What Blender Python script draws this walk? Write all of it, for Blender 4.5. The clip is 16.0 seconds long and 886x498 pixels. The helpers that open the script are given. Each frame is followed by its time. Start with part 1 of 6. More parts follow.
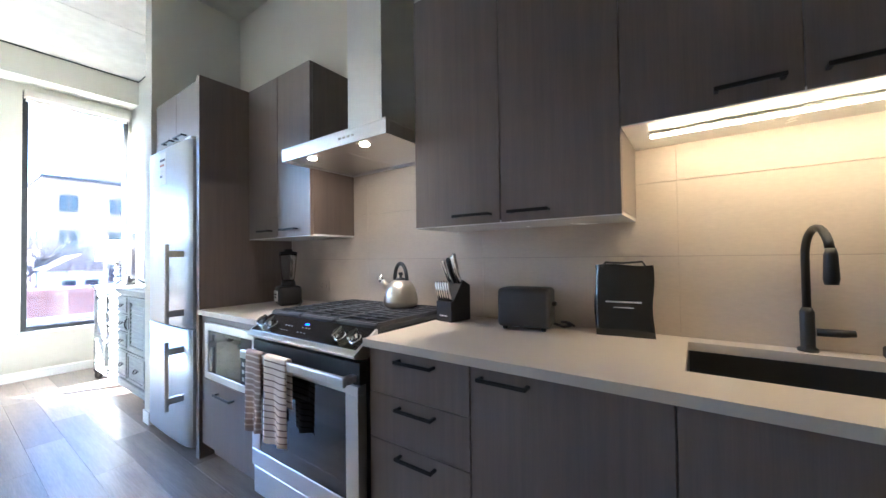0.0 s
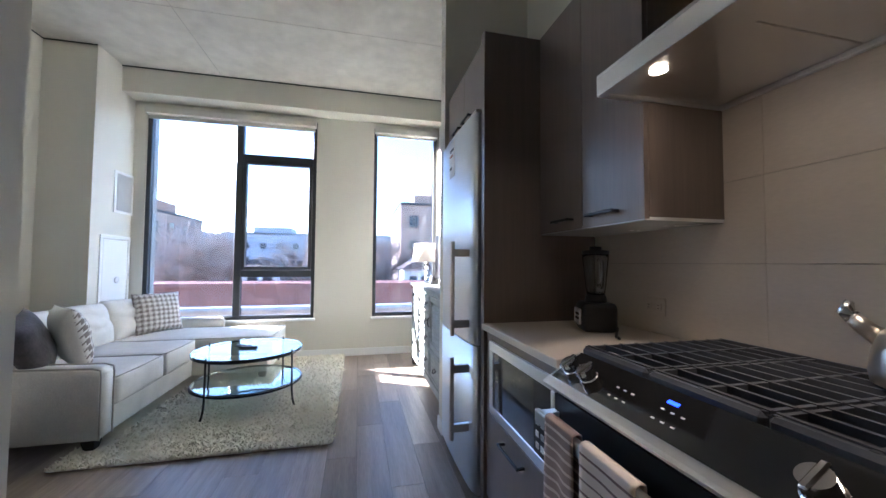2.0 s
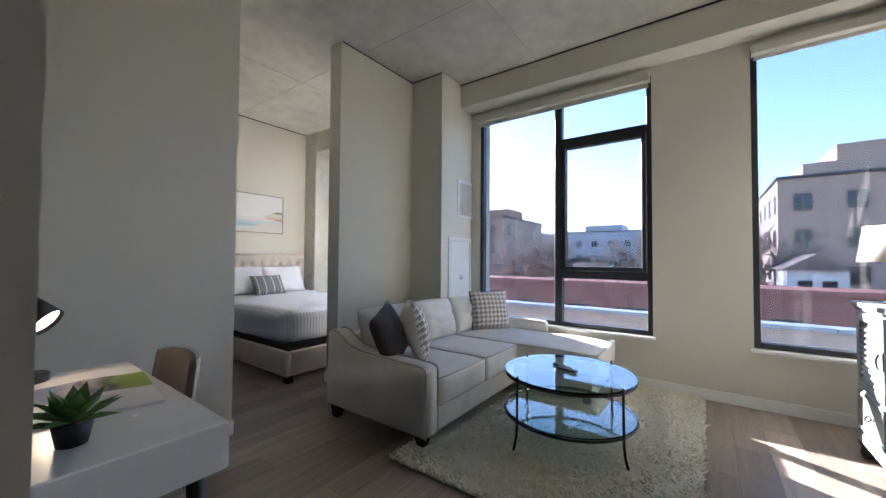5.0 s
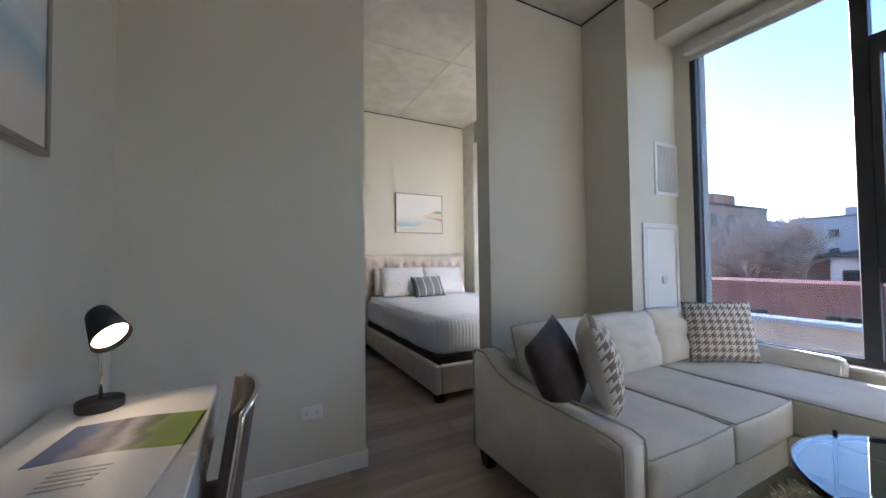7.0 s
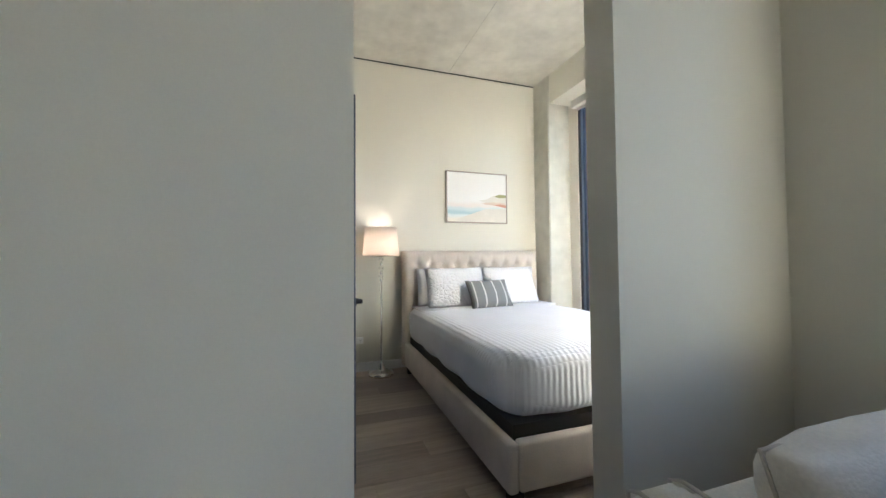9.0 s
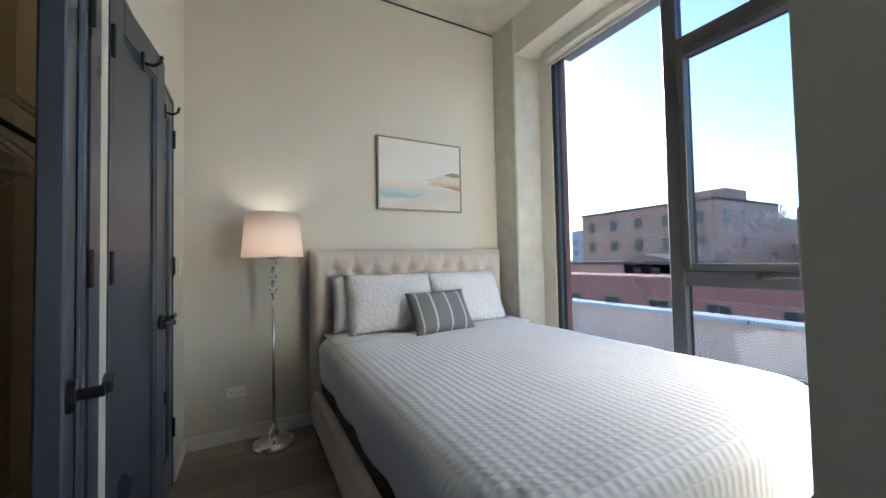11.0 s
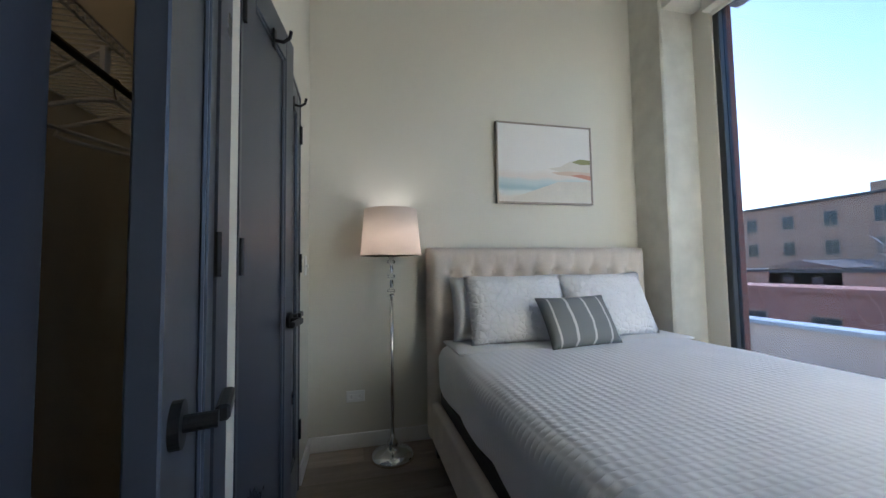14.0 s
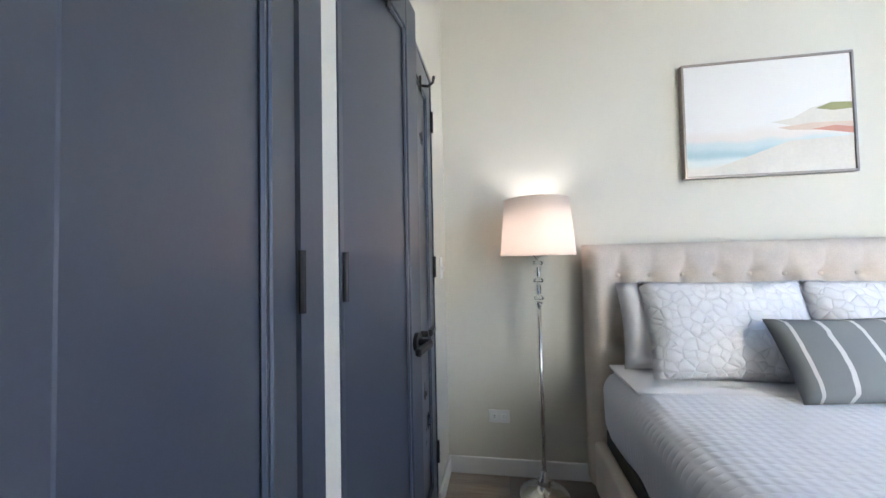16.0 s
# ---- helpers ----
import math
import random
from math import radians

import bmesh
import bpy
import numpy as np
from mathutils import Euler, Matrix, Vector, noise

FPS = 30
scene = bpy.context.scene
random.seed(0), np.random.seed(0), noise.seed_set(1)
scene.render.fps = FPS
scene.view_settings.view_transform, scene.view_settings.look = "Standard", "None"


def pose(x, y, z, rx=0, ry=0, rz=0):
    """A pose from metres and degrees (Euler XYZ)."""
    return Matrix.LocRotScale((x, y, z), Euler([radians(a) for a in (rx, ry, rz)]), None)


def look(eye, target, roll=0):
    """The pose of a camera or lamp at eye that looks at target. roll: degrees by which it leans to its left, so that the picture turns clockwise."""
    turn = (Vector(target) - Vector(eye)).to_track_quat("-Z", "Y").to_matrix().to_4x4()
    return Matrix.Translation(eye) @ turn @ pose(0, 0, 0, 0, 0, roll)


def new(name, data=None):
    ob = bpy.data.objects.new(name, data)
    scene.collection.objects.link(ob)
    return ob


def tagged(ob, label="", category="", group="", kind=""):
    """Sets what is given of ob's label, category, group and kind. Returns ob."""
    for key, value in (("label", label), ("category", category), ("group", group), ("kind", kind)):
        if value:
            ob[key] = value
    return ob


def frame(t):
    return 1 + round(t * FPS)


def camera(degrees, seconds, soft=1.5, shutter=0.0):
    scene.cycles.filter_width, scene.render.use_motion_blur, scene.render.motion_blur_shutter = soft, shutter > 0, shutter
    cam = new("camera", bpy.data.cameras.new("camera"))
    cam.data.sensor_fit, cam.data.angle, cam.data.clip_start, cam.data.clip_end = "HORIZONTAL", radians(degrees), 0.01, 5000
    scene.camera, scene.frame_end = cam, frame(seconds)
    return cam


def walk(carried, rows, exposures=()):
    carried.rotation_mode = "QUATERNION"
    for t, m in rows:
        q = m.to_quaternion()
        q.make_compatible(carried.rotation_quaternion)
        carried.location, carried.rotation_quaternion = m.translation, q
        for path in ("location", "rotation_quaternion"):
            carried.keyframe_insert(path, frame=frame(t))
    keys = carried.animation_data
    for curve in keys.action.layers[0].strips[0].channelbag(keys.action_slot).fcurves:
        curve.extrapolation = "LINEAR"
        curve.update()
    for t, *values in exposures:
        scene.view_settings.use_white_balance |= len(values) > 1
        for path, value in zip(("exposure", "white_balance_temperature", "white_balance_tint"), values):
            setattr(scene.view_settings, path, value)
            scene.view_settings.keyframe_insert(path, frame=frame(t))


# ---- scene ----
cam = camera(101.6, 16.0)
PATH = [
    (0, (2.963, 3.016, 1.222), (1.812, 4.652, 1.263), -0.8),
    (0.5, (2.757, 3.12, 1.218), (1.377, 4.567, 1.262), -0.4),
    (1, (2.539, 3.234, 1.201), (0.963, 4.463, 1.269), -0.3),
    (1.5, (2.35, 3.325, 1.203), (0.515, 4.12, 1.284), -0.1),
    (2, (2.13, 3.373, 1.206), (0.184, 3.829, 1.285), 0.4),
    (2.5, (1.935, 3.363, 1.216), (-0.056, 3.538, 1.288), 0.5),
    (3, (1.775, 3.392, 1.244), (-0.222, 3.3, 1.307), 0.4),
    (3.5, (1.605, 3.407, 1.217), (-0.345, 2.973, 1.295), 0.1),
    (4, (1.513, 3.388, 1.204), (-0.348, 2.66, 1.29), 0.2),
    (4.5, (1.356, 3.344, 1.219), (-0.402, 2.394, 1.299), 0.3),
    (4.7, (1.295, 3.301, 1.223), (-0.412, 2.261, 1.291), 0.4),
    (6.8, (0.664, 2.804, 1.207), (-0.305, 1.055, 1.265), -0.7),
    (7, (0.595, 2.693, 1.197), (-0.327, 0.919, 1.255), -0.7),
    (7.5, (0.448, 2.438, 1.185), (-0.305, 0.586, 1.25), -0.8),
    (8, (0.347, 2.125, 1.16), (-0.331, 0.245, 1.231), -0.6),
    (8.5, (0.224, 1.833, 1.173), (-0.411, -0.062, 1.234), -0.5),
    (10.8, (-0.316, 0.447, 1.179), (-1.171, -1.36, 1.246), -1.0),
    (11, (-0.357, 0.391, 1.183), (-1.299, -1.373, 1.244), -1.2),
    (11.5, (-0.455, 0.263, 1.176), (-1.666, -1.328, 1.24), -1.1),
    (12, (-0.546, 0.174, 1.178), (-1.931, -1.268, 1.244), -1.3),
    (12.5, (-0.554, 0.118, 1.171), (-2.011, -1.251, 1.229), -1.2),
    (13, (-0.472, 0.049, 1.169), (-1.898, -1.351, 1.244), -1.0),
    (13.5, (-0.388, 0.038, 1.15), (-1.394, -1.688, 1.24), -1.2),
    (14, (-0.292, 0.015, 1.141), (-0.747, -1.93, 1.248), -0.9),
    (14.5, (-0.218, -0.093, 1.201), (-0.269, -2.091, 1.282), -0.6),
    (15, (-0.24, -0.19, 1.209), (-0.133, -2.186, 1.275), -0.5),
    (15.5, (-0.293, -0.265, 1.209), (-0.097, -2.254, 1.285), -0.7),
    (16, (-0.3, -0.348, 1.209), (0.012, -2.322, 1.273), -1.2),
]
EXPOSURES = [(0, 6.6, 5350, 13), (0.5, 6.25, 5400, 12), (1, 5.95, 5450, 13), (1.5, 5.3, 5450, 15), (2.5, 5.13, 5800, 17), (3.5, 4.9, 5800, 17), (4.5, 4.22, 5950, 17), (7, 4.25, 6000, 17), (8.5, 4.85, 6100, 11), (10.8, 4.2, 5950, 11), (11.5, 3.5, 5650, 10), (12.5, 2.8, 5400, 8), (13.5, 2.95, 5450, 7), (14.5, 4.6, 5650, 13), (15.5, 4.82, 5500, 13), (16, 4.82, 5500, 13)]
walk(cam, [(t, look(eye, target, roll)) for t, eye, target, roll in PATH], EXPOSURES)

# ---- daylight ----
SUN_HEADING = Vector((0.52, 1.0, -0.42)).normalized()
world = bpy.data.worlds.new("daylight")
scene.world = world
world.use_nodes = True
wn = world.node_tree.nodes
sky = wn.new("ShaderNodeTexSky")
sky.sky_type, sky.sun_disc = "NISHITA", False
sky.sun_elevation = math.asin(-SUN_HEADING.z)
sky.sun_rotation = math.atan2(-SUN_HEADING.x, -SUN_HEADING.y)
sky.air_density, sky.dust_density, sky.ozone_density = 1.0, 0.6, 1.5
world.node_tree.links.new(sky.outputs[0], wn["Background"].inputs["Color"])
wn["Background"].inputs["Strength"].default_value = 0.15
sun_data = bpy.data.lights.new("sun", "SUN")
sun_data.energy, sun_data.angle, sun_data.color = 2.6, radians(0.5), (1.0, 0.95, 0.88)
sun_lamp = new("sun", sun_data)
sun_lamp.matrix_world = look((-30, -36, 28), Vector((-30, -36, 28)) + SUN_HEADING)


# ---- lamps of the place ----
def lamp(name, kind, at, energy, color, size=0.05, target=None, spot=None, size_y=None):
    d = bpy.data.lights.new(name, kind)
    d.energy, d.color = energy, color
    if kind == "AREA":
        d.shape, d.size, d.size_y = "RECTANGLE", size, size_y or size
    else:
        d.shadow_soft_size = size
    if kind == "SPOT":
        d.spot_size, d.spot_blend = radians(spot), 0.4
    ob = new(name, d)
    ob.matrix_world = look(at, target) if target else pose(*at)
    return ob


WARM = (1.0, 0.70, 0.40)
lamp("under_cabinet_lamp", "AREA", (3.22, 4.40, 1.600), 0.013, (1.0, 0.69, 0.37), 0.74, (3.22, 4.4001, 0.9), size_y=0.02)
for hx in (1.30, 1.70):
    lamp("hood_lamp", "SPOT", (hx, 4.185, 1.742), 0.36, (1.0, 0.8, 0.58), 0.035, (hx, 4.22, 0.9), 62)
lamp("desk_lamp_bulb", "SPOT", (0.978, 1.25, 0.985), 0.10, (1.0, 0.78, 0.52), 0.03, (0.72, 1.55, 0.64), 120)
lamp("closet_lamp", "POINT", (0.46, -0.75, 3.24), 0.22, (1.0, 0.70, 0.43), 0.06)
lamp("floor_lamp_bulb", "POINT", (-0.49, -2.26, 1.34), 0.28, (1.0, 0.88, 0.78), 0.09)

# ---- materials ----
def mat(name, base=(0.8, 0.8, 0.8), rough=0.5, metal=0.0, spread=0.06, scale=6.0, grain=60.0, bump=0.1, stretch=(1, 1, 1), relief=0.002, second=None, coat=0.0, spec=0.5, sheen=0.0, coords="Object", contrast=(0.35, 0.65)):
    """A procedural surface: two scales of noise vary colour and roughness, a fine noise gives relief."""
    m = bpy.data.materials.new(name)
    m.use_nodes = True
    nt = m.node_tree
    n, l = nt.nodes, nt.links
    b = n["Principled BSDF"]
    tc = n.new("ShaderNodeTexCoord")
    mp = n.new("ShaderNodeMapping")
    mp.inputs["Scale"].default_value = stretch
    l.new(tc.outputs[coords], mp.inputs["Vector"])
    big = n.new("ShaderNodeTexNoise")
    big.inputs["Scale"].default_value, big.inputs["Detail"].default_value = scale, 5
    fine = n.new("ShaderNodeTexNoise")
    fine.inputs["Scale"].default_value, fine.inputs["Detail"].default_value = grain, 4
    l.new(mp.outputs[0], big.inputs["Vector"])
    l.new(mp.outputs[0], fine.inputs["Vector"])
    mixn = n.new("ShaderNodeMath")
    mixn.operation = "MULTIPLY_ADD"
    l.new(fine.outputs["Fac"], mixn.inputs[0])
    mixn.inputs[1].default_value = 0.4
    sc = n.new("ShaderNodeMath")
    sc.operation = "MULTIPLY"
    sc.inputs[1].default_value = 0.6
    l.new(big.outputs["Fac"], sc.inputs[0])
    l.new(sc.outputs[0], mixn.inputs[2])
    ramp = n.new("ShaderNodeValToRGB")
    lo = second or tuple(c * (1 - spread) for c in base)
    hi = base if second else tuple(min(1, c * (1 + spread)) for c in base)
    ramp.color_ramp.elements[0].position, ramp.color_ramp.elements[1].position = contrast
    ramp.color_ramp.elements[0].color = (*lo, 1)
    ramp.color_ramp.elements[1].color = (*hi, 1)
    l.new(mixn.outputs[0], ramp.inputs["Fac"])
    l.new(ramp.outputs["Color"], b.inputs["Base Color"])
    rr = n.new("ShaderNodeMapRange")
    rr.inputs["To Min"].default_value, rr.inputs["To Max"].default_value = max(0.0, rough - 0.08), min(1.0, rough + 0.08)
    l.new(big.outputs["Fac"], rr.inputs["Value"])
    l.new(rr.outputs[0], b.inputs["Roughness"])
    b.inputs["Metallic"].default_value = metal
    b.inputs["Coat Weight"].default_value = coat
    b.inputs["Specular IOR Level"].default_value = spec
    b.inputs["Sheen Weight"].default_value = sheen
    if bump:
        bp = n.new("ShaderNodeBump")
        bp.inputs["Strength"].default_value, bp.inputs["Distance"].default_value = bump, relief
        l.new(fine.outputs["Fac"], bp.inputs["Height"])
        l.new(bp.outputs[0], b.inputs["Normal"])
    return m


def glass(name, tint=(1, 1, 1), rough=0.0, ior=1.45):
    m = bpy.data.materials.new(name)
    m.use_nodes = True
    b = m.node_tree.nodes["Principled BSDF"]
    b.inputs["Base Color"].default_value = (*tint, 1)
    b.inputs["Roughness"].default_value = rough
    b.inputs["IOR"].default_value = ior
    b.inputs["Transmission Weight"].default_value = 1.0
    return m


def pane_glass(name, gloss=0.06):
    """Thin glazing, tinted dark to dim the daylight view, with a faint mirror on top."""
    m = bpy.data.materials.new(name)
    m.use_nodes = True
    n, l = m.node_tree.nodes, m.node_tree.links
    n.remove(n["Principled BSDF"])
    t = n.new("ShaderNodeBsdfTransparent")
    # grey tint evens out outdoor brightness against the room
    t.inputs[0].default_value = (0.345, 0.37, 0.405, 1)
    g = n.new("ShaderNodeBsdfGlossy")
    g.inputs["Roughness"].default_value = 0.02
    lw = n.new("ShaderNodeLayerWeight")
    lw.inputs["Blend"].default_value = 0.5
    pw = n.new("ShaderNodeMath")
    pw.operation = "POWER"
    l.new(lw.outputs["Facing"], pw.inputs[0])
    pw.inputs[1].default_value = 5.0
    fr = n.new("ShaderNodeMath")
    fr.operation = "MULTIPLY_ADD"
    l.new(pw.outputs[0], fr.inputs[0])
    fr.inputs[1].default_value, fr.inputs[2].default_value = 0.6, 0.03
    mx = n.new("ShaderNodeMixShader")
    l.new(fr.outputs[0], mx.inputs[0])
    l.new(t.outputs[0], mx.inputs[1])
    l.new(g.outputs[0], mx.inputs[2])
    l.new(mx.outputs[0], n["Material Output"].inputs["Surface"])
    return m


def glow(name, color, strength):
    m = bpy.data.materials.new(name)
    m.use_nodes = True
    b = m.node_tree.nodes["Principled BSDF"]
    b.inputs["Base Color"].default_value = (*color, 1)
    b.inputs["Emission Color"].default_value = (*color, 1)
    b.inputs["Emission Strength"].default_value = strength
    return m


M_WALL = mat("wall_paint", (0.71, 0.68, 0.585), 0.7, spread=0.03, scale=1.2, grain=220, bump=0.12, relief=0.0006)
M_WHITE = mat("white_trim", (0.86, 0.855, 0.83), 0.45, spread=0.03, scale=3, grain=90, bump=0.05, relief=0.0004)
M_CONC = mat("concrete", (0.66, 0.635, 0.55), 0.8, second=(0.47, 0.45, 0.385), scale=0.9, grain=7, bump=0.25, relief=0.004, contrast=(0.32, 0.62))
M_BLIND = mat("blind_fabric", (0.66, 0.635, 0.57), 0.8, spread=0.03, scale=4, grain=300, bump=0.1, relief=0.0004)
M_FRAME = mat("window_frame", (0.035, 0.037, 0.04), 0.4, spread=0.15, scale=8, grain=150, bump=0.04)
M_DARK = mat("dark_laminate", (0.225, 0.176, 0.15), 0.33, second=(0.185, 0.146, 0.126), scale=4, grain=24, stretch=(12, 12, 0.4), bump=0.03, relief=0.0003)
M_QUARTZ = mat("quartz", (0.7, 0.62, 0.53), 0.3, spread=0.02, scale=1.2, grain=260, bump=0.0)
M_STEEL = mat("brushed_steel", (0.72, 0.71, 0.70), 0.3, metal=1.0, spread=0.02, scale=0.8, grain=60, bump=0.0)
M_BLACK = mat("black_plastic", (0.02, 0.02, 0.021), 0.4, spread=0.2, scale=9, grain=200, bump=0.05)
M_BLACKMETAL = mat("black_metal", (0.025, 0.024, 0.024), 0.38, metal=0.6, spread=0.2, scale=9, grain=200, bump=0.03)
M_SOFA = mat("sofa_linen", (0.77, 0.735, 0.665), 0.9, spread=0.1, scale=5, grain=130, bump=0.6, relief=0.003, sheen=0.3)
M_BEDFAB = mat("bed_linen", (0.64, 0.56, 0.48), 0.9, spread=0.1, scale=6, grain=150, bump=0.5, relief=0.0025, sheen=0.2)
M_QUILT = mat("white_cotton", (0.86, 0.85, 0.86), 0.9, spread=0.03, scale=6, grain=500, bump=0.3, relief=0.0008, sheen=0.2)
M_DOOR = mat("charcoal_paint", (0.06, 0.068, 0.088), 0.3, spread=0.05, scale=3, grain=140, bump=0.12, relief=0.0006)
M_GLASS = pane_glass("window_glass")
def wood_floor():
    m = mat("vinyl_plank", (0.40, 0.325, 0.265), 0.36, second=(0.22, 0.178, 0.146), scale=1.5, grain=12, stretch=(1.0, 16, 1), bump=0.12, relief=0.0008, contrast=(0.3, 0.7))
    n, l = m.node_tree.nodes, m.node_tree.links
    b = n["Principled BSDF"]
    info = n.new("ShaderNodeObjectInfo")
    geo = n.new("ShaderNodeNewGeometry")
    off = n.new("ShaderNodeVectorMath")
    off.operation = "MULTIPLY_ADD"
    l.new(info.outputs["Random"], off.inputs[0])
    off.inputs[1].default_value = (37, 19, 5)
    l.new(geo.outputs["Position"], off.inputs[2])
    l.new(off.outputs[0], n["Mapping"].inputs["Vector"])
    hsv = n.new("ShaderNodeHueSaturation")
    mr = n.new("ShaderNodeMapRange")
    mr.inputs["To Min"].default_value, mr.inputs["To Max"].default_value = 0.72, 1.3
    l.new(info.outputs["Random"], mr.inputs["Value"])
    l.new(mr.outputs[0], hsv.inputs["Value"])
    src = b.inputs["Base Color"].links[0].from_socket
    l.new(src, hsv.inputs["Color"])
    l.new(hsv.outputs[0], b.inputs["Base Color"])
    return m


def ribbed(name, base, axis_scale, dist, rough=0.9, cross=None, base2=None):
    """Quilted cloth: soft ridges from waves, with cross stitching."""
    m = mat(name, base, rough, spread=0.03, scale=5, grain=400, bump=0.0, sheen=0.2)
    n, l = m.node_tree.nodes, m.node_tree.links
    b = n["Principled BSDF"]
    tc = n.new("ShaderNodeTexCoord")
    w = n.new("ShaderNodeTexWave")
    w.bands_direction = "X"
    w.inputs["Scale"].default_value, w.inputs["Distortion"].default_value = axis_scale, 0.6
    w.inputs["Detail Scale"].default_value = 1.5
    l.new(tc.outputs["Object"], w.inputs["Vector"])
    h = w.outputs["Fac"]
    if cross:
        w2 = n.new("ShaderNodeTexWave")
        w2.bands_direction = "Y"
        w2.inputs["Scale"].default_value, w2.inputs["Distortion"].default_value = cross, 0.8
        l.new(tc.outputs["Object"], w2.inputs["Vector"])
        p = n.new("ShaderNodeMath")
        p.operation = "POWER"
        l.new(w2.outputs["Fac"], p.inputs[0])
        p.inputs[1].default_value = 0.35
        q = n.new("ShaderNodeMath")
        q.operation = "MULTIPLY"
        l.new(h, q.inputs[0])
        l.new(p.outputs[0], q.inputs[1])
        h = q.outputs[0]
    bp = n.new("ShaderNodeBump")
    bp.inputs["Strength"].default_value, bp.inputs["Distance"].default_value = 0.5, dist
    l.new(h, bp.inputs["Height"])
    l.new(bp.outputs[0], b.inputs["Normal"])
    return m


def banded(name, stops, axis="X", rough=0.85, bump=0.2, wobble=0.0):
    """A surface whose colour runs in bands along one of its own axes, 0 to 1."""
    m = mat(name, (0.5, 0.5, 0.5), rough, bump=bump, grain=400, relief=0.0008)
    n, l = m.node_tree.nodes, m.node_tree.links
    b = n["Principled BSDF"]
    tc = n.new("ShaderNodeTexCoord")
    sp = n.new("ShaderNodeSeparateXYZ")
    src = tc.outputs["Generated"]
    if wobble:
        nz = n.new("ShaderNodeTexNoise")
        nz.inputs["Scale"].default_value, nz.inputs["Detail"].default_value = 3.2, 4
        l.new(src, nz.inputs["Vector"])
        sc = n.new("ShaderNodeVectorMath")
        sc.operation = "MULTIPLY_ADD"
        l.new(nz.outputs["Color"], sc.inputs[0])
        sc.inputs[1].default_value = (wobble,) * 3
        l.new(src, sc.inputs[2])
        src = sc.outputs[0]
    l.new(src, sp.inputs[0])
    r = n.new("ShaderNodeValToRGB")
    r.color_ramp.interpolation = "CONSTANT" if not wobble else "EASE"
    els = r.color_ramp.elements
    els[0].position, els[0].color = stops[0][0], (*stops[0][1], 1)
    els[1].position, els[1].color = stops[1][0], (*stops[1][1], 1)
    for p, c in stops[2:]:
        e = els.new(p)
        e.color = (*c, 1)
    l.new(sp.outputs[axis], r.inputs["Fac"])
    l.new(r.outputs["Color"], b.inputs["Base Color"])
    return m


def check_cloth(name, a, c, scale):
    """Woven two-colour check, in the way of a broken houndstooth."""
    m = mat(name, a, 0.9, bump=0.3, grain=500, relief=0.001)
    n, l = m.node_tree.nodes, m.node_tree.links
    b = n["Principled BSDF"]
    tc = n.new("ShaderNodeTexCoord")
    sp = n.new("ShaderNodeSeparateXYZ")
    l.new(tc.outputs["Object"], sp.inputs[0])

    def op(kind, x, y=None):
        o = n.new("ShaderNodeMath")
        o.operation = kind
        for k, v in enumerate((x, y)):
            if v is None:
                continue
            if isinstance(v, (int, float)):
                o.inputs[k].default_value = v
            else:
                l.new(v, o.inputs[k])
        return o.outputs[0]

    u, v = op("MULTIPLY", sp.outputs["X"], scale), op("MULTIPLY", sp.outputs["Z"], scale)
    fu, fv = op("FRACT", u), op("FRACT", v)
    band_u, band_v = op("LESS_THAN", fu, 0.5), op("LESS_THAN", fv, 0.5)
    twill = op("LESS_THAN", op("FRACT", op("MULTIPLY", op("ADD", u, v), 2.0)), 0.5)
    same = op("MULTIPLY", band_u, band_v)
    diff = op("ABSOLUTE", op("SUBTRACT", band_u, band_v))
    fac = op("ADD", same, op("MULTIPLY", diff, twill))
    mx = n.new("ShaderNodeMix")
    mx.data_type = "RGBA"
    mx.inputs["A"].default_value, mx.inputs["B"].default_value = (*a, 1), (*c, 1)
    l.new(fac, mx.inputs["Factor"])
    l.new(mx.outputs["Result"], b.inputs["Base Color"])
    return m


def brick_mat(name, a, c, mortar, scale=4.0):
    m = mat(name, a, 0.85, bump=0.3, grain=60)
    n, l = m.node_tree.nodes, m.node_tree.links
    b = n["Principled BSDF"]
    tc = n.new("ShaderNodeTexCoord")
    sp = n.new("ShaderNodeSeparateXYZ")
    mp = n.new("ShaderNodeCombineXYZ")
    br = n.new("ShaderNodeTexBrick")
    br.inputs["Color1"].default_value, br.inputs["Color2"].default_value, br.inputs["Mortar"].default_value = (*a, 1), (*c, 1), (*mortar, 1)
    br.inputs["Scale"].default_value = scale
    br.inputs["Mortar Size"].default_value = 0.012
    l.new(tc.outputs["Object"], sp.inputs[0])
    l.new(sp.outputs["Y"], mp.inputs["X"])
    l.new(sp.outputs["Z"], mp.inputs["Y"])
    l.new(mp.outputs[0], br.inputs["Vector"])
    l.new(br.outputs["Color"], b.inputs["Base Color"])
    return m


M_FLOOR = wood_floor()
M_UNDER = mat("underlay", (0.08, 0.07, 0.06), 0.8)
M_TILE = mat("porcelain_tile", (0.57, 0.50, 0.425), 0.38, spread=0.06, scale=2.2, grain=50, bump=0.05, relief=0.0006, stretch=(1, 1, 3))
M_GROUT = mat("grout", (0.43, 0.375, 0.32), 0.9)
M_KETTLE = mat("satin_steel", (0.80, 0.75, 0.67), 0.32, metal=1.0, spread=0.03, scale=4, grain=80, bump=0.01)
M_KNOB = mat("polished_steel", (0.75, 0.74, 0.72), 0.14, metal=1.0, spread=0.03, bump=0.0)
M_FRIDGE = mat("fridge_steel", (0.72, 0.77, 0.83), 0.43, metal=1.0, spread=0.015, scale=2, grain=90, stretch=(1, 1, 20), bump=0.012, relief=0.0002)
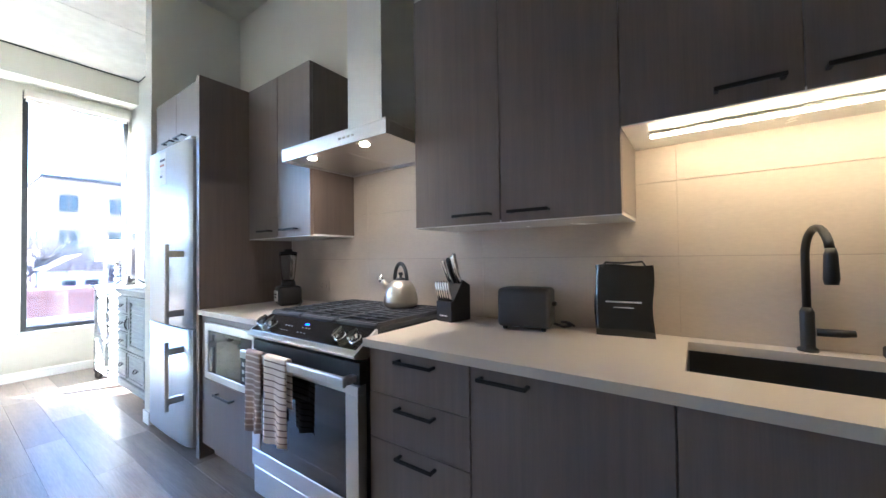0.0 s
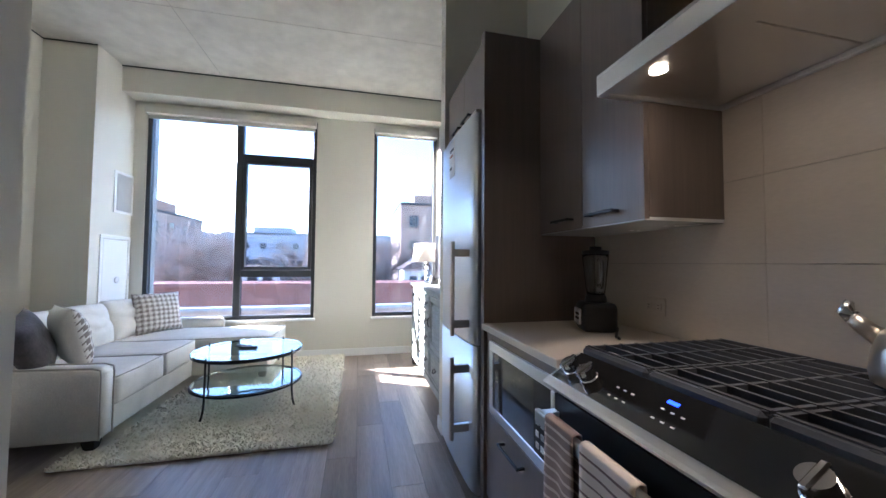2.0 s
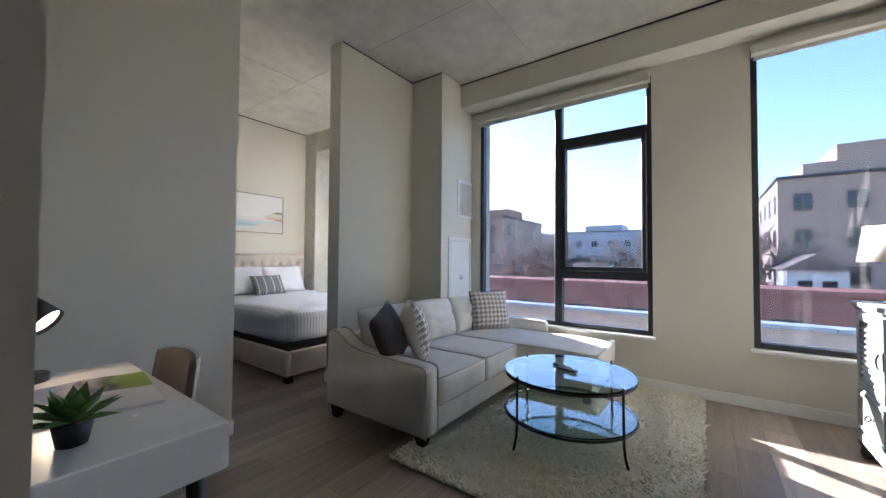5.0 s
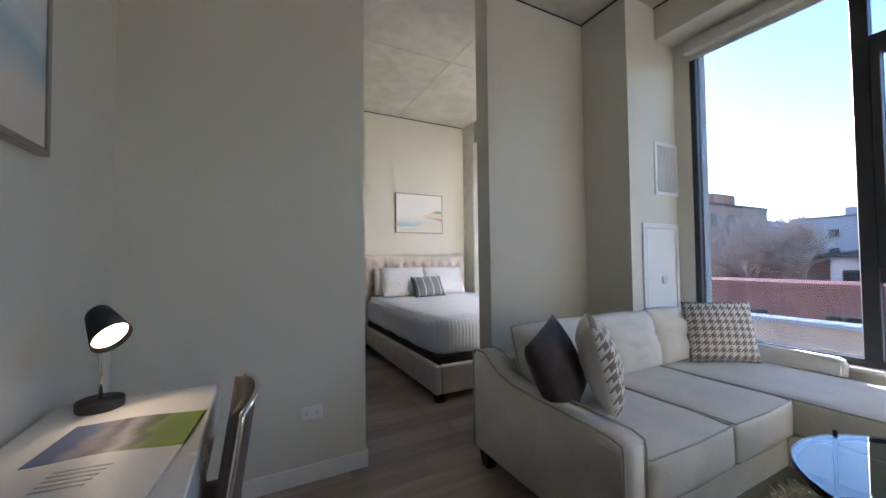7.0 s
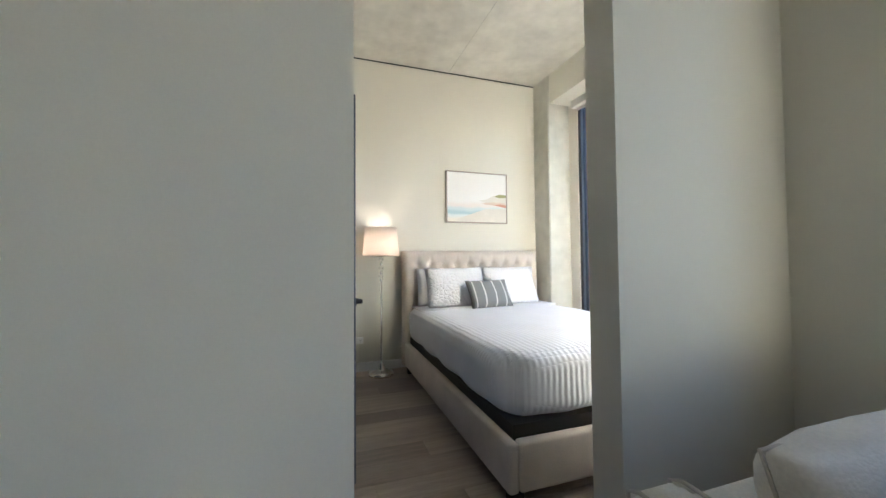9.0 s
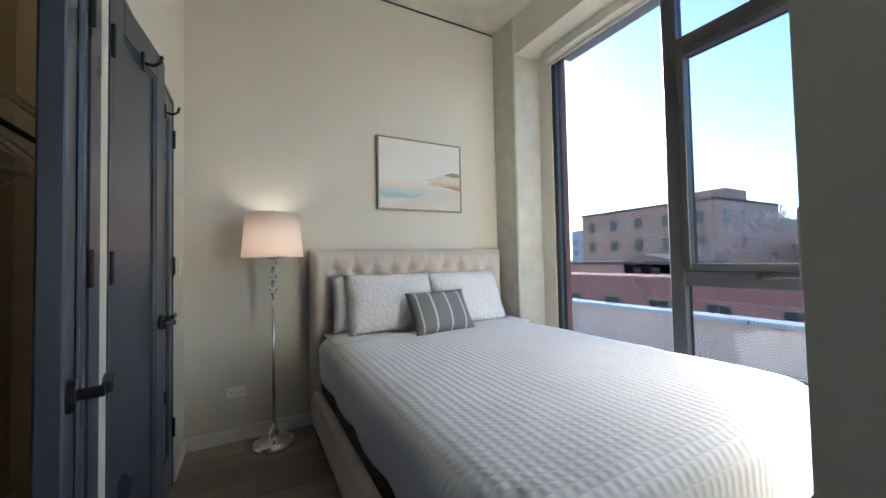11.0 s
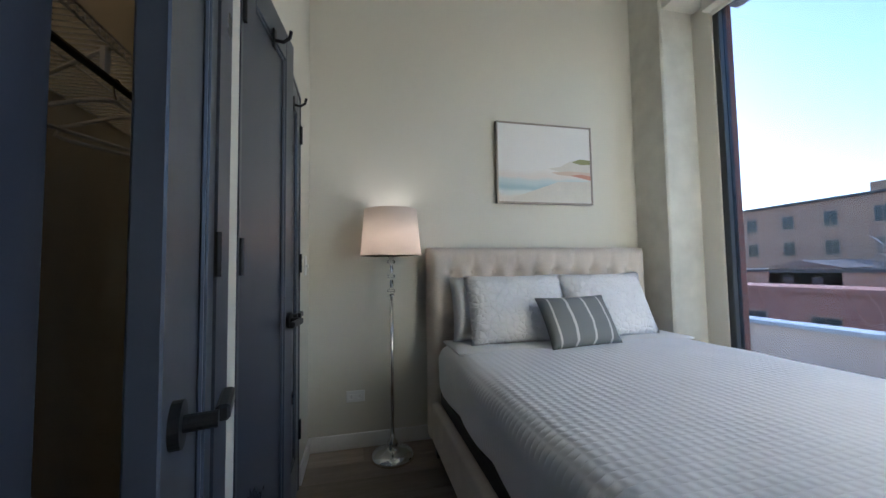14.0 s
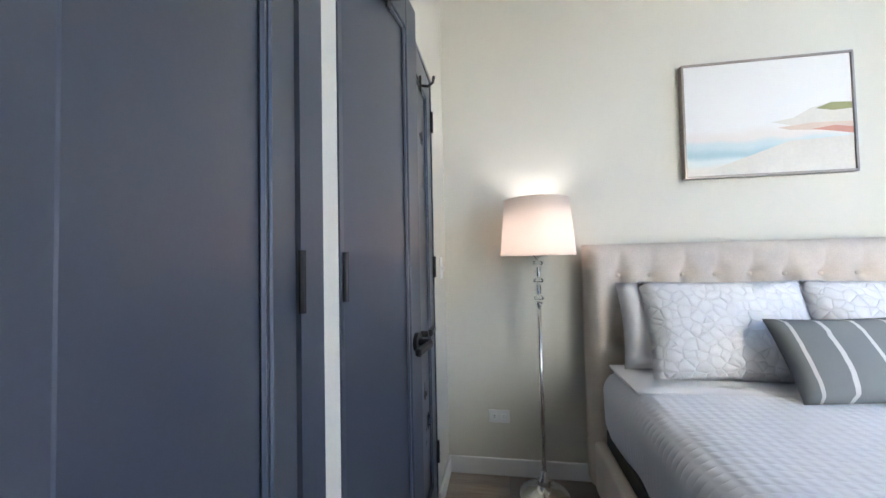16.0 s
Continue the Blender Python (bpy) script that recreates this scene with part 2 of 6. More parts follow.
M_OVENGLASS = mat("dark_glass", (0.012, 0.012, 0.013), 0.06, spread=0.1, bump=0.0, coat=0.5)
M_SCREEN = mat("dark_screen", (0.02, 0.02, 0.022), 0.34, spread=0.1, bump=0.0)
M_JOINT = mat("concrete_joint", (0.47, 0.45, 0.385), 0.9, spread=0.2)
M_IRON = mat("cast_iron", (0.055, 0.058, 0.065), 0.36, spread=0.2, scale=12, grain=180, bump=0.25)
M_SINK = mat("granite_sink", (0.022, 0.021, 0.021), 0.5, spread=0.3, grain=300, bump=0.1)
M_LABEL = mat("pale_print", (0.7, 0.7, 0.7), 0.5, bump=0.0)
M_LED = glow("led_strip", (1.0, 0.76, 0.42), 0.8)
M_BULB = glow("halogen", (1.0, 0.8, 0.55), 2.6)
M_DESKBULB = glow("desk_bulb", (1.0, 0.72, 0.42), 0.42)
M_BLUE = glow("blue_digits", (0.02, 0.05, 1.0), 0.2)
M_CLEAR = glass("clear_plastic", (0.9, 0.92, 0.93), 0.03)
M_CRYSTAL = glass("crystal", (0.98, 0.98, 0.98), 0.0, 1.5)
M_TABLEGLASS = glass("table_glass", (0.72, 0.9, 0.93), 0.0, 1.5)
M_CHROME = mat("chrome", (0.8, 0.79, 0.77), 0.1, metal=1.0, spread=0.03, bump=0.0)
M_RUG = mat("shag_wool", (0.88, 0.84, 0.72), 1.0, second=(0.8, 0.75, 0.62), scale=18, grain=120, bump=0.6, relief=0.006)
M_DRESSER = mat("washed_wood", (0.37, 0.39, 0.36), 0.6, second=(0.22, 0.24, 0.22), scale=4, grain=18, stretch=(1, 10, 10), bump=0.25, relief=0.001)
M_GREYFAB = mat("charcoal_velvet", (0.075, 0.06, 0.062), 0.85, second=(0.035, 0.029, 0.031), scale=14, grain=60, bump=0.5, relief=0.004, sheen=0.3)
M_HOUND = check_cloth("houndstooth", (0.24, 0.20, 0.175), (0.74, 0.70, 0.65), 21.0)
M_WELT = mat("sofa_welt", (0.5, 0.465, 0.41), 0.9, grain=500)
M_PIPING = mat("piping", (0.3, 0.28, 0.26), 0.9, grain=500)
M_LEG = mat("espresso_wood", (0.02, 0.015, 0.012), 0.4, spread=0.2)
M_LACQUER = mat("white_lacquer", (0.86, 0.845, 0.82), 0.25, spread=0.02, bump=0.0)
M_SHADE = mat("lamp_shade", (0.84, 0.81, 0.78), 0.9, spread=0.03, grain=600, bump=0.3, relief=0.0006)
tr = M_SHADE.node_tree.nodes.new("ShaderNodeBsdfTranslucent")
tr.inputs["Color"].default_value = (0.87, 0.77, 0.68, 1)
mx = M_SHADE.node_tree.nodes.new("ShaderNodeMixShader")
mx.inputs[0].default_value = 0.5
M_SHADE.node_tree.links.new(M_SHADE.node_tree.nodes["Principled BSDF"].outputs[0], mx.inputs[1])
M_SHADE.node_tree.links.new(tr.outputs[0], mx.inputs[2])
M_SHADE.node_tree.links.new(mx.outputs[0], M_SHADE.node_tree.nodes["Material Output"].inputs["Surface"])
M_CHAIR = mat("taupe_leather", (0.13, 0.1, 0.085), 0.5, spread=0.15, scale=10, grain=200, bump=0.15)
M_QUILT2 = ribbed("channel_quilt", (0.86, 0.865, 0.90), 9.0, 0.006, cross=11.0)
M_MATELASSE = mat("matelasse", (0.88, 0.87, 0.87), 0.9, spread=0.03, scale=8, grain=26, bump=0.9, relief=0.012, sheen=0.2)
vo = M_MATELASSE.node_tree.nodes.new("ShaderNodeTexVoronoi")
vo.feature = "DISTANCE_TO_EDGE"
vo.inputs["Scale"].default_value = 24.0
vtc = M_MATELASSE.node_tree.nodes.new("ShaderNodeTexCoord")
M_MATELASSE.node_tree.links.new(vtc.outputs["Object"], vo.inputs["Vector"])
vpow = M_MATELASSE.node_tree.nodes.new("ShaderNodeMath")
vpow.operation = "POWER"
vpow.inputs[1].default_value = 0.4
M_MATELASSE.node_tree.links.new(vo.outputs["Distance"], vpow.inputs[0])
M_MATELASSE.node_tree.links.new(vpow.outputs[0], M_MATELASSE.node_tree.nodes["Bump"].inputs["Height"])
M_STRIPE = banded("striped_cloth", [(0, (0.19, 0.2, 0.195)), (0.10, (0.6, 0.58, 0.56)), (0.125, (0.2, 0.21, 0.205)), (0.3, (0.62, 0.6, 0.58)), (0.33, (0.205, 0.215, 0.21)), (0.55, (0.62, 0.6, 0.58)), (0.58, (0.2, 0.21, 0.205)), (0.8, (0.6, 0.58, 0.56)), (0.83, (0.2, 0.21, 0.205))], "X")
M_TOWEL = banded("waffle_towel", [(0, (0.84, 0.72, 0.63))] + [v for k in range(1, 14) for v in ((k / 14, (0.26, 0.17, 0.15)), (k / 14 + 0.014, (0.84, 0.72, 0.63)))], "Z", bump=0.6)
M_TOWEL2 = banded("checked_towel", [(0, (0.42, 0.31, 0.27))] + [v for k in range(1, 14) for v in ((k / 14, (0.76, 0.65, 0.57)), (k / 14 + 0.02, (0.42, 0.31, 0.27)))], "Z", bump=0.6)
M_CANVAS = banded("seascape", [(0, (0.68, 0.62, 0.54)), (0.12, (0.75, 0.7, 0.62)), (0.2, (0.7, 0.74, 0.72)), (0.26, (0.42, 0.56, 0.58)), (0.34, (0.6, 0.68, 0.67)), (0.4, (0.78, 0.72, 0.66)), (0.5, (0.82, 0.8, 0.76))], "Z", wobble=0.14, bump=0.1)
M_CANVAS2 = banded("dune_canvas", [(0, (0.7, 0.62, 0.52)), (0.3, (0.76, 0.7, 0.62)), (0.5, (0.45, 0.58, 0.62)), (0.62, (0.7, 0.76, 0.78)), (0.8, (0.8, 0.8, 0.78))], "Z", wobble=0.2, bump=0.1)
M_PICFRAME = mat("champagne_frame", (0.35, 0.3, 0.25), 0.35, metal=0.7, spread=0.1)
M_PAPER = mat("paper", (0.75, 0.74, 0.72), 0.5, spread=0.02, bump=0.0)
M_PHOTO = banded("printed_photo", [(0, (0.16, 0.2, 0.06)), (0.15, (0.28, 0.4, 0.06)), (0.4, (0.2, 0.3, 0.07)), (0.5, (0.10, 0.11, 0.06)), (0.62, (0.34, 0.31, 0.35)), (0.72, (0.13, 0.11, 0.15)), (0.84, (0.3, 0.27, 0.33)), (0.95, (0.1, 0.14, 0.28))], "X", rough=0.5, wobble=0.25, bump=0.0)
M_LEAF = mat("leaf", (0.10, 0.20, 0.045), 0.4, spread=0.35)
M_REDBRICK = brick_mat("red_brick", (0.5, 0.19, 0.135), (0.42, 0.16, 0.115), (0.55, 0.4, 0.33), 3.0)
M_BROWNBRICK = brick_mat("brown_brick", (0.52, 0.31, 0.21), (0.43, 0.25, 0.17), (0.5, 0.4, 0.33), 3.0)
M_TANBRICK = brick_mat("tan_brick", (0.53, 0.36, 0.27), (0.46, 0.31, 0.23), (0.6, 0.5, 0.43), 2.0)
M_STUCCO = mat("stucco", (0.8, 0.76, 0.70), 0.9, scale=1, grain=20, bump=0.2)
M_GREYWALL = mat("grey_cladding", (0.5, 0.5, 0.52), 0.7, scale=0.3, grain=3)
M_SHINGLE = mat("brown_shingle", (0.26, 0.19, 0.16), 0.9, scale=0.6, grain=9)
M_ROOF = mat("asphalt_roof", (0.1, 0.1, 0.1), 0.9, scale=0.5, grain=8)
M_CAP = mat("stone_coping", (0.6, 0.6, 0.6), 0.7, scale=0.8, grain=12, spread=0.1)
M_PARAPET = mat("rendered_parapet", (0.85, 0.60, 0.46), 0.85, scale=0.7, grain=10, spread=0.15)
M_GRAVEL = mat("roof_gravel", (0.28, 0.26, 0.24), 0.95, scale=1, grain=40, spread=0.2, bump=0.5, relief=0.02)
M_ASPHALT = mat("asphalt", (0.06, 0.06, 0.06), 0.9, scale=0.4, grain=10)
M_BARK = mat("bare_twigs", (0.5, 0.41, 0.35), 0.9, spread=0.2, scale=2)
M_FARPANE = mat("far_window", (0.03, 0.04, 0.05), 0.1, spread=0.2, bump=0.0)

# ---- building blocks ----
def link(name, bm, material, parent=None, label="", smooth=False):
    me = bpy.data.meshes.new(name)
    bm.normal_update()
    bm.to_mesh(me)
    bm.free()
    for m in material if isinstance(material, (list, tuple)) else (material,):
        me.materials.append(m)
    if smooth:
        me.shade_smooth()
    ob = new(name, me)
    if parent:
        ob.parent = parent
    if label:
        ob["label"] = label
    return ob


def part(name, bm, material, parent, label="", smooth=False):
    """One mesh object under a thing or a part; its bmesh is in the thing's own space."""
    return link(name, bm, material, parent, label, smooth)


def thing(name, at, label, category, group="", turn=0.0):
    """An empty at a thing's base, to parent its parts."""
    ob = new(name)
    ob.empty_display_size = 0.1
    ob.matrix_world = pose(*at, 0, 0, turn)
    return tagged(ob, label, category, group)


def box(bm, x0, x1, y0, y1, z0, z1, bevel=0.0, seg=1):
    """Adds a box, with bevelled edges if asked."""
    r = bmesh.ops.create_cube(bm, size=1.0, matrix=Matrix.LocRotScale(((x0 + x1) / 2, (y0 + y1) / 2, (z0 + z1) / 2), None, (abs(x1 - x0), abs(y1 - y0), abs(z1 - z0))))
    if bevel:
        es = list({e for v in r["verts"] for e in v.link_edges})
        bmesh.ops.bevel(bm, geom=es, offset=bevel, segments=seg, affect="EDGES", profile=0.5)
    return bm


def boxes(*rows, bevel=0.0, seg=1):
    bm = bmesh.new()
    for r in rows:
        box(bm, *r, bevel=bevel, seg=seg)
    return bm


def cyl(bm, p, q, r1, r2=None, n=16, caps=True):
    """Adds a round bar from p to q."""
    p, q = Vector(p), Vector(q)
    d = q - p
    m = Matrix.Translation((p + q) / 2) @ d.to_track_quat("Z", "Y").to_matrix().to_4x4()
    bmesh.ops.create_cone(bm, cap_ends=caps, segments=n, radius1=r1, radius2=r1 if r2 is None else r2, depth=d.length, matrix=m)
    return bm


def lathe(bm, profile, n=28, at=(0, 0, 0)):
    """Adds a turned shape from (radius, height) pairs."""
    rings = []
    for r, z in profile:
        rings.append([bm.verts.new((at[0] + r * math.cos(2 * math.pi * k / n), at[1] + r * math.sin(2 * math.pi * k / n), at[2] + z)) for k in range(n)])
    for a, b in zip(rings, rings[1:]):
        for k in range(n):
            bm.faces.new((a[k], a[(k + 1) % n], b[(k + 1) % n], b[k]))
    if profile[0][0] > 1e-4:
        bm.faces.new(rings[0][::-1])
    if profile[-1][0] > 1e-4:
        bm.faces.new(rings[-1])
    return bm


def tube(bm, pts, r, n=10):
    """Adds a round tube along points."""
    pts = [Vector(p) for p in pts]
    rings = []
    side = None
    for i, p in enumerate(pts):
        d = (pts[min(i + 1, len(pts) - 1)] - pts[max(i - 1, 0)]).normalized()
        if side is None:
            side = d.orthogonal().normalized()
        side = (side - d * side.dot(d)).normalized()
        up = d.cross(side)
        rr = r[i] if isinstance(r, (list, tuple)) else r
        rings.append([bm.verts.new(p + rr * (math.cos(2 * math.pi * k / n) * side + math.sin(2 * math.pi * k / n) * up)) for k in range(n)])
    for a, b in zip(rings, rings[1:]):
        for k in range(n):
            bm.faces.new((a[k], a[(k + 1) % n], b[(k + 1) % n], b[k]))
    bm.faces.new(rings[0][::-1])
    bm.faces.new(rings[-1])
    return bm


def structure(name, bm, material, label, category, smooth=False):
    return tagged(link(name, bm, material, None, "", smooth), label, category, kind="structure")


# ---- the shell ----
CEIL = 3.375
X_WIN = -2.80          # glazing plane
Y_KITCHEN = 4.62       # tiled kitchen wall
Y_LIVING = 4.45        # wall behind the dresser
Y_HEAD = -2.44         # wall behind the headboard
X_CLOSET = 0.02        # closet wall, bedroom side
Y_NICHE = 0.58         # wall beside the desk
X_DESK = 1.16          # wall behind the desk
Y_SWITCH = 2.65        # wall with the light switch
X_EAST = 5.4

floor_bm = boxes((-3.0, X_EAST + 0.2, -2.7, 5.0, -0.2, -0.004))
floor = structure("floor", floor_bm, M_UNDER, "grey-brown vinyl plank floor with staggered joints", "floor")
ceiling = structure("ceiling", boxes((-3.0, X_EAST + 0.2, -2.7, 5.0, CEIL, CEIL + 0.25)), M_CONC, "raw board-marked concrete ceiling slab", "ceiling")

structure("wall_kitchen", boxes((-0.38, X_EAST + 0.2, Y_KITCHEN, Y_KITCHEN + 0.15, 0, CEIL)), M_WALL, "warm grey painted wall behind the kitchen", "wall")
structure("wall_living", boxes((-2.8, -0.51, Y_LIVING, Y_LIVING + 0.32, 0, CEIL)), M_WALL, "warm grey painted wall behind the dresser", "wall")
structure("wall_stub", boxes((-0.51, -0.38, 3.97, 4.77, 0, CEIL)), M_WALL, "short grey painted wall beside the fridge", "wall")
structure("wall_head", boxes((-3.0, 1.3, Y_HEAD - 0.2, Y_HEAD, 0, CEIL)), M_WALL, "greige painted bedroom wall behind the headboard", "wall")
structure("wall_niche", boxes((X_CLOSET, X_DESK + 0.12, Y_NICHE - 0.14, Y_NICHE, 0, CEIL)), M_WALL, "greige painted wall beside the desk", "wall")
structure("wall_desk", boxes((X_DESK, X_DESK + 0.12, Y_NICHE, Y_SWITCH - 0.12, 0, CEIL)), M_WALL, "greige painted wall behind the desk", "wall")
structure("wall_switch", boxes((X_DESK - 0.012, X_EAST, Y_SWITCH - 0.12, Y_SWITCH, 0, CEIL)), M_WALL, "greige painted wall with a light switch", "wall")
structure("wall_east", boxes((X_EAST, X_EAST + 0.15, Y_SWITCH - 0.12, Y_KITCHEN, 0, CEIL)), M_WALL, "greige painted end wall of the kitchen", "wall")
structure("wall_partition", boxes((-2.76, -1.04, 0.18, 0.35, 0, CEIL)), M_WALL, "greige painted partition between living room and bedroom", "wall")
structure("wall_column", boxes((-2.76, -2.11, 0.35, 0.80, 0, CEIL)), M_WALL, "boxed-in greige painted service column by the window", "wall")

# facade with three openings: two in the living room, one in the bedroom
W1 = (0.93, 2.83, 0.50, 3.02)
W2 = (3.56, 4.42, 0.50, 3.02)
W3 = (-1.98, -0.06, 0.50, 3.02)
fx0, fx1 = -3.02, -2.76
ys = [-2.44, W3[0], W3[1], W1[0], W1[1], W2[0], W2[1], 4.45]
def facade_piece(*b):
    structure("wall_facade", boxes(b), M_WALL, "greige painted outside wall with tall windows", "wall")


for a, b in ((ys[0], ys[1]), (ys[2], ys[3]), (ys[4], ys[5]), (ys[6], ys[7])):
    facade_piece(fx0 if a > -2 else -2.85, fx1, a, b, -0.2, CEIL)
for a, b, c, d in (W1, W2, W3):
    facade_piece(fx0, fx1, a, b, -0.2, c)
    facade_piece(fx0, fx1, a, b, d, CEIL)
structure("beam_living", boxes((-2.76, -2.50, 0.80, 4.45, 3.09, CEIL)), M_WALL, "painted dropped beam above the living room windows", "beam")
structure("beam_bedroom", boxes((-2.76, -2.48, -2.12, 0.18, 3.03, CEIL)), M_WALL, "painted dropped beam above the bedroom window", "beam")
structure("concrete_column", boxes((-2.76, -2.46, -2.44, -2.12, 0, CEIL), bevel=0.012), M_CONC, "bare concrete column in the bedroom corner", "column")
structure("facade_pier", boxes((-2.95, -2.855, -2.30, -1.982, -0.8, 3.6)), M_REDBRICK, "dark red brick pier outside the bedroom window", "pier")

# ---- windows, blinds, sills, baseboards ----
def window_unit(name, y0, y1, z0, z1, mull=None, t_low=None, t_high=None, label=""):
    """Dark aluminium window: outer frame, mullion, transoms, opening sash, panes, handle."""
    w = tagged(new(name), label, "window", kind="structure")
    x0, x1, f = X_WIN - 0.045, X_WIN + 0.03, 0.045
    part("window_frame", boxes((x0, x1, y0, y0 + f, z0, z1), (x0, x1, y1 - f, y1, z0, z1), (x0, x1, y0 + f, y1 - f, z0, z0 + f), (x0, x1, y0 + f, y1 - f, z1 - f, z1), bevel=0.004), M_FRAME, w, "dark grey aluminium frame")
    holes = [(y0 + f, y1 - f, z0 + f, z1 - f)]
    if mull:
        m0, m1 = mull
        part("mullion", boxes((x0, x1 + 0.006, m0, m1, z0 + f, z1 - f), bevel=0.004), M_FRAME, w)
        part("transom", boxes((x0, x1 + 0.003, m1, y1 - f, t_low[0], t_low[1]), bevel=0.004), M_FRAME, w)
        part("transom", boxes((x0, x1 + 0.003, m1, y1 - f, t_high[0], t_high[1]), bevel=0.004), M_FRAME, w)
        s = 0.042
        a, b, c, d = m1 + 0.002, y1 - f - 0.002, t_low[1] + 0.002, t_high[0] - 0.002
        part("sash", boxes((x0 + 0.01, x1 + 0.02, a, a + s, c, d), (x0 + 0.01, x1 + 0.02, b - s, b, c, d), (x0 + 0.01, x1 + 0.02, a + s, b - s, c, c + s), (x0 + 0.01, x1 + 0.02, a + s, b - s, d - s, d), bevel=0.004), M_FRAME, w, "dark grey opening sash")
        ym = (a + b) / 2
        hb = boxes((x1 + 0.006, x1 + 0.03, ym - 0.035, ym + 0.03, t_low[1] - 0.045, t_low[1] - 0.02), bevel=0.004)
        tube(hb, [(x1 + 0.03, ym - 0.02, t_low[1] - 0.033), (x1 + 0.045, ym + 0.01, t_low[1] - 0.03), (x1 + 0.042, ym + 0.15, t_low[1] - 0.022)], 0.008, 8)
        part("sash_handle", hb, M_BLACK, w, "black window handle")
        holes = [(y0 + f, m0, z0 + f, z1 - f), (m1, y1 - f, z0 + f, t_low[0]), (a + s, b - s, c + s, d - s), (m1, y1 - f, t_high[1], z1 - f)]
    for a, b, c, d in holes:
        p = part("pane", boxes((X_WIN - 0.012, X_WIN - 0.004, a, b, c, d)), M_GLASS, w)
        p.visible_shadow = False
    part("window_sill", boxes((-2.775, -2.70, y0 - 0.02, y1 + 0.02, z0 - 0.03, z0 - 0.002), bevel=0.004), M_WHITE, w, "white painted sill")
    return w


window_unit("window_1", *W1, (1.885, 1.965), (1.02, 1.105), (2.475, 2.55), "tall dark aluminium living room window with opening sash")
window_unit("window_2", *W2, label="narrow fixed dark aluminium living room window")
window_unit("window_3", *W3, (-0.99, -0.90), (0.99, 1.085), (2.475, 2.565), "tall dark aluminium bedroom window with opening sash")


def roller_blind(y0, y1, drop):
    b = thing("roller_blind", (-2.70, (y0 + y1) / 2, 3.02), "rolled-up off-white roller blind under the beam", "blind", "window blinds")
    h = (y1 - y0) / 2
    part("fascia", boxes((-0.048, 0.03, -h + 0.004, h - 0.004, -0.085, -0.002), bevel=0.006, seg=2), M_BLIND, b, "beige blind cassette")
    part("hem_bar", boxes((-0.045, -0.03, -h + 0.01, h - 0.01, -drop - 0.018, -drop), bevel=0.004), M_BLIND, b)
    part("cloth", boxes((-0.04, -0.036, -h + 0.012, h - 0.012, -drop, -0.08)), M_BLIND, b)
    for s in (-1, 1):
        part("bracket", boxes((-0.05, 0.028, s * h - 0.004, s * h + 0.004, -0.088, 0.0)), M_BLIND, b)


roller_blind(W1[0] + 0.01, W1[1] - 0.01, 0.115)
roller_blind(W2[0] + 0.01, W2[1] - 0.01, 0.10)
roller_blind(W3[0] + 0.01, W3[1] - 0.01, 0.10)


def baseboard(*rows):
    for r in rows:
        structure("baseboard", boxes((*r, 0.0, 0.095), bevel=0.004), M_WHITE, "low white painted baseboard", "baseboard")


baseboard((-2.76, -2.747, 0.80, 4.437), (-2.747, -0.51, 4.437, 4.45), (-0.51, -0.38, 3.957, 3.97),
          (X_CLOSET - 0.012, X_DESK, Y_NICHE, Y_NICHE + 0.013), (X_DESK - 0.013, X_DESK, Y_NICHE + 0.013, 2.5),
          (-2.097, -1.04, 0.35, 0.363), (-1.04, -1.028, 0.167, 0.363), (-2.747, -1.04, 0.167, 0.18), (-2.76, 0.02, Y_HEAD, Y_HEAD + 0.013),
          (X_CLOSET - 0.013, X_CLOSET, -2.427, -2.09), (X_CLOSET - 0.013, X_CLOSET, 0.10, Y_NICHE), (-2.76, -2.747, -2.12, 0.167),
          (-2.11, -2.097, 0.363, 0.80), (X_DESK, X_EAST, Y_SWITCH, Y_SWITCH + 0.013))

# solid black strips paint a gap's shade where the walls meet the ceiling
for r in ((-2.5, -2.488, 0.8, 4.45), (-2.11, -2.103, 0.35, 0.8), (-2.11, -1.05, 0.35, 0.356), (-2.46, 0.02, Y_HEAD, Y_HEAD + 0.007), (-2.5, -0.51, Y_LIVING - 0.006, Y_LIVING)):
    structure("trim", boxes((*r, CEIL - 0.012, CEIL - 0.001)), M_BLACK, "thin black strip drawn as the shade of a gap under the ceiling", "trim")

# formwork joints cast into the slab
for r in ((-2.5, 3.4, 1.786, 1.792), (-1.32, -1.314, -2.44, 4.4), (-2.5, 3.4, -0.75, -0.744), (0.9, 0.906, 0.6, 4.4)):
    structure("trim", boxes((*r, CEIL - 0.003, CEIL + 0.002)), M_JOINT, "faint formwork ridge on the concrete ceiling", "trim")

# ---- closet wall with two pairs of doors ----
def closet_wall(*b):
    structure("wall_closet", boxes(b), M_WALL, "greige painted wall with two closets", "wall")


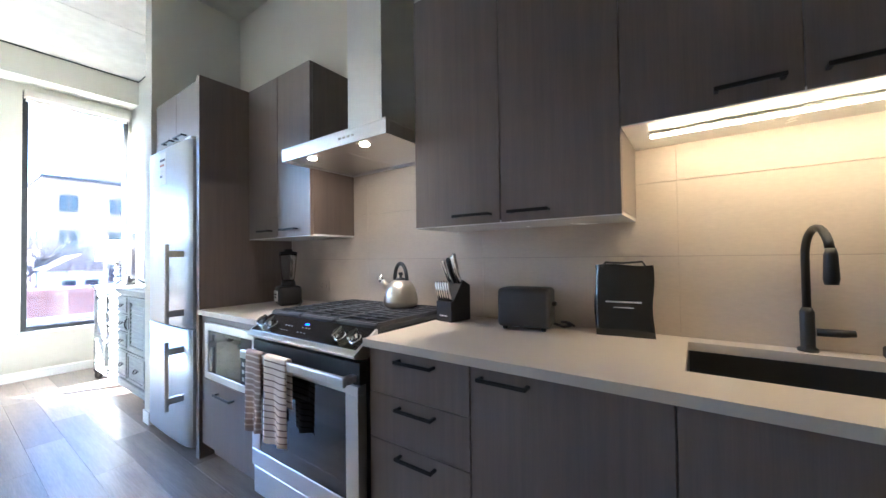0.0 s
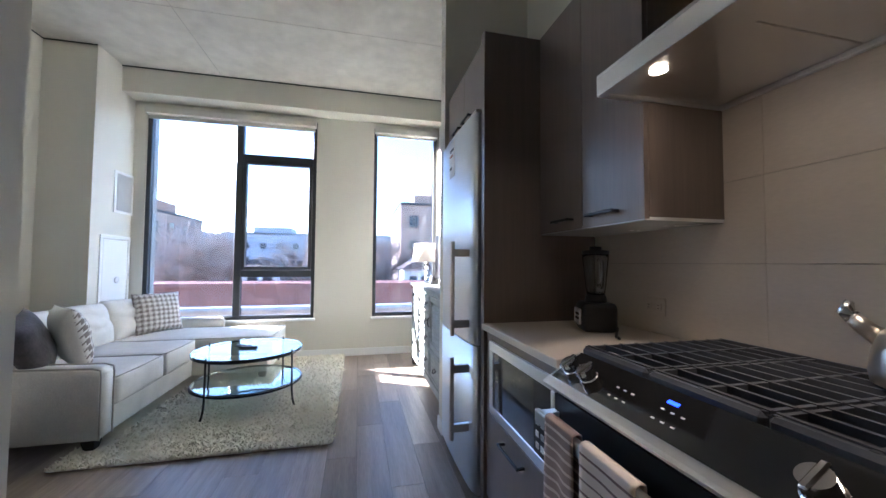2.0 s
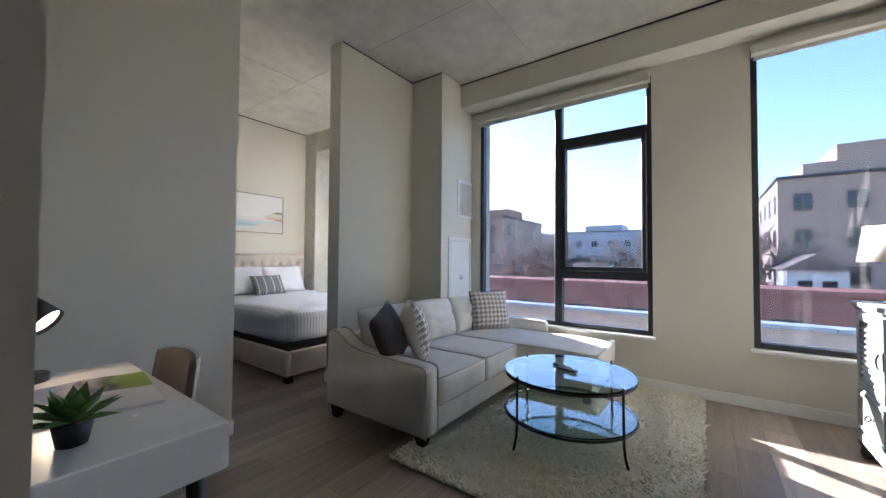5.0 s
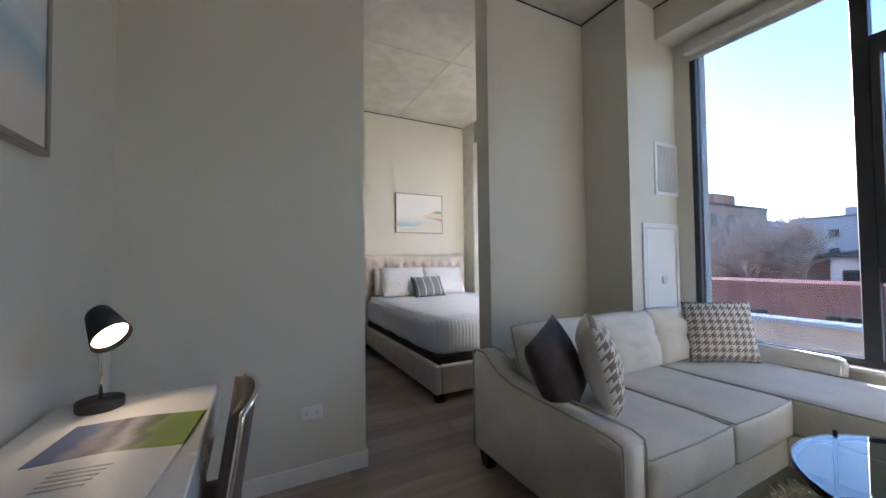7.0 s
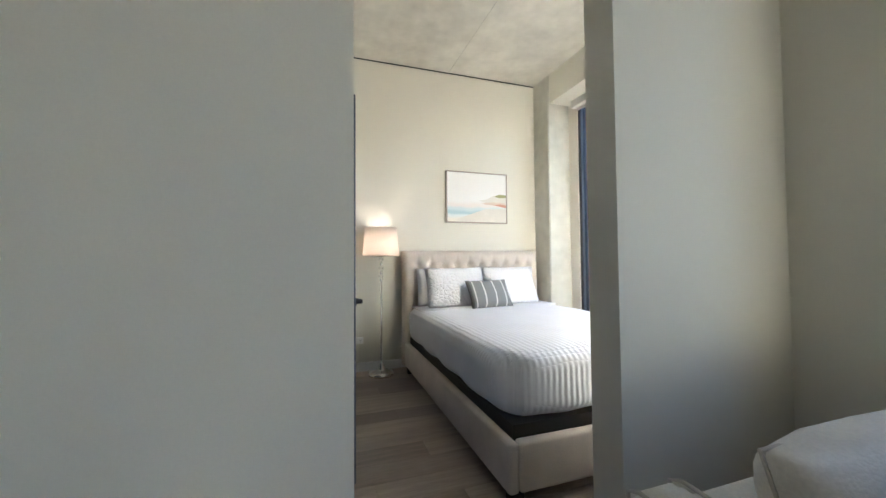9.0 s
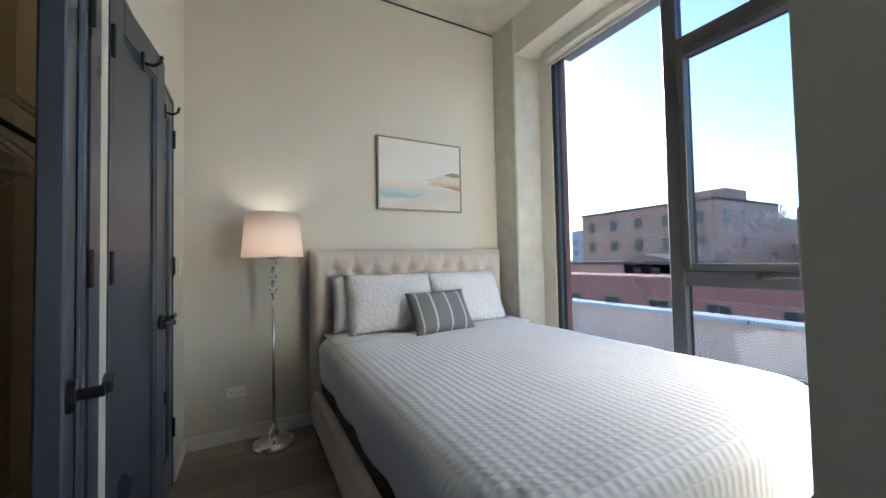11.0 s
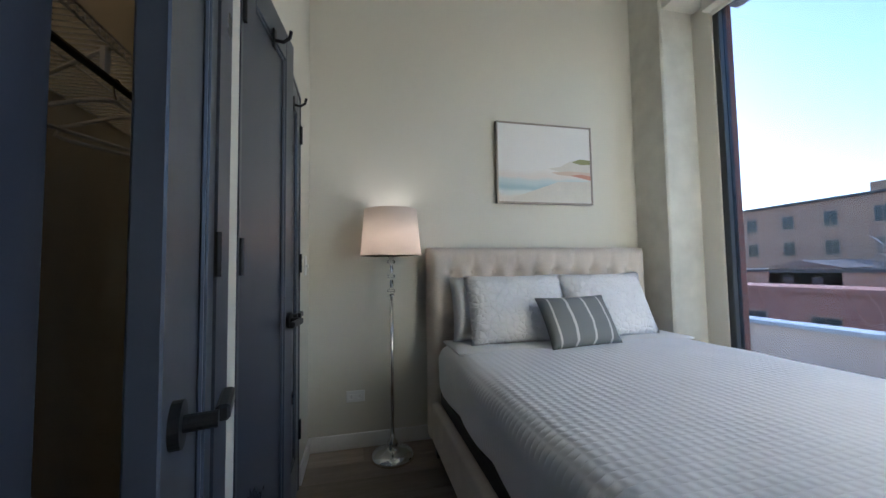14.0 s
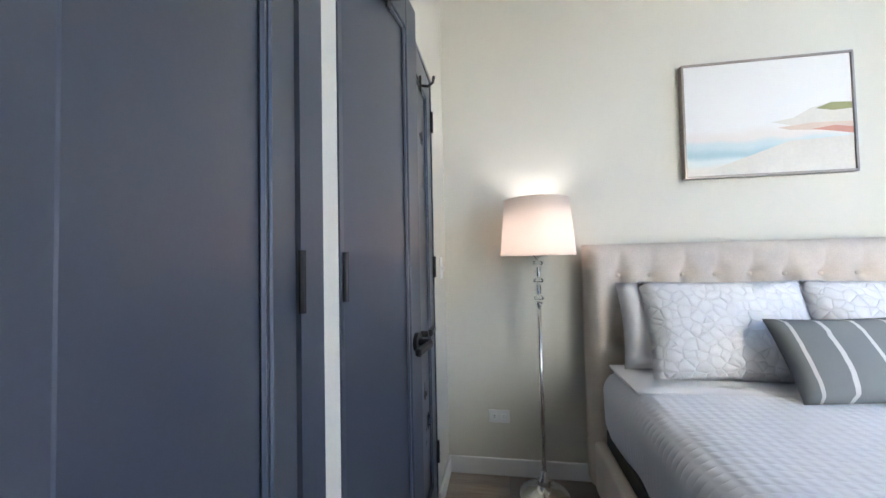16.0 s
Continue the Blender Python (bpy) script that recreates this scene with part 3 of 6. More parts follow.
for a, b in ((0.09, Y_NICHE - 0.14), (-1.03, -0.96), (Y_HEAD, -2.07)):
    closet_wall(X_CLOSET, X_CLOSET + 0.12, a, b, 0, CEIL)
for a, b in ((-0.96, 0.09), (-2.07, -1.03)):
    closet_wall(X_CLOSET, X_CLOSET + 0.12, a, b, 2.10, CEIL)
structure("wall_closet_back", boxes((0.78, 0.90, Y_HEAD, Y_NICHE - 0.14, 0, CEIL)), M_WALL, "painted back of the closets", "wall")
for y, jamb in (((-0.96, 0.09), 0.075), ((-2.07, -1.03), 0.018)):
    structure("trim", boxes((X_CLOSET - 0.004, X_CLOSET + 0.1, y[0], y[0] + jamb, 0, 2.10), (X_CLOSET - 0.004, X_CLOSET + 0.1, y[1] - 0.018, y[1], 0, 2.10), (X_CLOSET - 0.004, X_CLOSET + 0.1, y[0] + jamb, y[1] - 0.018, 2.082, 2.10)), M_DOOR, "charcoal painted door jamb", "trim")


def closet_door(name, hinge_y, width, swing, side, label, hook=True, pull=True, free=0.095):
    """One leaf: hinge at the origin, leaf along -y (side -1) or +y (side 1)."""
    d = tagged(new(name), label, "door", "closet doors", "structure")
    d.matrix_world = pose(X_CLOSET, hinge_y, 0.01, 0, 0, swing)
    s, t = side, 0.035
    w, h, st = width, 2.06, 0.095
    y = lambda v: s * v
    rows = [(0, t, min(y(0), y(st)), max(y(0), y(st)), 0, h), (0, t, min(y(w - free), y(w)), max(y(w - free), y(w)), 0, h)]
    for z0, z1 in ((0, 0.2), (h - st - 0.02, h)):
        rows.append((0, t, min(y(st), y(w - free)), max(y(st), y(w - free)), z0, z1))
    part("stile", boxes(*rows, bevel=0.003), M_DOOR, d)
    part("panel", boxes((0.012, t - 0.012, min(y(st - 0.005), y(w - free + 0.005)), max(y(st - 0.005), y(w - free + 0.005)), 0.195, h - st - 0.015)), M_DOOR, d)
    b = 0.014
    ya, yb = min(y(st), y(w - free)), max(y(st), y(w - free))
    part("bead", boxes((0.004, 0.013, ya, ya + b, 0.2, h - st - 0.02), (0.004, 0.013, yb - b, yb, 0.2, h - st - 0.02), (0.004, 0.013, ya + b, yb - b, 0.2, 0.2 + b), (0.004, 0.013, ya + b, yb - b, h - st - 0.034, h - st - 0.02), bevel=0.004), M_DOOR, d)
    for z in (0.25, 1.12, 1.82):
        hb = cyl(bmesh.new(), (-0.008, y(-0.004), z), (-0.008, y(-0.004), z + 0.1), 0.007, n=10)
        part("hinge", hb, M_BLACKMETAL, d, "black butt hinge")
    if pull:
        hy = y(w - 0.055)
        hb = cyl(bmesh.new(), (-0.012, hy, 0.94), (0.0, hy, 0.94), 0.03, n=24)
        cyl(hb, (-0.05, hy, 0.94), (-0.01, hy, 0.94), 0.011, n=14)
        box(hb, -0.062, -0.044, min(hy - s * 0.015, hy + s * -0.105), max(hy - s * 0.015, hy - s * 0.105) + (0.03 if s < 0 else 0.0), 0.929, 0.951, bevel=0.004)
        part("lever_handle", hb, M_BLACKMETAL, d, "black lever handle on a round rose")
    if hook:
        hb = boxes((-0.008, 0.0, y(w / 2) - 0.012, y(w / 2) + 0.012, 1.90, 1.97), bevel=0.003)
        tube(hb, [(-0.004, y(w / 2), 1.93), (-0.035, y(w / 2), 1.925), (-0.055, y(w / 2), 1.94), (-0.06, y(w / 2), 1.965)], 0.006, 8)
        part("coat_hook", hb, M_BLACKMETAL, d, "small dark coat hook")
    return d


closet_door("door_1", 0.07, 0.518, 1.0, -1, "charcoal panelled closet door standing almost closed", hook=False, pull=False)
closet_door("door_2", -0.878, 0.43, 13.0, 1, "charcoal panelled closet door standing ajar", hook=False, free=0.05)
closet_door("door_3", -1.05, 0.495, -6.0, -1, "charcoal panelled closet door standing slightly ajar")
closet_door("door_4", -2.05, 0.495, 1.5, 1, "charcoal panelled closet door, nearly closed")


def wire_shelf(z, depth):
    sh = thing("wire_shelf", (0.575, -1.0, z), "white coated wire closet shelf with a front rod", "shelf")
    bars = bmesh.new()
    for k in range(106):
        yy = -1.38 + k * 0.0263
        tube(bars, [(-depth / 2, yy, -0.028), (-depth / 2, yy, 0), (depth / 2, yy, 0)], 0.0026, 5)
    tagged(part("wire_mesh", bars, M_WHITE, sh), kind="stuff")
    for xx, zz in ((-depth / 2, 0), (-depth / 2, -0.03), (0, -0.004), (depth / 2, 0)):
        part("rail", tube(bmesh.new(), [(xx, -1.42, zz), (xx, 1.42, zz)], 0.004, 6), M_WHITE, sh)
    part("rod", tube(bmesh.new(), [(-depth / 2 + 0.02, -1.43, -0.11), (-depth / 2 + 0.02, 1.43, -0.11)], 0.011, 10), M_BLACKMETAL, sh)
    for yy in (-1.1, -0.15, 0.8):
        part("bracket", tube(bmesh.new(), [(-depth / 2, yy, -0.02), (depth / 2, yy, -0.28)], 0.006, 6), M_WHITE, sh)
        part("rod_hook", boxes((-depth / 2 + 0.014, -depth / 2 + 0.026, yy - 0.012, yy + 0.012, -0.10, -0.028)), M_WHITE, sh)
    return sh


wire_shelf(1.80, 0.40)


def clothes_hanger(y, tilt):
    hg = thing("clothes_hanger", (0.395, y, 1.68), "white plastic clothes hanger on the closet rod", "hanger", "hangers in the closet", tilt)
    part("hook", tube(bmesh.new(), [(0.012 * math.cos(a), 0, 0.012 + 0.014 * math.sin(a)) for a in [math.radians(v) for v in range(200, -60, -20)]] + [(0, 0, -0.04)], 0.003, 6), M_CHROME, hg)
    part("shoulder", tube(bmesh.new(), [(0, 0, -0.04), (0.06, 0, -0.06), (0.19, 0, -0.14), (0.2, 0, -0.165), (0.17, 0, -0.17), (-0.17, 0, -0.17), (-0.2, 0, -0.165), (-0.19, 0, -0.14), (-0.06, 0, -0.06), (0, 0, -0.04)], 0.006, 6), M_WHITE, hg)


for k, yy in enumerate((-1.2, -1.32)):
    clothes_hanger(yy, 66 - 9 * k)

cl = thing("closet_light", (0.46, -0.75, CEIL), "small round warm ceiling light inside the closet", "light")
part("base", lathe(bmesh.new(), [(0.0, 0.0), (0.09, 0.0), (0.09, -0.02), (0.075, -0.03), (0.0, -0.03)][::-1], 24), M_WHITE, cl, smooth=True)
part("socket", lathe(bmesh.new(), [(0.02, -0.03), (0.02, -0.06), (0.0, -0.062)], 16), M_WHITE, cl)

# ---- kitchen ----
def lb(t, *rows, bevel=0.0, seg=1):
    """Boxes given in the room's coordinates, for a part of thing t."""
    o = t.matrix_world.translation
    return boxes(*[(r[0] - o.x, r[1] - o.x, r[2] - o.y, r[3] - o.y, r[4] - o.z, r[5] - o.z) for r in rows], bevel=bevel, seg=seg)


def lp(t, *pts):
    o = t.matrix_world.translation
    return [Vector(p) - o for p in pts]


def bar_handle(t, parent, x0, x1, y, z, label="slim black bar handle"):
    """A flat black pull on two posts, standing off a front that faces -y."""
    bm = lb(t, (x0, x1, y - 0.034, y - 0.025, z - 0.006, z + 0.006), (x0, x0 + 0.012, y - 0.025, y + 0.001, z - 0.005, z + 0.005), (x1 - 0.012, x1, y - 0.025, y + 0.001, z - 0.005, z + 0.005), bevel=0.002)
    return part("handle", bm, M_BLACKMETAL, parent, label)


F = 3.99   # cabinet front plane
YB = 4.60  # cabinet backs
TOE = 0.10


def base_unit(x0, x1, fronts, label, handle_at, top=0.885):
    c = thing("base_cabinet", ((x0 + x1) / 2, F, 0), label, "cabinet", "kitchen base cabinets")
    part("body", lb(c, (x0 + 0.001, x1 - 0.001, F + 0.021, YB, TOE, top), (x0 + 0.001, x1 - 0.001, F + 0.07, YB, 0.0, TOE)), M_DARK, c)
    for (a, b, z0, z1), hz in zip(fronts, handle_at):
        d = part("drawer_front" if z1 - z0 < 0.5 else "door", lb(c, (a + 0.002, b - 0.002, F, F + 0.02, z0 + 0.002, z1 - 0.002), bevel=0.0015), M_DARK, c)
        if hz:
            bar_handle(c, d, hz[0], hz[1], F, hz[2])
    return c


base_unit(1.925, 2.372, [(1.925, 2.372, 0.715, 0.88), (1.925, 2.372, 0.545, 0.715), (1.925, 2.372, TOE, 0.545)], "dark wood-grain base cabinet with three drawers", [(2.075, 2.24, 0.85), (2.075, 2.24, 0.682), (2.075, 2.24, 0.512)])
base_unit(2.372, 2.915, [(2.372, 2.915, TOE, 0.88)], "dark wood-grain base cabinet with one wide door", [(2.41, 2.57, 0.85)])
base_unit(2.915, 3.88, [(2.915, 3.43, TOE, 0.88), (3.43, 3.88, TOE, 0.88)], "dark wood-grain sink base cabinet with two doors", [(3.31, 3.42, 0.85), (3.44, 3.55, 0.85)], top=0.67)
base_unit(3.88, 4.5, [(3.88, 4.5, TOE, 0.88)], "dark wood-grain base cabinet with one door", [(3.92, 4.08, 0.85)])
mwc = base_unit(0.447, 1.118, [(0.447, 1.118, TOE, 0.50)], "dark wood-grain cabinet with a drawer below the microwave", [(0.66, 0.86, 0.44)])
part("rail", lb(mwc, (0.449, 0.50, F, F + 0.021, 0.502, 0.88), (1.085, 1.116, F, F + 0.021, 0.502, 0.88), (0.50, 1.085, F, F + 0.021, 0.845, 0.88)), M_DARK, mwc)

mw = thing("microwave", (0.79, F, 0.505), "built-in stainless microwave with a dark window", "microwave")
part("trim_frame", lb(mw, (0.502, 1.083, F - 0.008, F + 0.02, 0.51, 0.55), (0.502, 1.083, F - 0.008, F + 0.02, 0.80, 0.842), (0.502, 0.545, F - 0.008, F + 0.02, 0.55, 0.80), (1.06, 1.083, F - 0.008, F + 0.02, 0.55, 0.80), bevel=0.002), M_STEEL, mw, "brushed steel frame")
part("window", lb(mw, (0.545, 0.935, F - 0.003, F + 0.015, 0.55, 0.80)), M_OVENGLASS, mw, "dark glass window")
part("control_panel", lb(mw, (0.937, 1.06, F - 0.004, F + 0.015, 0.55, 0.80)), M_BLACK, mw, "black control panel")
for k in range(9):
    part("button", lb(mw, (0.955 + 0.035 * (k % 3), 0.975 + 0.035 * (k % 3), F - 0.006, F - 0.003, 0.57 + 0.04 * (k // 3), 0.59 + 0.04 * (k // 3))), M_LABEL, mw)


def slab_with_hole(x0, x1, y0, y1, z0, z1, hole=None, r=0.03):
    bm = bmesh.new()
    if not hole:
        return box(bm, x0, x1, y0, y1, z0, z1, bevel=0.003)
    a, b, c, d = hole
    for q in ((x0, a, y0, y1), (b, x1, y0, y1), (a, b, y0, c), (a, b, d, y1)):
        box(bm, *q, z0, z1)
    bmesh.ops.remove_doubles(bm, verts=bm.verts, dist=1e-5)
    return bm


SINK = (2.93, 3.70, 4.15, 4.53)
tagged(link("countertop", slab_with_hole(0.446, 1.128, 3.965, 4.618, 0.886, 0.915), M_QUARTZ), "cream quartz countertop beside the fridge panel", "countertop", "countertops")
tagged(link("countertop", slab_with_hole(1.916, 4.5, 3.965, 4.618, 0.886, 0.915, SINK), M_QUARTZ), "long cream quartz countertop with a sink cut-out", "countertop", "countertops")
sink = thing("sink", (3.315, 4.34, 0.70), "black composite undermount kitchen sink", "sink")
a, b, c, d = SINK
part("basin", lb(sink, (a - 0.01, a + 0.002, c, d, 0.69, 0.885), (b - 0.002, b + 0.01, c, d, 0.69, 0.885), (a - 0.01, b + 0.01, c - 0.012, c, 0.69, 0.885), (a - 0.01, b + 0.01, d, d + 0.012, 0.69, 0.885), (a, b, c, d, 0.68, 0.692)), M_SINK, sink)
part("drain", lathe(bmesh.new(), [(0.045, 0), (0.045, 0.004), (0.03, 0.004), (0.028, -0.002)], 20, (0, 0.05, -0.008)), M_KNOB, sink)

tap = thing("faucet", (3.235, 4.575, 0.915), "matte black pull-down kitchen faucet", "faucet")
part("base", lathe(bmesh.new(), [(0.025, 0), (0.025, 0.008), (0.0175, 0.014), (0.0175, 0.12), (0.012, 0.135)], 24), M_BLACK, tap, smooth=True)
part("spout", tube(bmesh.new(), [(0, 0, 0.12), (0, 0, 0.29)] + [(0.012 * (1 - math.cos(v)), -0.075 * (1 - math.cos(v)), 0.29 + 0.085 * math.sin(v)) for v in [math.pi * k / 12 for k in range(1, 12)]], 0.0105, 14), M_BLACK, tap, smooth=True)
part("spray_head", lathe(bmesh.new(), [(0.011, 0.0), (0.0145, -0.02), (0.017, -0.085), (0.014, -0.10)][::-1], 20, (0.024, -0.15, 0.315)), M_BLACK, tap, smooth=True)
part("lever", tube(bmesh.new(), [(0.02, 0, 0.06), (0.075, -0.005, 0.062), (0.10, -0.006, 0.064)], [0.012, 0.012, 0.01], 12), M_BLACK, tap, smooth=True)
soap = thing("sponge_holder", (3.44, 4.57, 0.915), "small dark sponge holder behind the sink", "holder")
part("tray", boxes((-0.05, 0.05, -0.025, 0.025, 0, 0.035), bevel=0.008, seg=2), M_BLACK, soap)
part("sponge", boxes((-0.04, 0.04, -0.018, 0.018, 0.033, 0.062), bevel=0.006), M_CHAIR, soap)


# range
rg = thing("gas_range", (1.522, 3.96, 0), "stainless slide-in gas range with black glass oven door", "range")
X0, X1 = 1.132, 1.912
part("body", lb(rg, (X0, X1, 3.99, 4.60, 0.06, 0.90)), M_BLACK, rg)
part("drawer", lb(rg, (X0 + 0.003, X1 - 0.003, 3.955, 3.99, 0.07, 0.20), bevel=0.003), M_STEEL, rg)
door = part("oven_door", lb(rg, (X0 + 0.003, X1 - 0.003, 3.945, 3.99, 0.21, 0.29), (X0 + 0.003, X0 + 0.075, 3.945, 3.99, 0.29, 0.70), (X1 - 0.075, X1 - 0.003, 3.945, 3.99, 0.29, 0.70), (X0 + 0.003, X1 - 0.003, 3.945, 3.99, 0.70, 0.735), bevel=0.002), M_STEEL, rg)
part("window", lb(rg, (X0 + 0.075, X1 - 0.075, 3.949, 3.985, 0.29, 0.70)), M_OVENGLASS, door, "black glass oven window")
part("vent_strip", lb(rg, (X0 + 0.003, X1 - 0.003, 3.955, 3.99, 0.737, 0.82)), M_BLACK, rg)
hb = lb(rg, (X0 + 0.01, X1 - 0.01, 3.882, 3.90, 0.745, 0.785), bevel=0.006, seg=2)
for xx in (X0 + 0.012, X1 - 0.04):
    q = lp(rg, (xx, 3.9, 0.752), (xx + 0.028, 3.947, 0.778))
    box(hb, q[0].x, q[1].x, q[0].y, q[1].y, q[0].z, q[1].z)
part("oven_handle", hb, M_STEEL, door, "wide brushed steel handle")
pb = bmesh.new()
sec = [(3.930, 0.842), (3.921, 0.848), (3.918, 0.856), (3.925, 0.862), (4.045, 0.935), (4.045, 0.885), (3.99, 0.83)]
va = [pb.verts.new(lp(rg, (X0 - 0.004, y, z))[0]) for y, z in sec]
vb = [pb.verts.new(lp(rg, (X1 + 0.004, y, z))[0]) for y, z in sec]
pb.faces.new(va)
pb.faces.new(vb[::-1])
for k in range(len(sec)):
    pb.faces.new((va[k], va[k - 1], vb[k - 1], vb[k]))
bmesh.ops.recalc_face_normals(pb, faces=pb.faces)
cp = part("control_panel", pb, M_STEEL, rg, "sloping steel control panel")
slope = math.atan2(0.935 - 0.862, 0.12)


def on_panel(name, x, along, w, d, h, m, label="", round_=False):
    """A small piece lying on the sloping panel."""
    y, z = 3.925 + along * math.cos(slope), 0.862 + along * math.sin(slope)
    bm = bmesh.new()
    if round_:
        lathe(bm, [(w / 2 * 1.15, 0), (w / 2 * 1.15, 0.006), (w / 2, 0.008), (w / 2 * 0.95, h)], 20)
        box(bm, -w * 0.14, w * 0.14, -w * 0.62, w * 0.62, h * 0.5, h * 1.12, bevel=0.003)
    else:
        box(bm, -w / 2, w / 2, -d / 2, d / 2, 0, h)
    bmesh.ops.transform(bm, matrix=Matrix.Translation(lp(rg, (x, y, z))[0]) @ Matrix.Rotation(slope, 4, "X"), verts=bm.verts)
    return part(name, bm, m, cp, label, False)


on_panel("touch_glass", 1.522, 0.079, 0.762, 0.118, 0.003, M_OVENGLASS, "black glass touch panel")
for x in (1.185, 1.262, 1.765, 1.855):
    on_panel("knob", x, 0.07, 0.045, 0, 0.035, M_KNOB, "polished steel burner knob", True)
for k in range(12):
    on_panel("key", 1.36 + 0.024 * (k % 6) + (0.06 if k % 6 > 2 else 0), 0.052 + 0.03 * (k // 6), 0.009, 0.0035, 0.0036, M_LABEL)
on_panel("display", 1.50, 0.105, 0.028, 0.009, 0.0036, M_BLUE, "small blue clock display")
part("cooktop", lb(rg, (X0 - 0.002, X1 + 0.002, 4.045, 4.60, 0.90, 0.922), bevel=0.003), M_BLACK, rg, "black enamel cooktop")


def grate(x0, x1):
    bm = bmesh.new()
    y0, y1, zt = 4.055, 4.585, 0.958
    n = 10
    for k in range(n):
        yy = y0 + 0.012 + (y1 - y0 - 0.024) * k / (n - 1)
        p = lp(rg, (x0 + 0.004, yy, zt), (x1 - 0.004, yy, zt))
        box(bm, p[0].x, p[1].x, p[0].y - 0.0042, p[0].y + 0.0042, p[0].z - 0.015, p[0].z)
    for xx in (x0 + 0.01, (x0 + x1) / 2, x1 - 0.01):
        p = lp(rg, (xx, y0, zt), (xx, y1, zt))
        box(bm, p[0].x - 0.005, p[0].x + 0.005, p[0].y, p[1].y, p[0].z - 0.02, p[0].z - 0.002)
    for xx in (x0 + 0.01, x1 - 0.01):
        for yy in (y0 + 0.01, y1 - 0.01):
            p = lp(rg, (xx, yy, 0.921))[0]
            box(bm, p.x - 0.008, p.x + 0.008, p.y - 0.008, p.y + 0.008, p.z, p.z + 0.03)
    p = lp(rg, (x0 + 0.003, y0 - 0.012, 0.925), (x1 - 0.003, y0 + 0.014, 0.955))
    box(bm, p[0].x, p[1].x, p[0].y, p[1].y, p[0].z, p[1].z, bevel=0.008)
    part("grate", bm, M_IRON, rg, "cast-iron grate")


for k in range(3):
    w = (X1 - X0 - 0.01) / 3
    grate(X0 + 0.005 + k * w, X0 + 0.005 + (k + 1) * w)
for x, y in ((1.27, 4.19), (1.27, 4.45), (1.52, 4.32), (1.77, 4.19), (1.77, 4.45)):
    p = lp(rg, (x, y, 0.922))[0]
    part("burner", lathe(bmesh.new(), [(0.05, 0), (0.05, 0.008), (0.036, 0.01), (0.036, 0.02), (0.0, 0.021)], 20, p), M_IRON, rg)


def towel(x0, x1, drop, m, label):
    t = thing("dish_towel", ((x0 + x1) / 2, 3.891, 0.79), label, "towel", "towels on the oven handle")
    bm = bmesh.new()
    w = x1 - x0
    nx, path = 12, []
    for k in range(14):
        path.append((-0.0135, -drop + drop * k / 13))
    path += [(-0.010, 0.004), (0.0, 0.007), (0.011, 0.004)]
    for k in range(1, 8):
        path.append((0.0155, -0.02 - drop * 0.6 * k / 8))
    grid = []
    for i in range(nx + 1):
        u = i / nx
        row = []
        for k, (y, z) in enumerate(path):
            hang = min(1.0, -z / drop) if z < 0 else 0
            row.append(bm.verts.new(((u - 0.5) * w * (1 - 0.06 * hang), y + (-0.011 * math.sin(u * 9 + 1) * hang if y < 0 else 0.002 * math.sin(u * 9) * hang), z - 0.006 * math.sin(u * 5) * hang)))
        grid.append(row)
    for p, q in zip(grid, grid[1:]):
        for k in range(len(path) - 1):
            bm.faces.new((p[k], p[k + 1], q[k + 1], q[k]))
    ob = part("cloth", bm, m, t, smooth=True)
    mod = ob.modifiers.new("thickness", "SOLIDIFY")
    mod.thickness, mod.offset = 0.003, 0
    return t


towel(1.215, 1.345, 0.36, M_TOWEL2, "brown and cream checked dish towel on the oven handle")
towel(1.375, 1.545, 0.37, M_TOWEL, "cream waffle dish towel with dark stripes on the oven handle")


# upper cabinets
def wall_unit(x0, x1, z0, z1, splits, label, handles):
    c = thing("wall_cabinet", ((x0 + x1) / 2, YB, z0), label, "cabinet", "kitchen wall cabinets")
    U = 4.28
    part("body", lb(c, (x0 + 0.001, x1 - 0.001, U + 0.021, YB + 0.018, z0 + 0.012, z1)), M_DARK, c)
    part("underside", lb(c, (x0 + 0.002, x1 - 0.002, U + 0.001, YB + 0.018, z0, z0 + 0.0115)), M_LACQUER, c, "pale laminate underside")
    for (a, b), h in zip(zip(splits, splits[1:]), handles):
        d = part("door", lb(c, (a + 0.0015, b - 0.0015, U, U + 0.02, z0 + 0.003, z1), bevel=0.0015), M_DARK, c)
        bar_handle(c, d, h[0], h[1], U, h[2])
    return c


UT = 2.38
wall_unit(0.446, 1.14, 1.352, UT, [0.446, 0.80, 1.14], "dark wood-grain wall cabinet beside the hood", [(0.60, 0.74, 1.40), (0.86, 1.02, 1.40)])
wall_unit(1.925, 2.772, 1.347, UT, [1.925, 2.347, 2.772], "dark wood-grain wall cabinet with two tall doors", [(2.14, 2.31, 1.385), (2.385, 2.54, 1.385)])
wall_unit(2.772, 3.62, 1.625, UT, [2.772, 3.196, 3.62], "short dark wood-grain wall cabinet over the sink", [(3.01, 3.16, 1.67), (3.23, 3.38, 1.67)])
wall_unit(3.62, 4.5, 1.357, UT, [3.62, 4.06, 4.5], "dark wood-grain wall cabinet beyond the sink", [(3.8, 3.95, 1.41), (4.1, 4.25, 1.41)])

led = thing("under_cabinet_light", (3.2, 4.40, 1.625), "warm white LED strip light under the wall cabinet", "light")
part("channel", lb(led, (2.84, 3.60, 4.391, 4.409, 1.615, 1.624)), M_STEEL, led)
part("diffuser", lb(led, (2.842, 3.598, 4.394, 4.406, 1.606, 1.615), bevel=0.003), M_LED, led, "glowing warm diffuser")

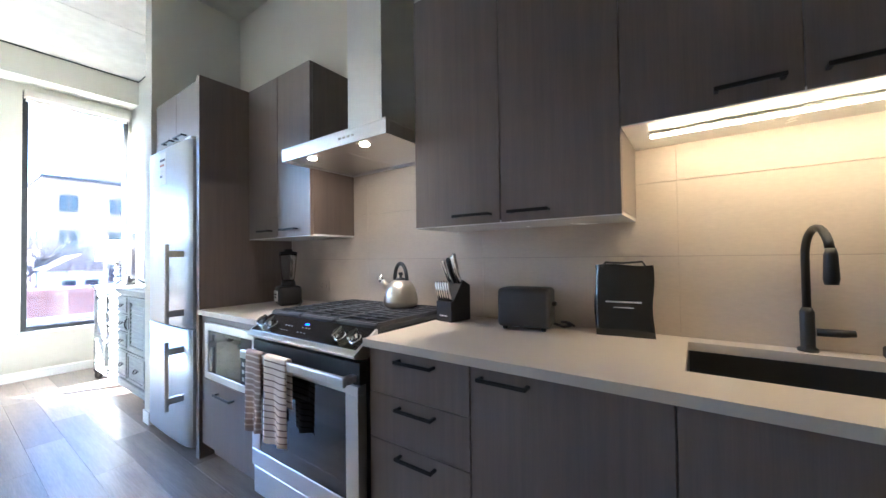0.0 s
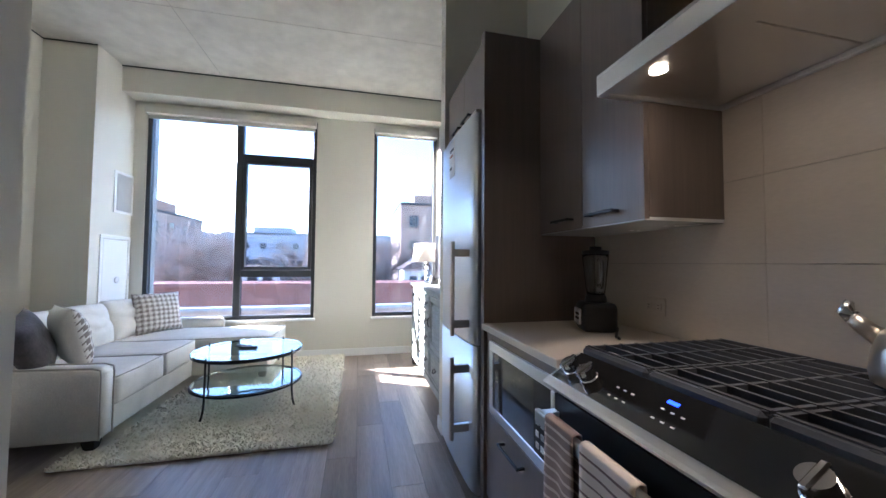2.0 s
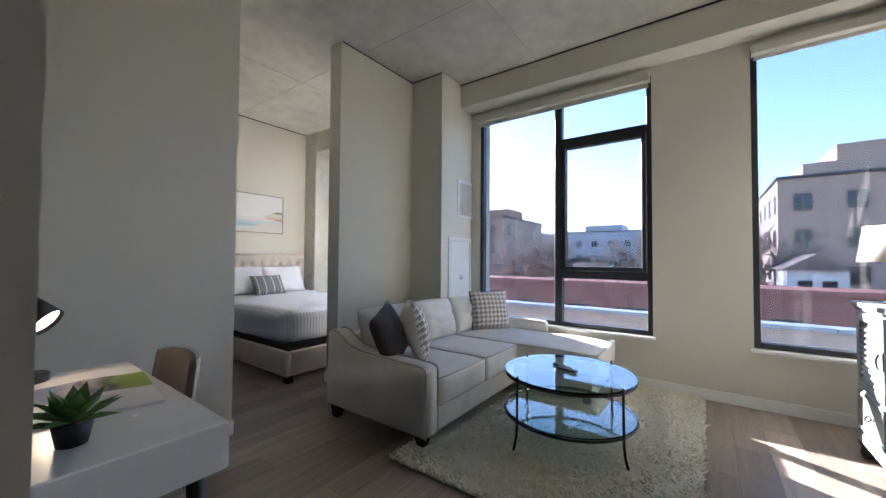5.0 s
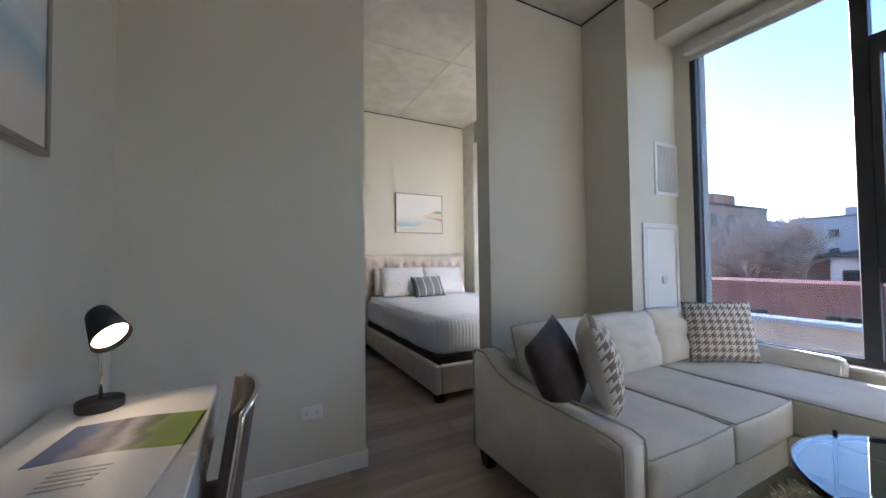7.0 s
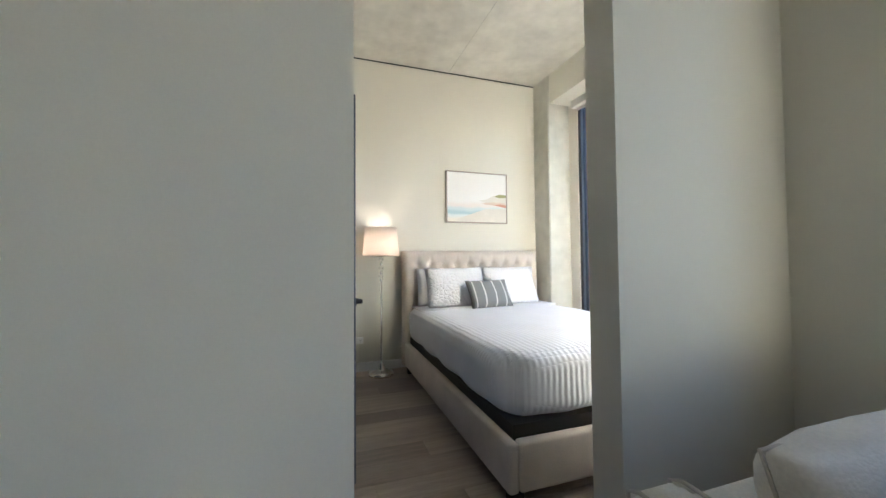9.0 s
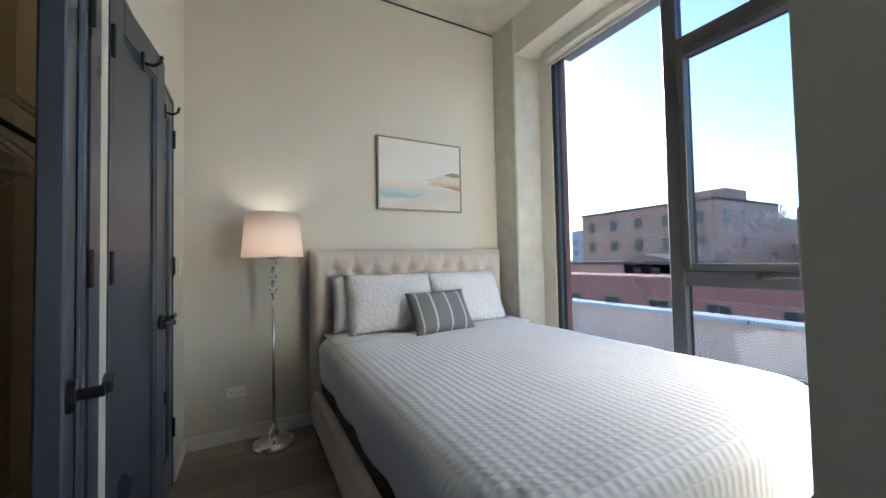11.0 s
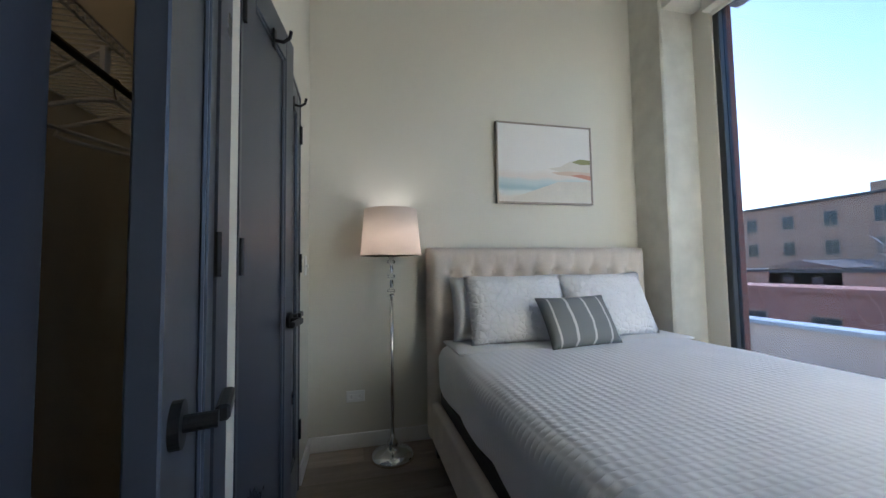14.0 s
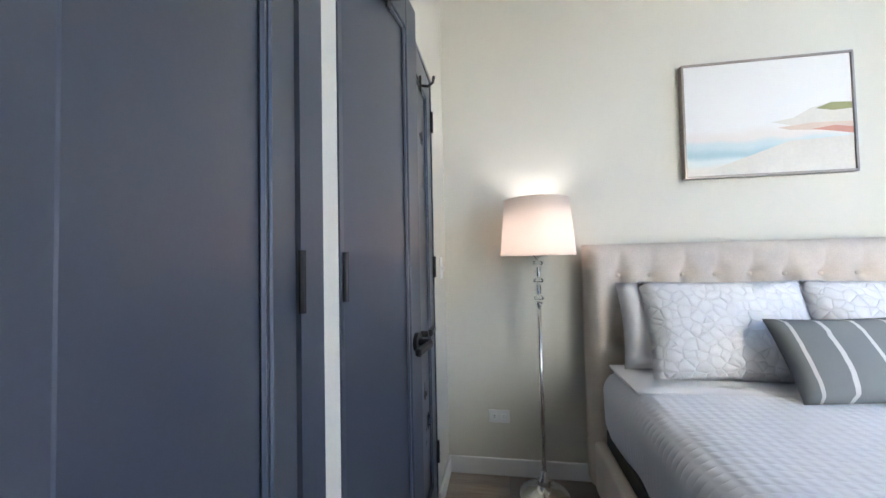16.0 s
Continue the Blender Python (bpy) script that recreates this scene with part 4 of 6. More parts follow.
# tall fridge housing
gp = tagged(link("tall_panel", boxes((0.402, 0.4445, 3.975, 4.60, 0.0, UT), bevel=0.0015), M_DARK), "tall dark wood-grain end panel beside the fridge", "panel")
fc = thing("wall_cabinet", (0.015, YB, 2.0), "dark wood-grain cabinet above the fridge", "cabinet", "kitchen wall cabinets")
part("body", lb(fc, (-0.375, 0.40, 4.02, YB + 0.018, 2.02, UT)), M_DARK, fc)
for a, b, h in ((-0.375, 0.012, (-0.17, -0.02)), (0.012, 0.40, (0.04, 0.19))):
    d = part("door", lb(fc, (a + 0.0015, b - 0.0015, 3.998, 4.018, 2.022, UT), bevel=0.0015), M_DARK, fc)
    bar_handle(fc, d, *h, 3.998, 2.055)

fr = thing("refrigerator", (0.01, 4.28, 0), "tall stainless bottom-freezer refrigerator with curved doors", "refrigerator")
part("body", lb(fr, (-0.355, 0.385, 4.03, 4.58, 0.03, 1.985), bevel=0.004), M_STEEL, fr)


def bowed_door(z0, z1):
    bm = bmesh.new()
    n, x0, x1 = 18, -0.36, 0.39
    front = []
    for k in range(n + 1):
        u = k / n
        bow = 0.010 * (1 - (2 * u - 1) ** 2)
        edge = 0.018 * (max(0, 1 - u * 14) + max(0, 1 - (1 - u) * 14))
        front.append((x0 + (x1 - x0) * u, 3.945 - bow + edge))
    o = fr.matrix_world.translation
    lo = [bm.verts.new((x - o.x, y - o.y, z0)) for x, y in front] + [bm.verts.new((x1 - o.x, 4.026 - o.y, z0)), bm.verts.new((x0 - o.x, 4.026 - o.y, z0))]
    hi = [bm.verts.new((v.co.x, v.co.y, z1)) for v in lo]
    bm.faces.new(lo[::-1])
    bm.faces.new(hi)
    for k in range(len(lo)):
        f = bm.faces.new((lo[k - 1], lo[k], hi[k], hi[k - 1]))
        f.smooth = 0 < k <= n
    bmesh.ops.recalc_face_normals(bm, faces=bm.faces)
    return bm


for nm, z0, z1, h0, h1 in (("upper_door", 0.795, 1.985, 0.83, 1.32), ("freezer_door", 0.06, 0.787, 0.30, 0.72)):
    d = part(nm, bowed_door(z0, z1), M_FRIDGE, fr)
    hx = 0.30
    hb = tube(bmesh.new(), lp(fr, (hx, 3.853, h0), (hx, 3.853, h1)), 0.012, 14)
    part("handle", hb, M_STEEL, d, "brushed steel bar handle")
    for zz in (h0 + 0.06, h1 - 0.06):
        part("handle_bracket", lb(fr, (hx - 0.012, hx + 0.012, 3.85, 3.95, zz - 0.02, zz + 0.02), bevel=0.003), M_STEEL, d)
part("hinge_cap", lb(fr, (0.30, 0.385, 3.95, 4.06, 1.986, 2.004), bevel=0.004), M_STEEL, fr)
part("toe_grille", lb(fr, (-0.35, 0.38, 4.02, 4.035, 0.0, 0.055)), M_BLACK, fr)
st = thing("fridge_label", (-0.03, 3.9345, 1.74), "printed energy label stuck on the fridge door", "label")
st.scale = (1.35, 1, 1.7)
part("sheet", boxes((-0.045, 0.045, -0.0015, 0.0, 0, 0.13)), M_PAPER, st)
for k, (z, m) in enumerate(((0.095, M_BLACK), (0.075, M_REDBRICK), (0.05, M_LABEL), (0.03, M_BLACK))):
    part("print", boxes((-0.035, 0.03 - 0.012 * k, -0.003, -0.0015, z, z + 0.009)), m, st)

# hood
hd = thing("range_hood", (1.515, 4.60, 1.74), "stainless chimney range hood with two lit spots", "range hood")
hx0, hx1 = 1.125, 1.905
part("canopy", lb(hd, (hx0, hx1, 4.115, 4.135, 1.745, 1.805), (hx0, hx1, 4.59, 4.618, 1.745, 1.805), (hx0, hx0 + 0.02, 4.135, 4.59, 1.745, 1.805), (hx1 - 0.02, hx1, 4.135, 4.59, 1.745, 1.805), (hx0, hx1, 4.115, 4.618, 1.8055, 1.815), bevel=0.0015), M_STEEL, hd)
for a, b in ((hx0 + 0.022, 1.514), (1.517, hx1 - 0.022)):
    part("filter", lb(hd, (a, b, 4.235, 4.585, 1.757, 1.766), bevel=0.002), M_STEEL, hd, "brushed mesh grease filter")
part("light_rail", lb(hd, (hx0 + 0.021, hx1 - 0.021, 4.137, 4.234, 1.752, 1.768)), M_STEEL, hd)
for x in (1.30, 1.70):
    p = lp(hd, (x, 4.185, 1.7515))[0]
    part("spotlight", lathe(bmesh.new(), [(0.022, 0), (0.022, -0.003), (0.0, -0.003)], 20, p), M_BULB, hd, "glowing halogen spot")
part("chimney", lb(hd, (1.40, 1.66, 4.34, 4.618, 1.816, CEIL - 0.002), bevel=0.002), M_STEEL, hd)
for k in range(4):
    part("button", lb(hd, (1.60 + 0.03 * k, 1.618 + 0.03 * k, 4.112, 4.1152, 1.772, 1.782)), M_KNOB, hd)

# backsplash: joints recessed between single tiles
bsp = structure("backsplash", boxes((0.446, 4.5, Y_KITCHEN - 0.008, Y_KITCHEN - 0.001, 0.915, 1.80)), M_GROUT, "tiled backsplash of large beige porcelain tiles", "backsplash")
for r in range(4):
    z0 = 0.9165 + (0 if r == 0 else 0.296 + 0.28 * (r - 1))
    z1 = 1.2105 + 0.28 * r if r else 1.2105
    z1 = min(z1, 1.80)
    for k in range(5):
        x0 = 0.447 + 0.82 * k
        x1 = min(x0 + 0.8192, 4.5)
        part("tile", boxes((x0, x1, Y_KITCHEN - 0.014, Y_KITCHEN - 0.0085, z0, z1 - 0.0005), bevel=0.0006), M_TILE, bsp)


def wall_plate(name, at, turn, label, kind_="outlet", group="wall plates", m=M_WHITE):
    """A small white plate on a wall that faces local -y."""
    p = thing(name, at, label, "outlet" if kind_ == "outlet" else "switch", group, turn)
    part("plate", boxes((-0.058, 0.058, -0.006, 0.0, -0.036, 0.036) if kind_ == "outlet" else (-0.036, 0.036, -0.006, 0, -0.058, 0.058), bevel=0.002), m, p)
    if kind_ == "outlet":
        for s in (-1, 1):
            f = part("socket", boxes((s * 0.026 - 0.016, s * 0.026 + 0.016, -0.008, -0.006, -0.014, 0.014), bevel=0.003), m, p)
            for k in (-1, 1):
                part("slot", boxes((s * 0.026 - 0.005, s * 0.026 + 0.005, -0.0085, -0.0079, k * 0.006 - 0.0012, k * 0.006 + 0.0012)), M_BLACK, f)
    else:
        part("rocker", boxes((-0.016, 0.016, -0.009, -0.006, -0.033, 0.033), bevel=0.002), m, p)
        part("toggle", boxes((-0.006, 0.006, -0.02, -0.009, -0.012, 0.006), bevel=0.002), m, p)
    return p


wall_plate("wall_outlet", (0.83, Y_KITCHEN - 0.0142, 1.03), 0, "beige wall outlet on the kitchen backsplash", m=M_TILE)

# countertop things
kt = thing("kettle", (1.66, 4.47, 0.958), "brushed steel stovetop kettle with a black handle", "kettle")
kt.scale = (0.93, 0.93, 1.04)
part("body", lathe(bmesh.new(), [(0.075, 0), (0.094, 0.008), (0.097, 0.03), (0.092, 0.07), (0.078, 0.105), (0.055, 0.128), (0.03, 0.137)], 36), M_KETTLE, kt, smooth=True)
part("lid", lathe(bmesh.new(), [(0.034, 0.134), (0.034, 0.14), (0.02, 0.146), (0.008, 0.148), (0.008, 0.156), (0.014, 0.164), (0.012, 0.174), (0.0, 0.176)], 20), M_BLACK, kt, smooth=True)
part("spout", tube(bmesh.new(), [(-0.07, -0.02, 0.09), (-0.10, -0.03, 0.115), (-0.118, -0.036, 0.135)], [0.02, 0.017, 0.015], 14), M_KETTLE, kt, smooth=True)
part("whistle", tube(bmesh.new(), [(-0.112, -0.034, 0.13), (-0.124, -0.038, 0.142), (-0.118, -0.034, 0.165)], [0.017, 0.017, 0.008], 12), M_KNOB, kt, smooth=True)
part("handle", tube(bmesh.new(), [(-0.062 * math.cos(math.radians(v)), 0.018 * math.cos(math.radians(v)), 0.135 + 0.085 * math.sin(math.radians(v))) for v in range(0, 181, 12)], 0.0105, 12), M_BLACK, kt, smooth=True)

kb = thing("knife_block", (1.99, 4.47, 0.915), "black knife block with steel-handled knives", "knife block", turn=-12)
kb.scale = (0.82, 0.82, 0.84)
sb = bmesh.new()
pts = [(-0.06, -0.07, 0), (-0.06, 0.09, 0), (-0.06, 0.09, 0.20), (-0.06, 0.03, 0.23), (-0.06, -0.045, 0.12), (-0.06, -0.07, 0.11)]
va = [sb.verts.new(p) for p in pts]
vb = [sb.verts.new((0.06, p[1], p[2])) for p in pts]
sb.faces.new(va)
sb.faces.new(vb[::-1])
for k in range(len(pts)):
    sb.faces.new((va[k], va[k - 1], vb[k - 1], vb[k]))
bmesh.ops.recalc_face_normals(sb, faces=sb.faces)
part("block", sb, M_BLACK, kb)
part("badge", boxes((-0.03, 0.03, -0.072, -0.07, 0.03, 0.036)), M_LABEL, kb)
for k in range(6):
    x = -0.05 + 0.02 * k
    part("steak_knife", tube(bmesh.new(), [(x, -0.055, 0.115), (x, -0.072, 0.16), (x, -0.082, 0.215), (x, -0.075, 0.225)], [0.0075, 0.0085, 0.0085, 0.006], 8), M_KNOB, kb, "steel steak knife handle", True)
for k, x in enumerate((-0.042, 0.0, 0.034, 0.048)):
    part("knife", tube(bmesh.new(), [(x, 0.03, 0.20), (x, -0.005, 0.27), (x, -0.03, 0.335 + 0.012 * k), (x, -0.028, 0.345 + 0.012 * k)], [0.011, 0.013, 0.014, 0.009], 8), M_KNOB if k != 1 else M_BLACK, kb, smooth=True)

to = thing("toaster", (2.365, 4.475, 0.915), "matte dark grey two-slot toaster with its cord", "toaster", turn=8)
to.scale = (0.8, 0.9, 0.9)
part("body", boxes((-0.135, 0.135, -0.075, 0.075, 0.012, 0.19), bevel=0.022, seg=4), mat("dark_grey_plastic", (0.06, 0.06, 0.064), 0.5, grain=200, bump=0.1), to, smooth=True)
for y in (-0.03, 0.03):
    part("slot", boxes((-0.1, 0.1, y - 0.012, y + 0.012, 0.188, 0.1915)), M_BLACK, to)
part("lever", boxes((0.134, 0.155, -0.015, 0.015, 0.11, 0.128), bevel=0.004), M_BLACK, to)
for x in (-0.1, 0.1):
    for y in (-0.05, 0.05):
        part("foot", cyl(bmesh.new(), (x, y, 0), (x, y, 0.014), 0.012, n=12), M_BLACK, to)
part("cord", tube(bmesh.new(), [(0.13, 0.05, 0.02), (0.18, 0.03, 0.012), (0.21, 0.06, 0.012), (0.19, 0.075, 0.025), (0.17, 0.05, 0.03), (0.21, 0.035, 0.03), (0.23, 0.06, 0.012)], 0.006, 8), M_BLACK, to, smooth=True)

bx = thing("welcome_bag", (2.73, 4.535, 0.915), "glossy black gift bag with a pale printed line", "bag", turn=6)
gb = bmesh.new()
nx, nz = 10, 10
front, back = [], []
for j in range(nz + 1):
    v = j / nz
    fr_row, bk_row = [], []
    for i in range(nx + 1):
        u = i / nx
        x = -0.098 + 0.197 * u + 0.004 * math.sin(7 * v + 2)
        bulge = 0.035 * (1 - 0.75 * v)
        wr = 0.006 * noise.noise(Vector((u * 5, v * 5, 1.3)))
        fr_row.append(gb.verts.new((x, -bulge - wr, 0.265 * v + 0.004 * math.sin(u * 6) * v)))
        bk_row.append(gb.verts.new((x, bulge + wr, 0.265 * v + 0.004 * math.sin(u * 6) * v)))
    front.append(fr_row)
    back.append(bk_row)
for g, flip in ((front, False), (back, True)):
    for j in range(nz):
        for i in range(nx):
            q = (g[j][i], g[j][i + 1], g[j + 1][i + 1], g[j + 1][i])
            gb.faces.new(q[::-1] if flip else q)
for j in range(nz):
    gb.faces.new((front[j][0], front[j + 1][0], back[j + 1][0], back[j][0]))
    gb.faces.new((front[j + 1][nx], front[j][nx], back[j][nx], back[j + 1][nx]))
gb.faces.new([front[0][i] for i in range(nx, -1, -1)] + [back[0][i] for i in range(nx + 1)])
part("sack", gb, mat("glossy_black_film", (0.015, 0.014, 0.014), 0.12, spread=0.2, bump=0.05, coat=0.6), bx, smooth=True)
for k, (a, b, h) in enumerate(((-0.06, 0.06, 0.005), (-0.035, 0.035, 0.003))):
    part("printed_line", boxes((a, b, -0.0335 + 0.003 * k, -0.0285, 0.125 - 0.02 * k, 0.125 - 0.02 * k + h)), M_LABEL, bx)
for s in (-1, 1):
    part("bag_handle", tube(bmesh.new(), [(-0.075, s * 0.008, 0.255), (-0.06, s * 0.012, 0.275), (0.0, s * 0.012, 0.272), (0.065, s * 0.012, 0.277), (0.078, s * 0.008, 0.255)], 0.004, 8), M_BLACK, bx)

bl = thing("blender", (0.72, 4.40, 0.915), "black countertop blender with a clear jar", "blender", turn=-20)
bl.scale = (0.86, 0.86, 0.97)
part("base", boxes((-0.085, 0.085, -0.085, 0.085, 0.0, 0.13), bevel=0.025, seg=3), M_BLACK, bl, smooth=True)
part("control_plate", boxes((-0.05, 0.05, -0.092, -0.084, 0.03, 0.10), bevel=0.012, seg=2), M_STEEL, bl, "silver control plate")
for z in (0.05, 0.07):
    part("button", boxes((-0.03, 0.03, -0.096, -0.091, z, z + 0.012), bevel=0.002), M_BLACK, bl)
part("collar", lathe(bmesh.new(), [(0.055, 0.128), (0.05, 0.155), (0.045, 0.165)], 24), M_BLACK, bl, smooth=True)
part("jar", lathe(bmesh.new(), [(0.044, 0.165), (0.05, 0.2), (0.064, 0.33), (0.066, 0.345), (0.062, 0.345), (0.06, 0.33), (0.046, 0.2), (0.04, 0.17)], 24), M_CLEAR, bl, "clear plastic jar", True)
part("lid", lathe(bmesh.new(), [(0.066, 0.345), (0.066, 0.362), (0.03, 0.366), (0.03, 0.38), (0.0, 0.382)], 24), M_BLACK, bl, smooth=True)
part("jar_handle", tube(bmesh.new(), [(0.055, 0, 0.32), (0.105, 0, 0.31), (0.11, 0, 0.25), (0.095, 0, 0.20), (0.05, 0, 0.205)], 0.009, 10), M_CLEAR, bl, smooth=True)
part("cord", tube(bmesh.new(), [(0.06, 0.085, 0.02), (0.12, 0.06, 0.008), (0.20, 0.03, 0.008), (0.27, 0.02, 0.012)], 0.006, 8), M_BLACK, bl)

# ---- soft shapes ----
def soft_box(bm, x0, x1, y0, y1, z0, z1, r=0.05, seg=4, puff=0.0, cuts=0, jitter=0.0):
    """A cushion-like block: rounded edges, swollen faces, slight unevenness."""
    t = bmesh.new()
    box(t, x0, x1, y0, y1, z0, z1)
    if cuts:
        bmesh.ops.subdivide_edges(t, edges=t.edges[:], cuts=cuts, use_grid_fill=True)
    c = Vector(((x0 + x1) / 2, (y0 + y1) / 2, (z0 + z1) / 2))
    h = Vector((abs(x1 - x0) / 2, abs(y1 - y0) / 2, abs(z1 - z0) / 2))
    inner = Vector([max(v - r, 0.001) for v in h])
    for v in t.verts:
        p = v.co - c
        q = Vector([max(-inner[k], min(inner[k], p[k])) for k in range(3)])
        d = p - q
        if d.length > 1e-6:
            d = d.normalized() * min(r, d.length)
        n = Vector([p[k] / h[k] for k in range(3)])
        sw = Vector((0, 0, 0))
        if puff:
            for k in range(3):
                if abs(n[k]) > 0.99:
                    o = [n[j] for j in range(3) if j != k]
                    sw[k] = math.copysign(puff * (1 - o[0] ** 2) * (1 - o[1] ** 2), n[k])
        v.co = c + q + d + sw
        if jitter:
            v.co += jitter * noise.noise_vector(v.co * 6)
    me = bpy.data.meshes.new("tmp")
    t.to_mesh(me)
    t.free()
    bm.from_mesh(me)
    bpy.data.meshes.remove(me)
    return bm


def pillow_mesh(w, h, t, n=14, pinch=0.12, seed=0.0, plain_back=False):
    """An upright pillow in the local xz plane, centred on its lower edge."""
    bm = bmesh.new()
    rows = {}
    for side in (-1, 1):
        for j in range(n + 1):
            for i in range(n + 1):
                u, v = 2 * i / n - 1, 2 * j / n - 1
                if side == 1 and (i in (0, n) or j in (0, n)):
                    rows[side, i, j] = rows[-1, i, j]
                    continue
                k = (1 - u * u) * (1 - v * v)
                th = t / 2 * k ** 0.42 * (1 + 0.16 * noise.noise(Vector((u * 2.1, v * 2.1, seed))) + 0.07 * noise.noise(Vector((u * 5 + 3, v * 6, seed))))
                x = u * w / 2 * (1 - pinch * (1 - abs(u)) * 0 - pinch * (1 - v * v) * 0.35)
                z = v * h / 2 * (1 - pinch * (1 - u * u) * 0.35)
                rows[side, i, j] = bm.verts.new((x, side * th, z + h / 2))
        for j in range(n):
            for i in range(n):
                q = (rows[side, i, j], rows[side, i + 1, j], rows[side, i + 1, j + 1], rows[side, i, j + 1])
                f = bm.faces.new(q if side == -1 else q[::-1])
                f.material_index = 1 if side == -1 and plain_back else 0
    return bm


def edge_piping(w, h, pinch=0.12, r=0.005, n=14):
    pts = []
    for k in range(n + 1):
        pts.append((2 * k / n - 1, -1))
    for k in range(1, n + 1):
        pts.append((1, 2 * k / n - 1))
    for k in range(1, n + 1):
        pts.append((1 - 2 * k / n, 1))
    for k in range(1, n):
        pts.append((-1, 1 - 2 * k / n))
    pts.append(pts[0])
    return tube(bmesh.new(), [(u * w / 2 * (1 - pinch * (1 - v * v) * 0.35), 0, v * h / 2 * (1 - pinch * (1 - u * u) * 0.35) + h / 2) for u, v in pts], r, 6)


def throw_pillow(name, at, rot, w, h, t, m, label, group, piping=None, seed=0.0):
    p = tagged(new(name), label, "pillow", group)
    p.matrix_world = pose(*at, *rot)
    part("cover", pillow_mesh(w, h, t, seed=seed, plain_back=isinstance(m, tuple)), m, p, smooth=True)
    if piping:
        part("piping", edge_piping(w, h), piping, p, smooth=True)
    return p


# ---- living room ----
sofa = thing("sectional_sofa", (-1.6, 1.35, 0), "light grey linen sectional sofa with a chaise", "sofa")
SX0, SX1, SY0, SY1 = -2.68, -0.55, 0.86, 1.84


def arm_profile(x0, x1, pts, m=M_SOFA, name="arm"):
    """A sloped arm: an outline in yz, drawn out along x with rounded edges."""
    bm = bmesh.new()
    o = sofa.matrix_world.translation
    va = [bm.verts.new((x0 - o.x, y - o.y, z)) for y, z in pts]
    vb = [bm.verts.new((x1 - o.x, y - o.y, z)) for y, z in pts]
    bm.faces.new(va)
    bm.faces.new(vb[::-1])
    for k in range(len(pts)):
        bm.faces.new((va[k], va[k - 1], vb[k - 1], vb[k]))
    bmesh.ops.recalc_face_normals(bm, faces=bm.faces)
    bmesh.ops.bevel(bm, geom=bm.edges[:], offset=0.014, segments=3, affect="EDGES")
    return part(name, bm, m, sofa, smooth=True)


curve = [(SY0, 0.10), (SY0, 0.655), (SY0 + 0.03, 0.668), (SY0 + 0.11, 0.665), (SY0 + 0.17, 0.63), (SY0 + 0.25, 0.585), (SY0 + 0.36, 0.56), (SY0 + 0.55, 0.55), (SY1 - 0.05, 0.54), (SY1 - 0.005, 0.525), (SY1, 0.49), (SY1, 0.10)]
arm_profile(-0.675, SX1, curve)
for xx in (SX1 - 0.002, -0.676):
    o = sofa.matrix_world.translation
    part("arm_piping", tube(bmesh.new(), [(xx - o.x, y - o.y, z + 0.003) for y, z in curve], 0.005, 6), M_WELT, sofa, smooth=True)
arm_profile(SX0 - 0.02, SX0 + 0.09, [(SY0, 0.10), (SY0, 0.60), (SY0 + 0.3, 0.56), (SY1 - 0.02, 0.55), (SY1, 0.53), (SY1, 0.10)])


def sp(name, *b, r=0.028, puff=0.015, cuts=11, jitter=0.004):
    o = sofa.matrix_world.translation
    bm = soft_box(bmesh.new(), b[0] - o.x, b[1] - o.x, b[2] - o.y, b[3] - o.y, b[4], b[5], r, puff=puff, cuts=cuts, jitter=jitter)
    cushion = part(name, bm, M_SOFA, sofa, smooth=True)
    x0, x1, y0, y1 = b[0] - o.x + 0.012, b[1] - o.x - 0.012, b[2] - o.y + 0.012, b[3] - o.y - 0.010
    for z in (b[5] - 0.006, b[4] + 0.012):
        loop = [(x0, y0, z), ((x0 + x1) / 2, y0, z), (x1, y0, z), (x1 + 0.008, (y0 + y1) / 2, z), (x1, y1, z), ((x0 + x1) / 2, y1 + 0.010, z), (x0, y1, z), (x0 - 0.008, (y0 + y1) / 2, z), (x0, y0, z)]
        part("welt", tube(bmesh.new(), loop, 0.0042, 6), M_WELT, cushion, smooth=True)
    return cushion


part("base", lb(sofa, (SX0, -0.678, SY0 + 0.02, SY1 - 0.02, 0.10, 0.27), (SX0, -1.86, SY1 - 0.02, 2.50, 0.10, 0.27), bevel=0.01, seg=2), M_SOFA, sofa)
part("back_frame", lb(sofa, (SX0 + 0.09, -0.678, SY0, SY0 + 0.14, 0.10, 0.62), bevel=0.02, seg=3), M_SOFA, sofa)
sp("seat_cushion", -1.285, -0.68, 1.0, SY1 + 0.015, 0.265, 0.455, puff=0.010)
sp("seat_cushion", -1.87, -1.29, 1.0, SY1 + 0.015, 0.265, 0.455, puff=0.010)
sp("chaise_cushion", SX0 + 0.095, -1.875, 1.0, 2.54, 0.265, 0.455, puff=0.010, cuts=11)
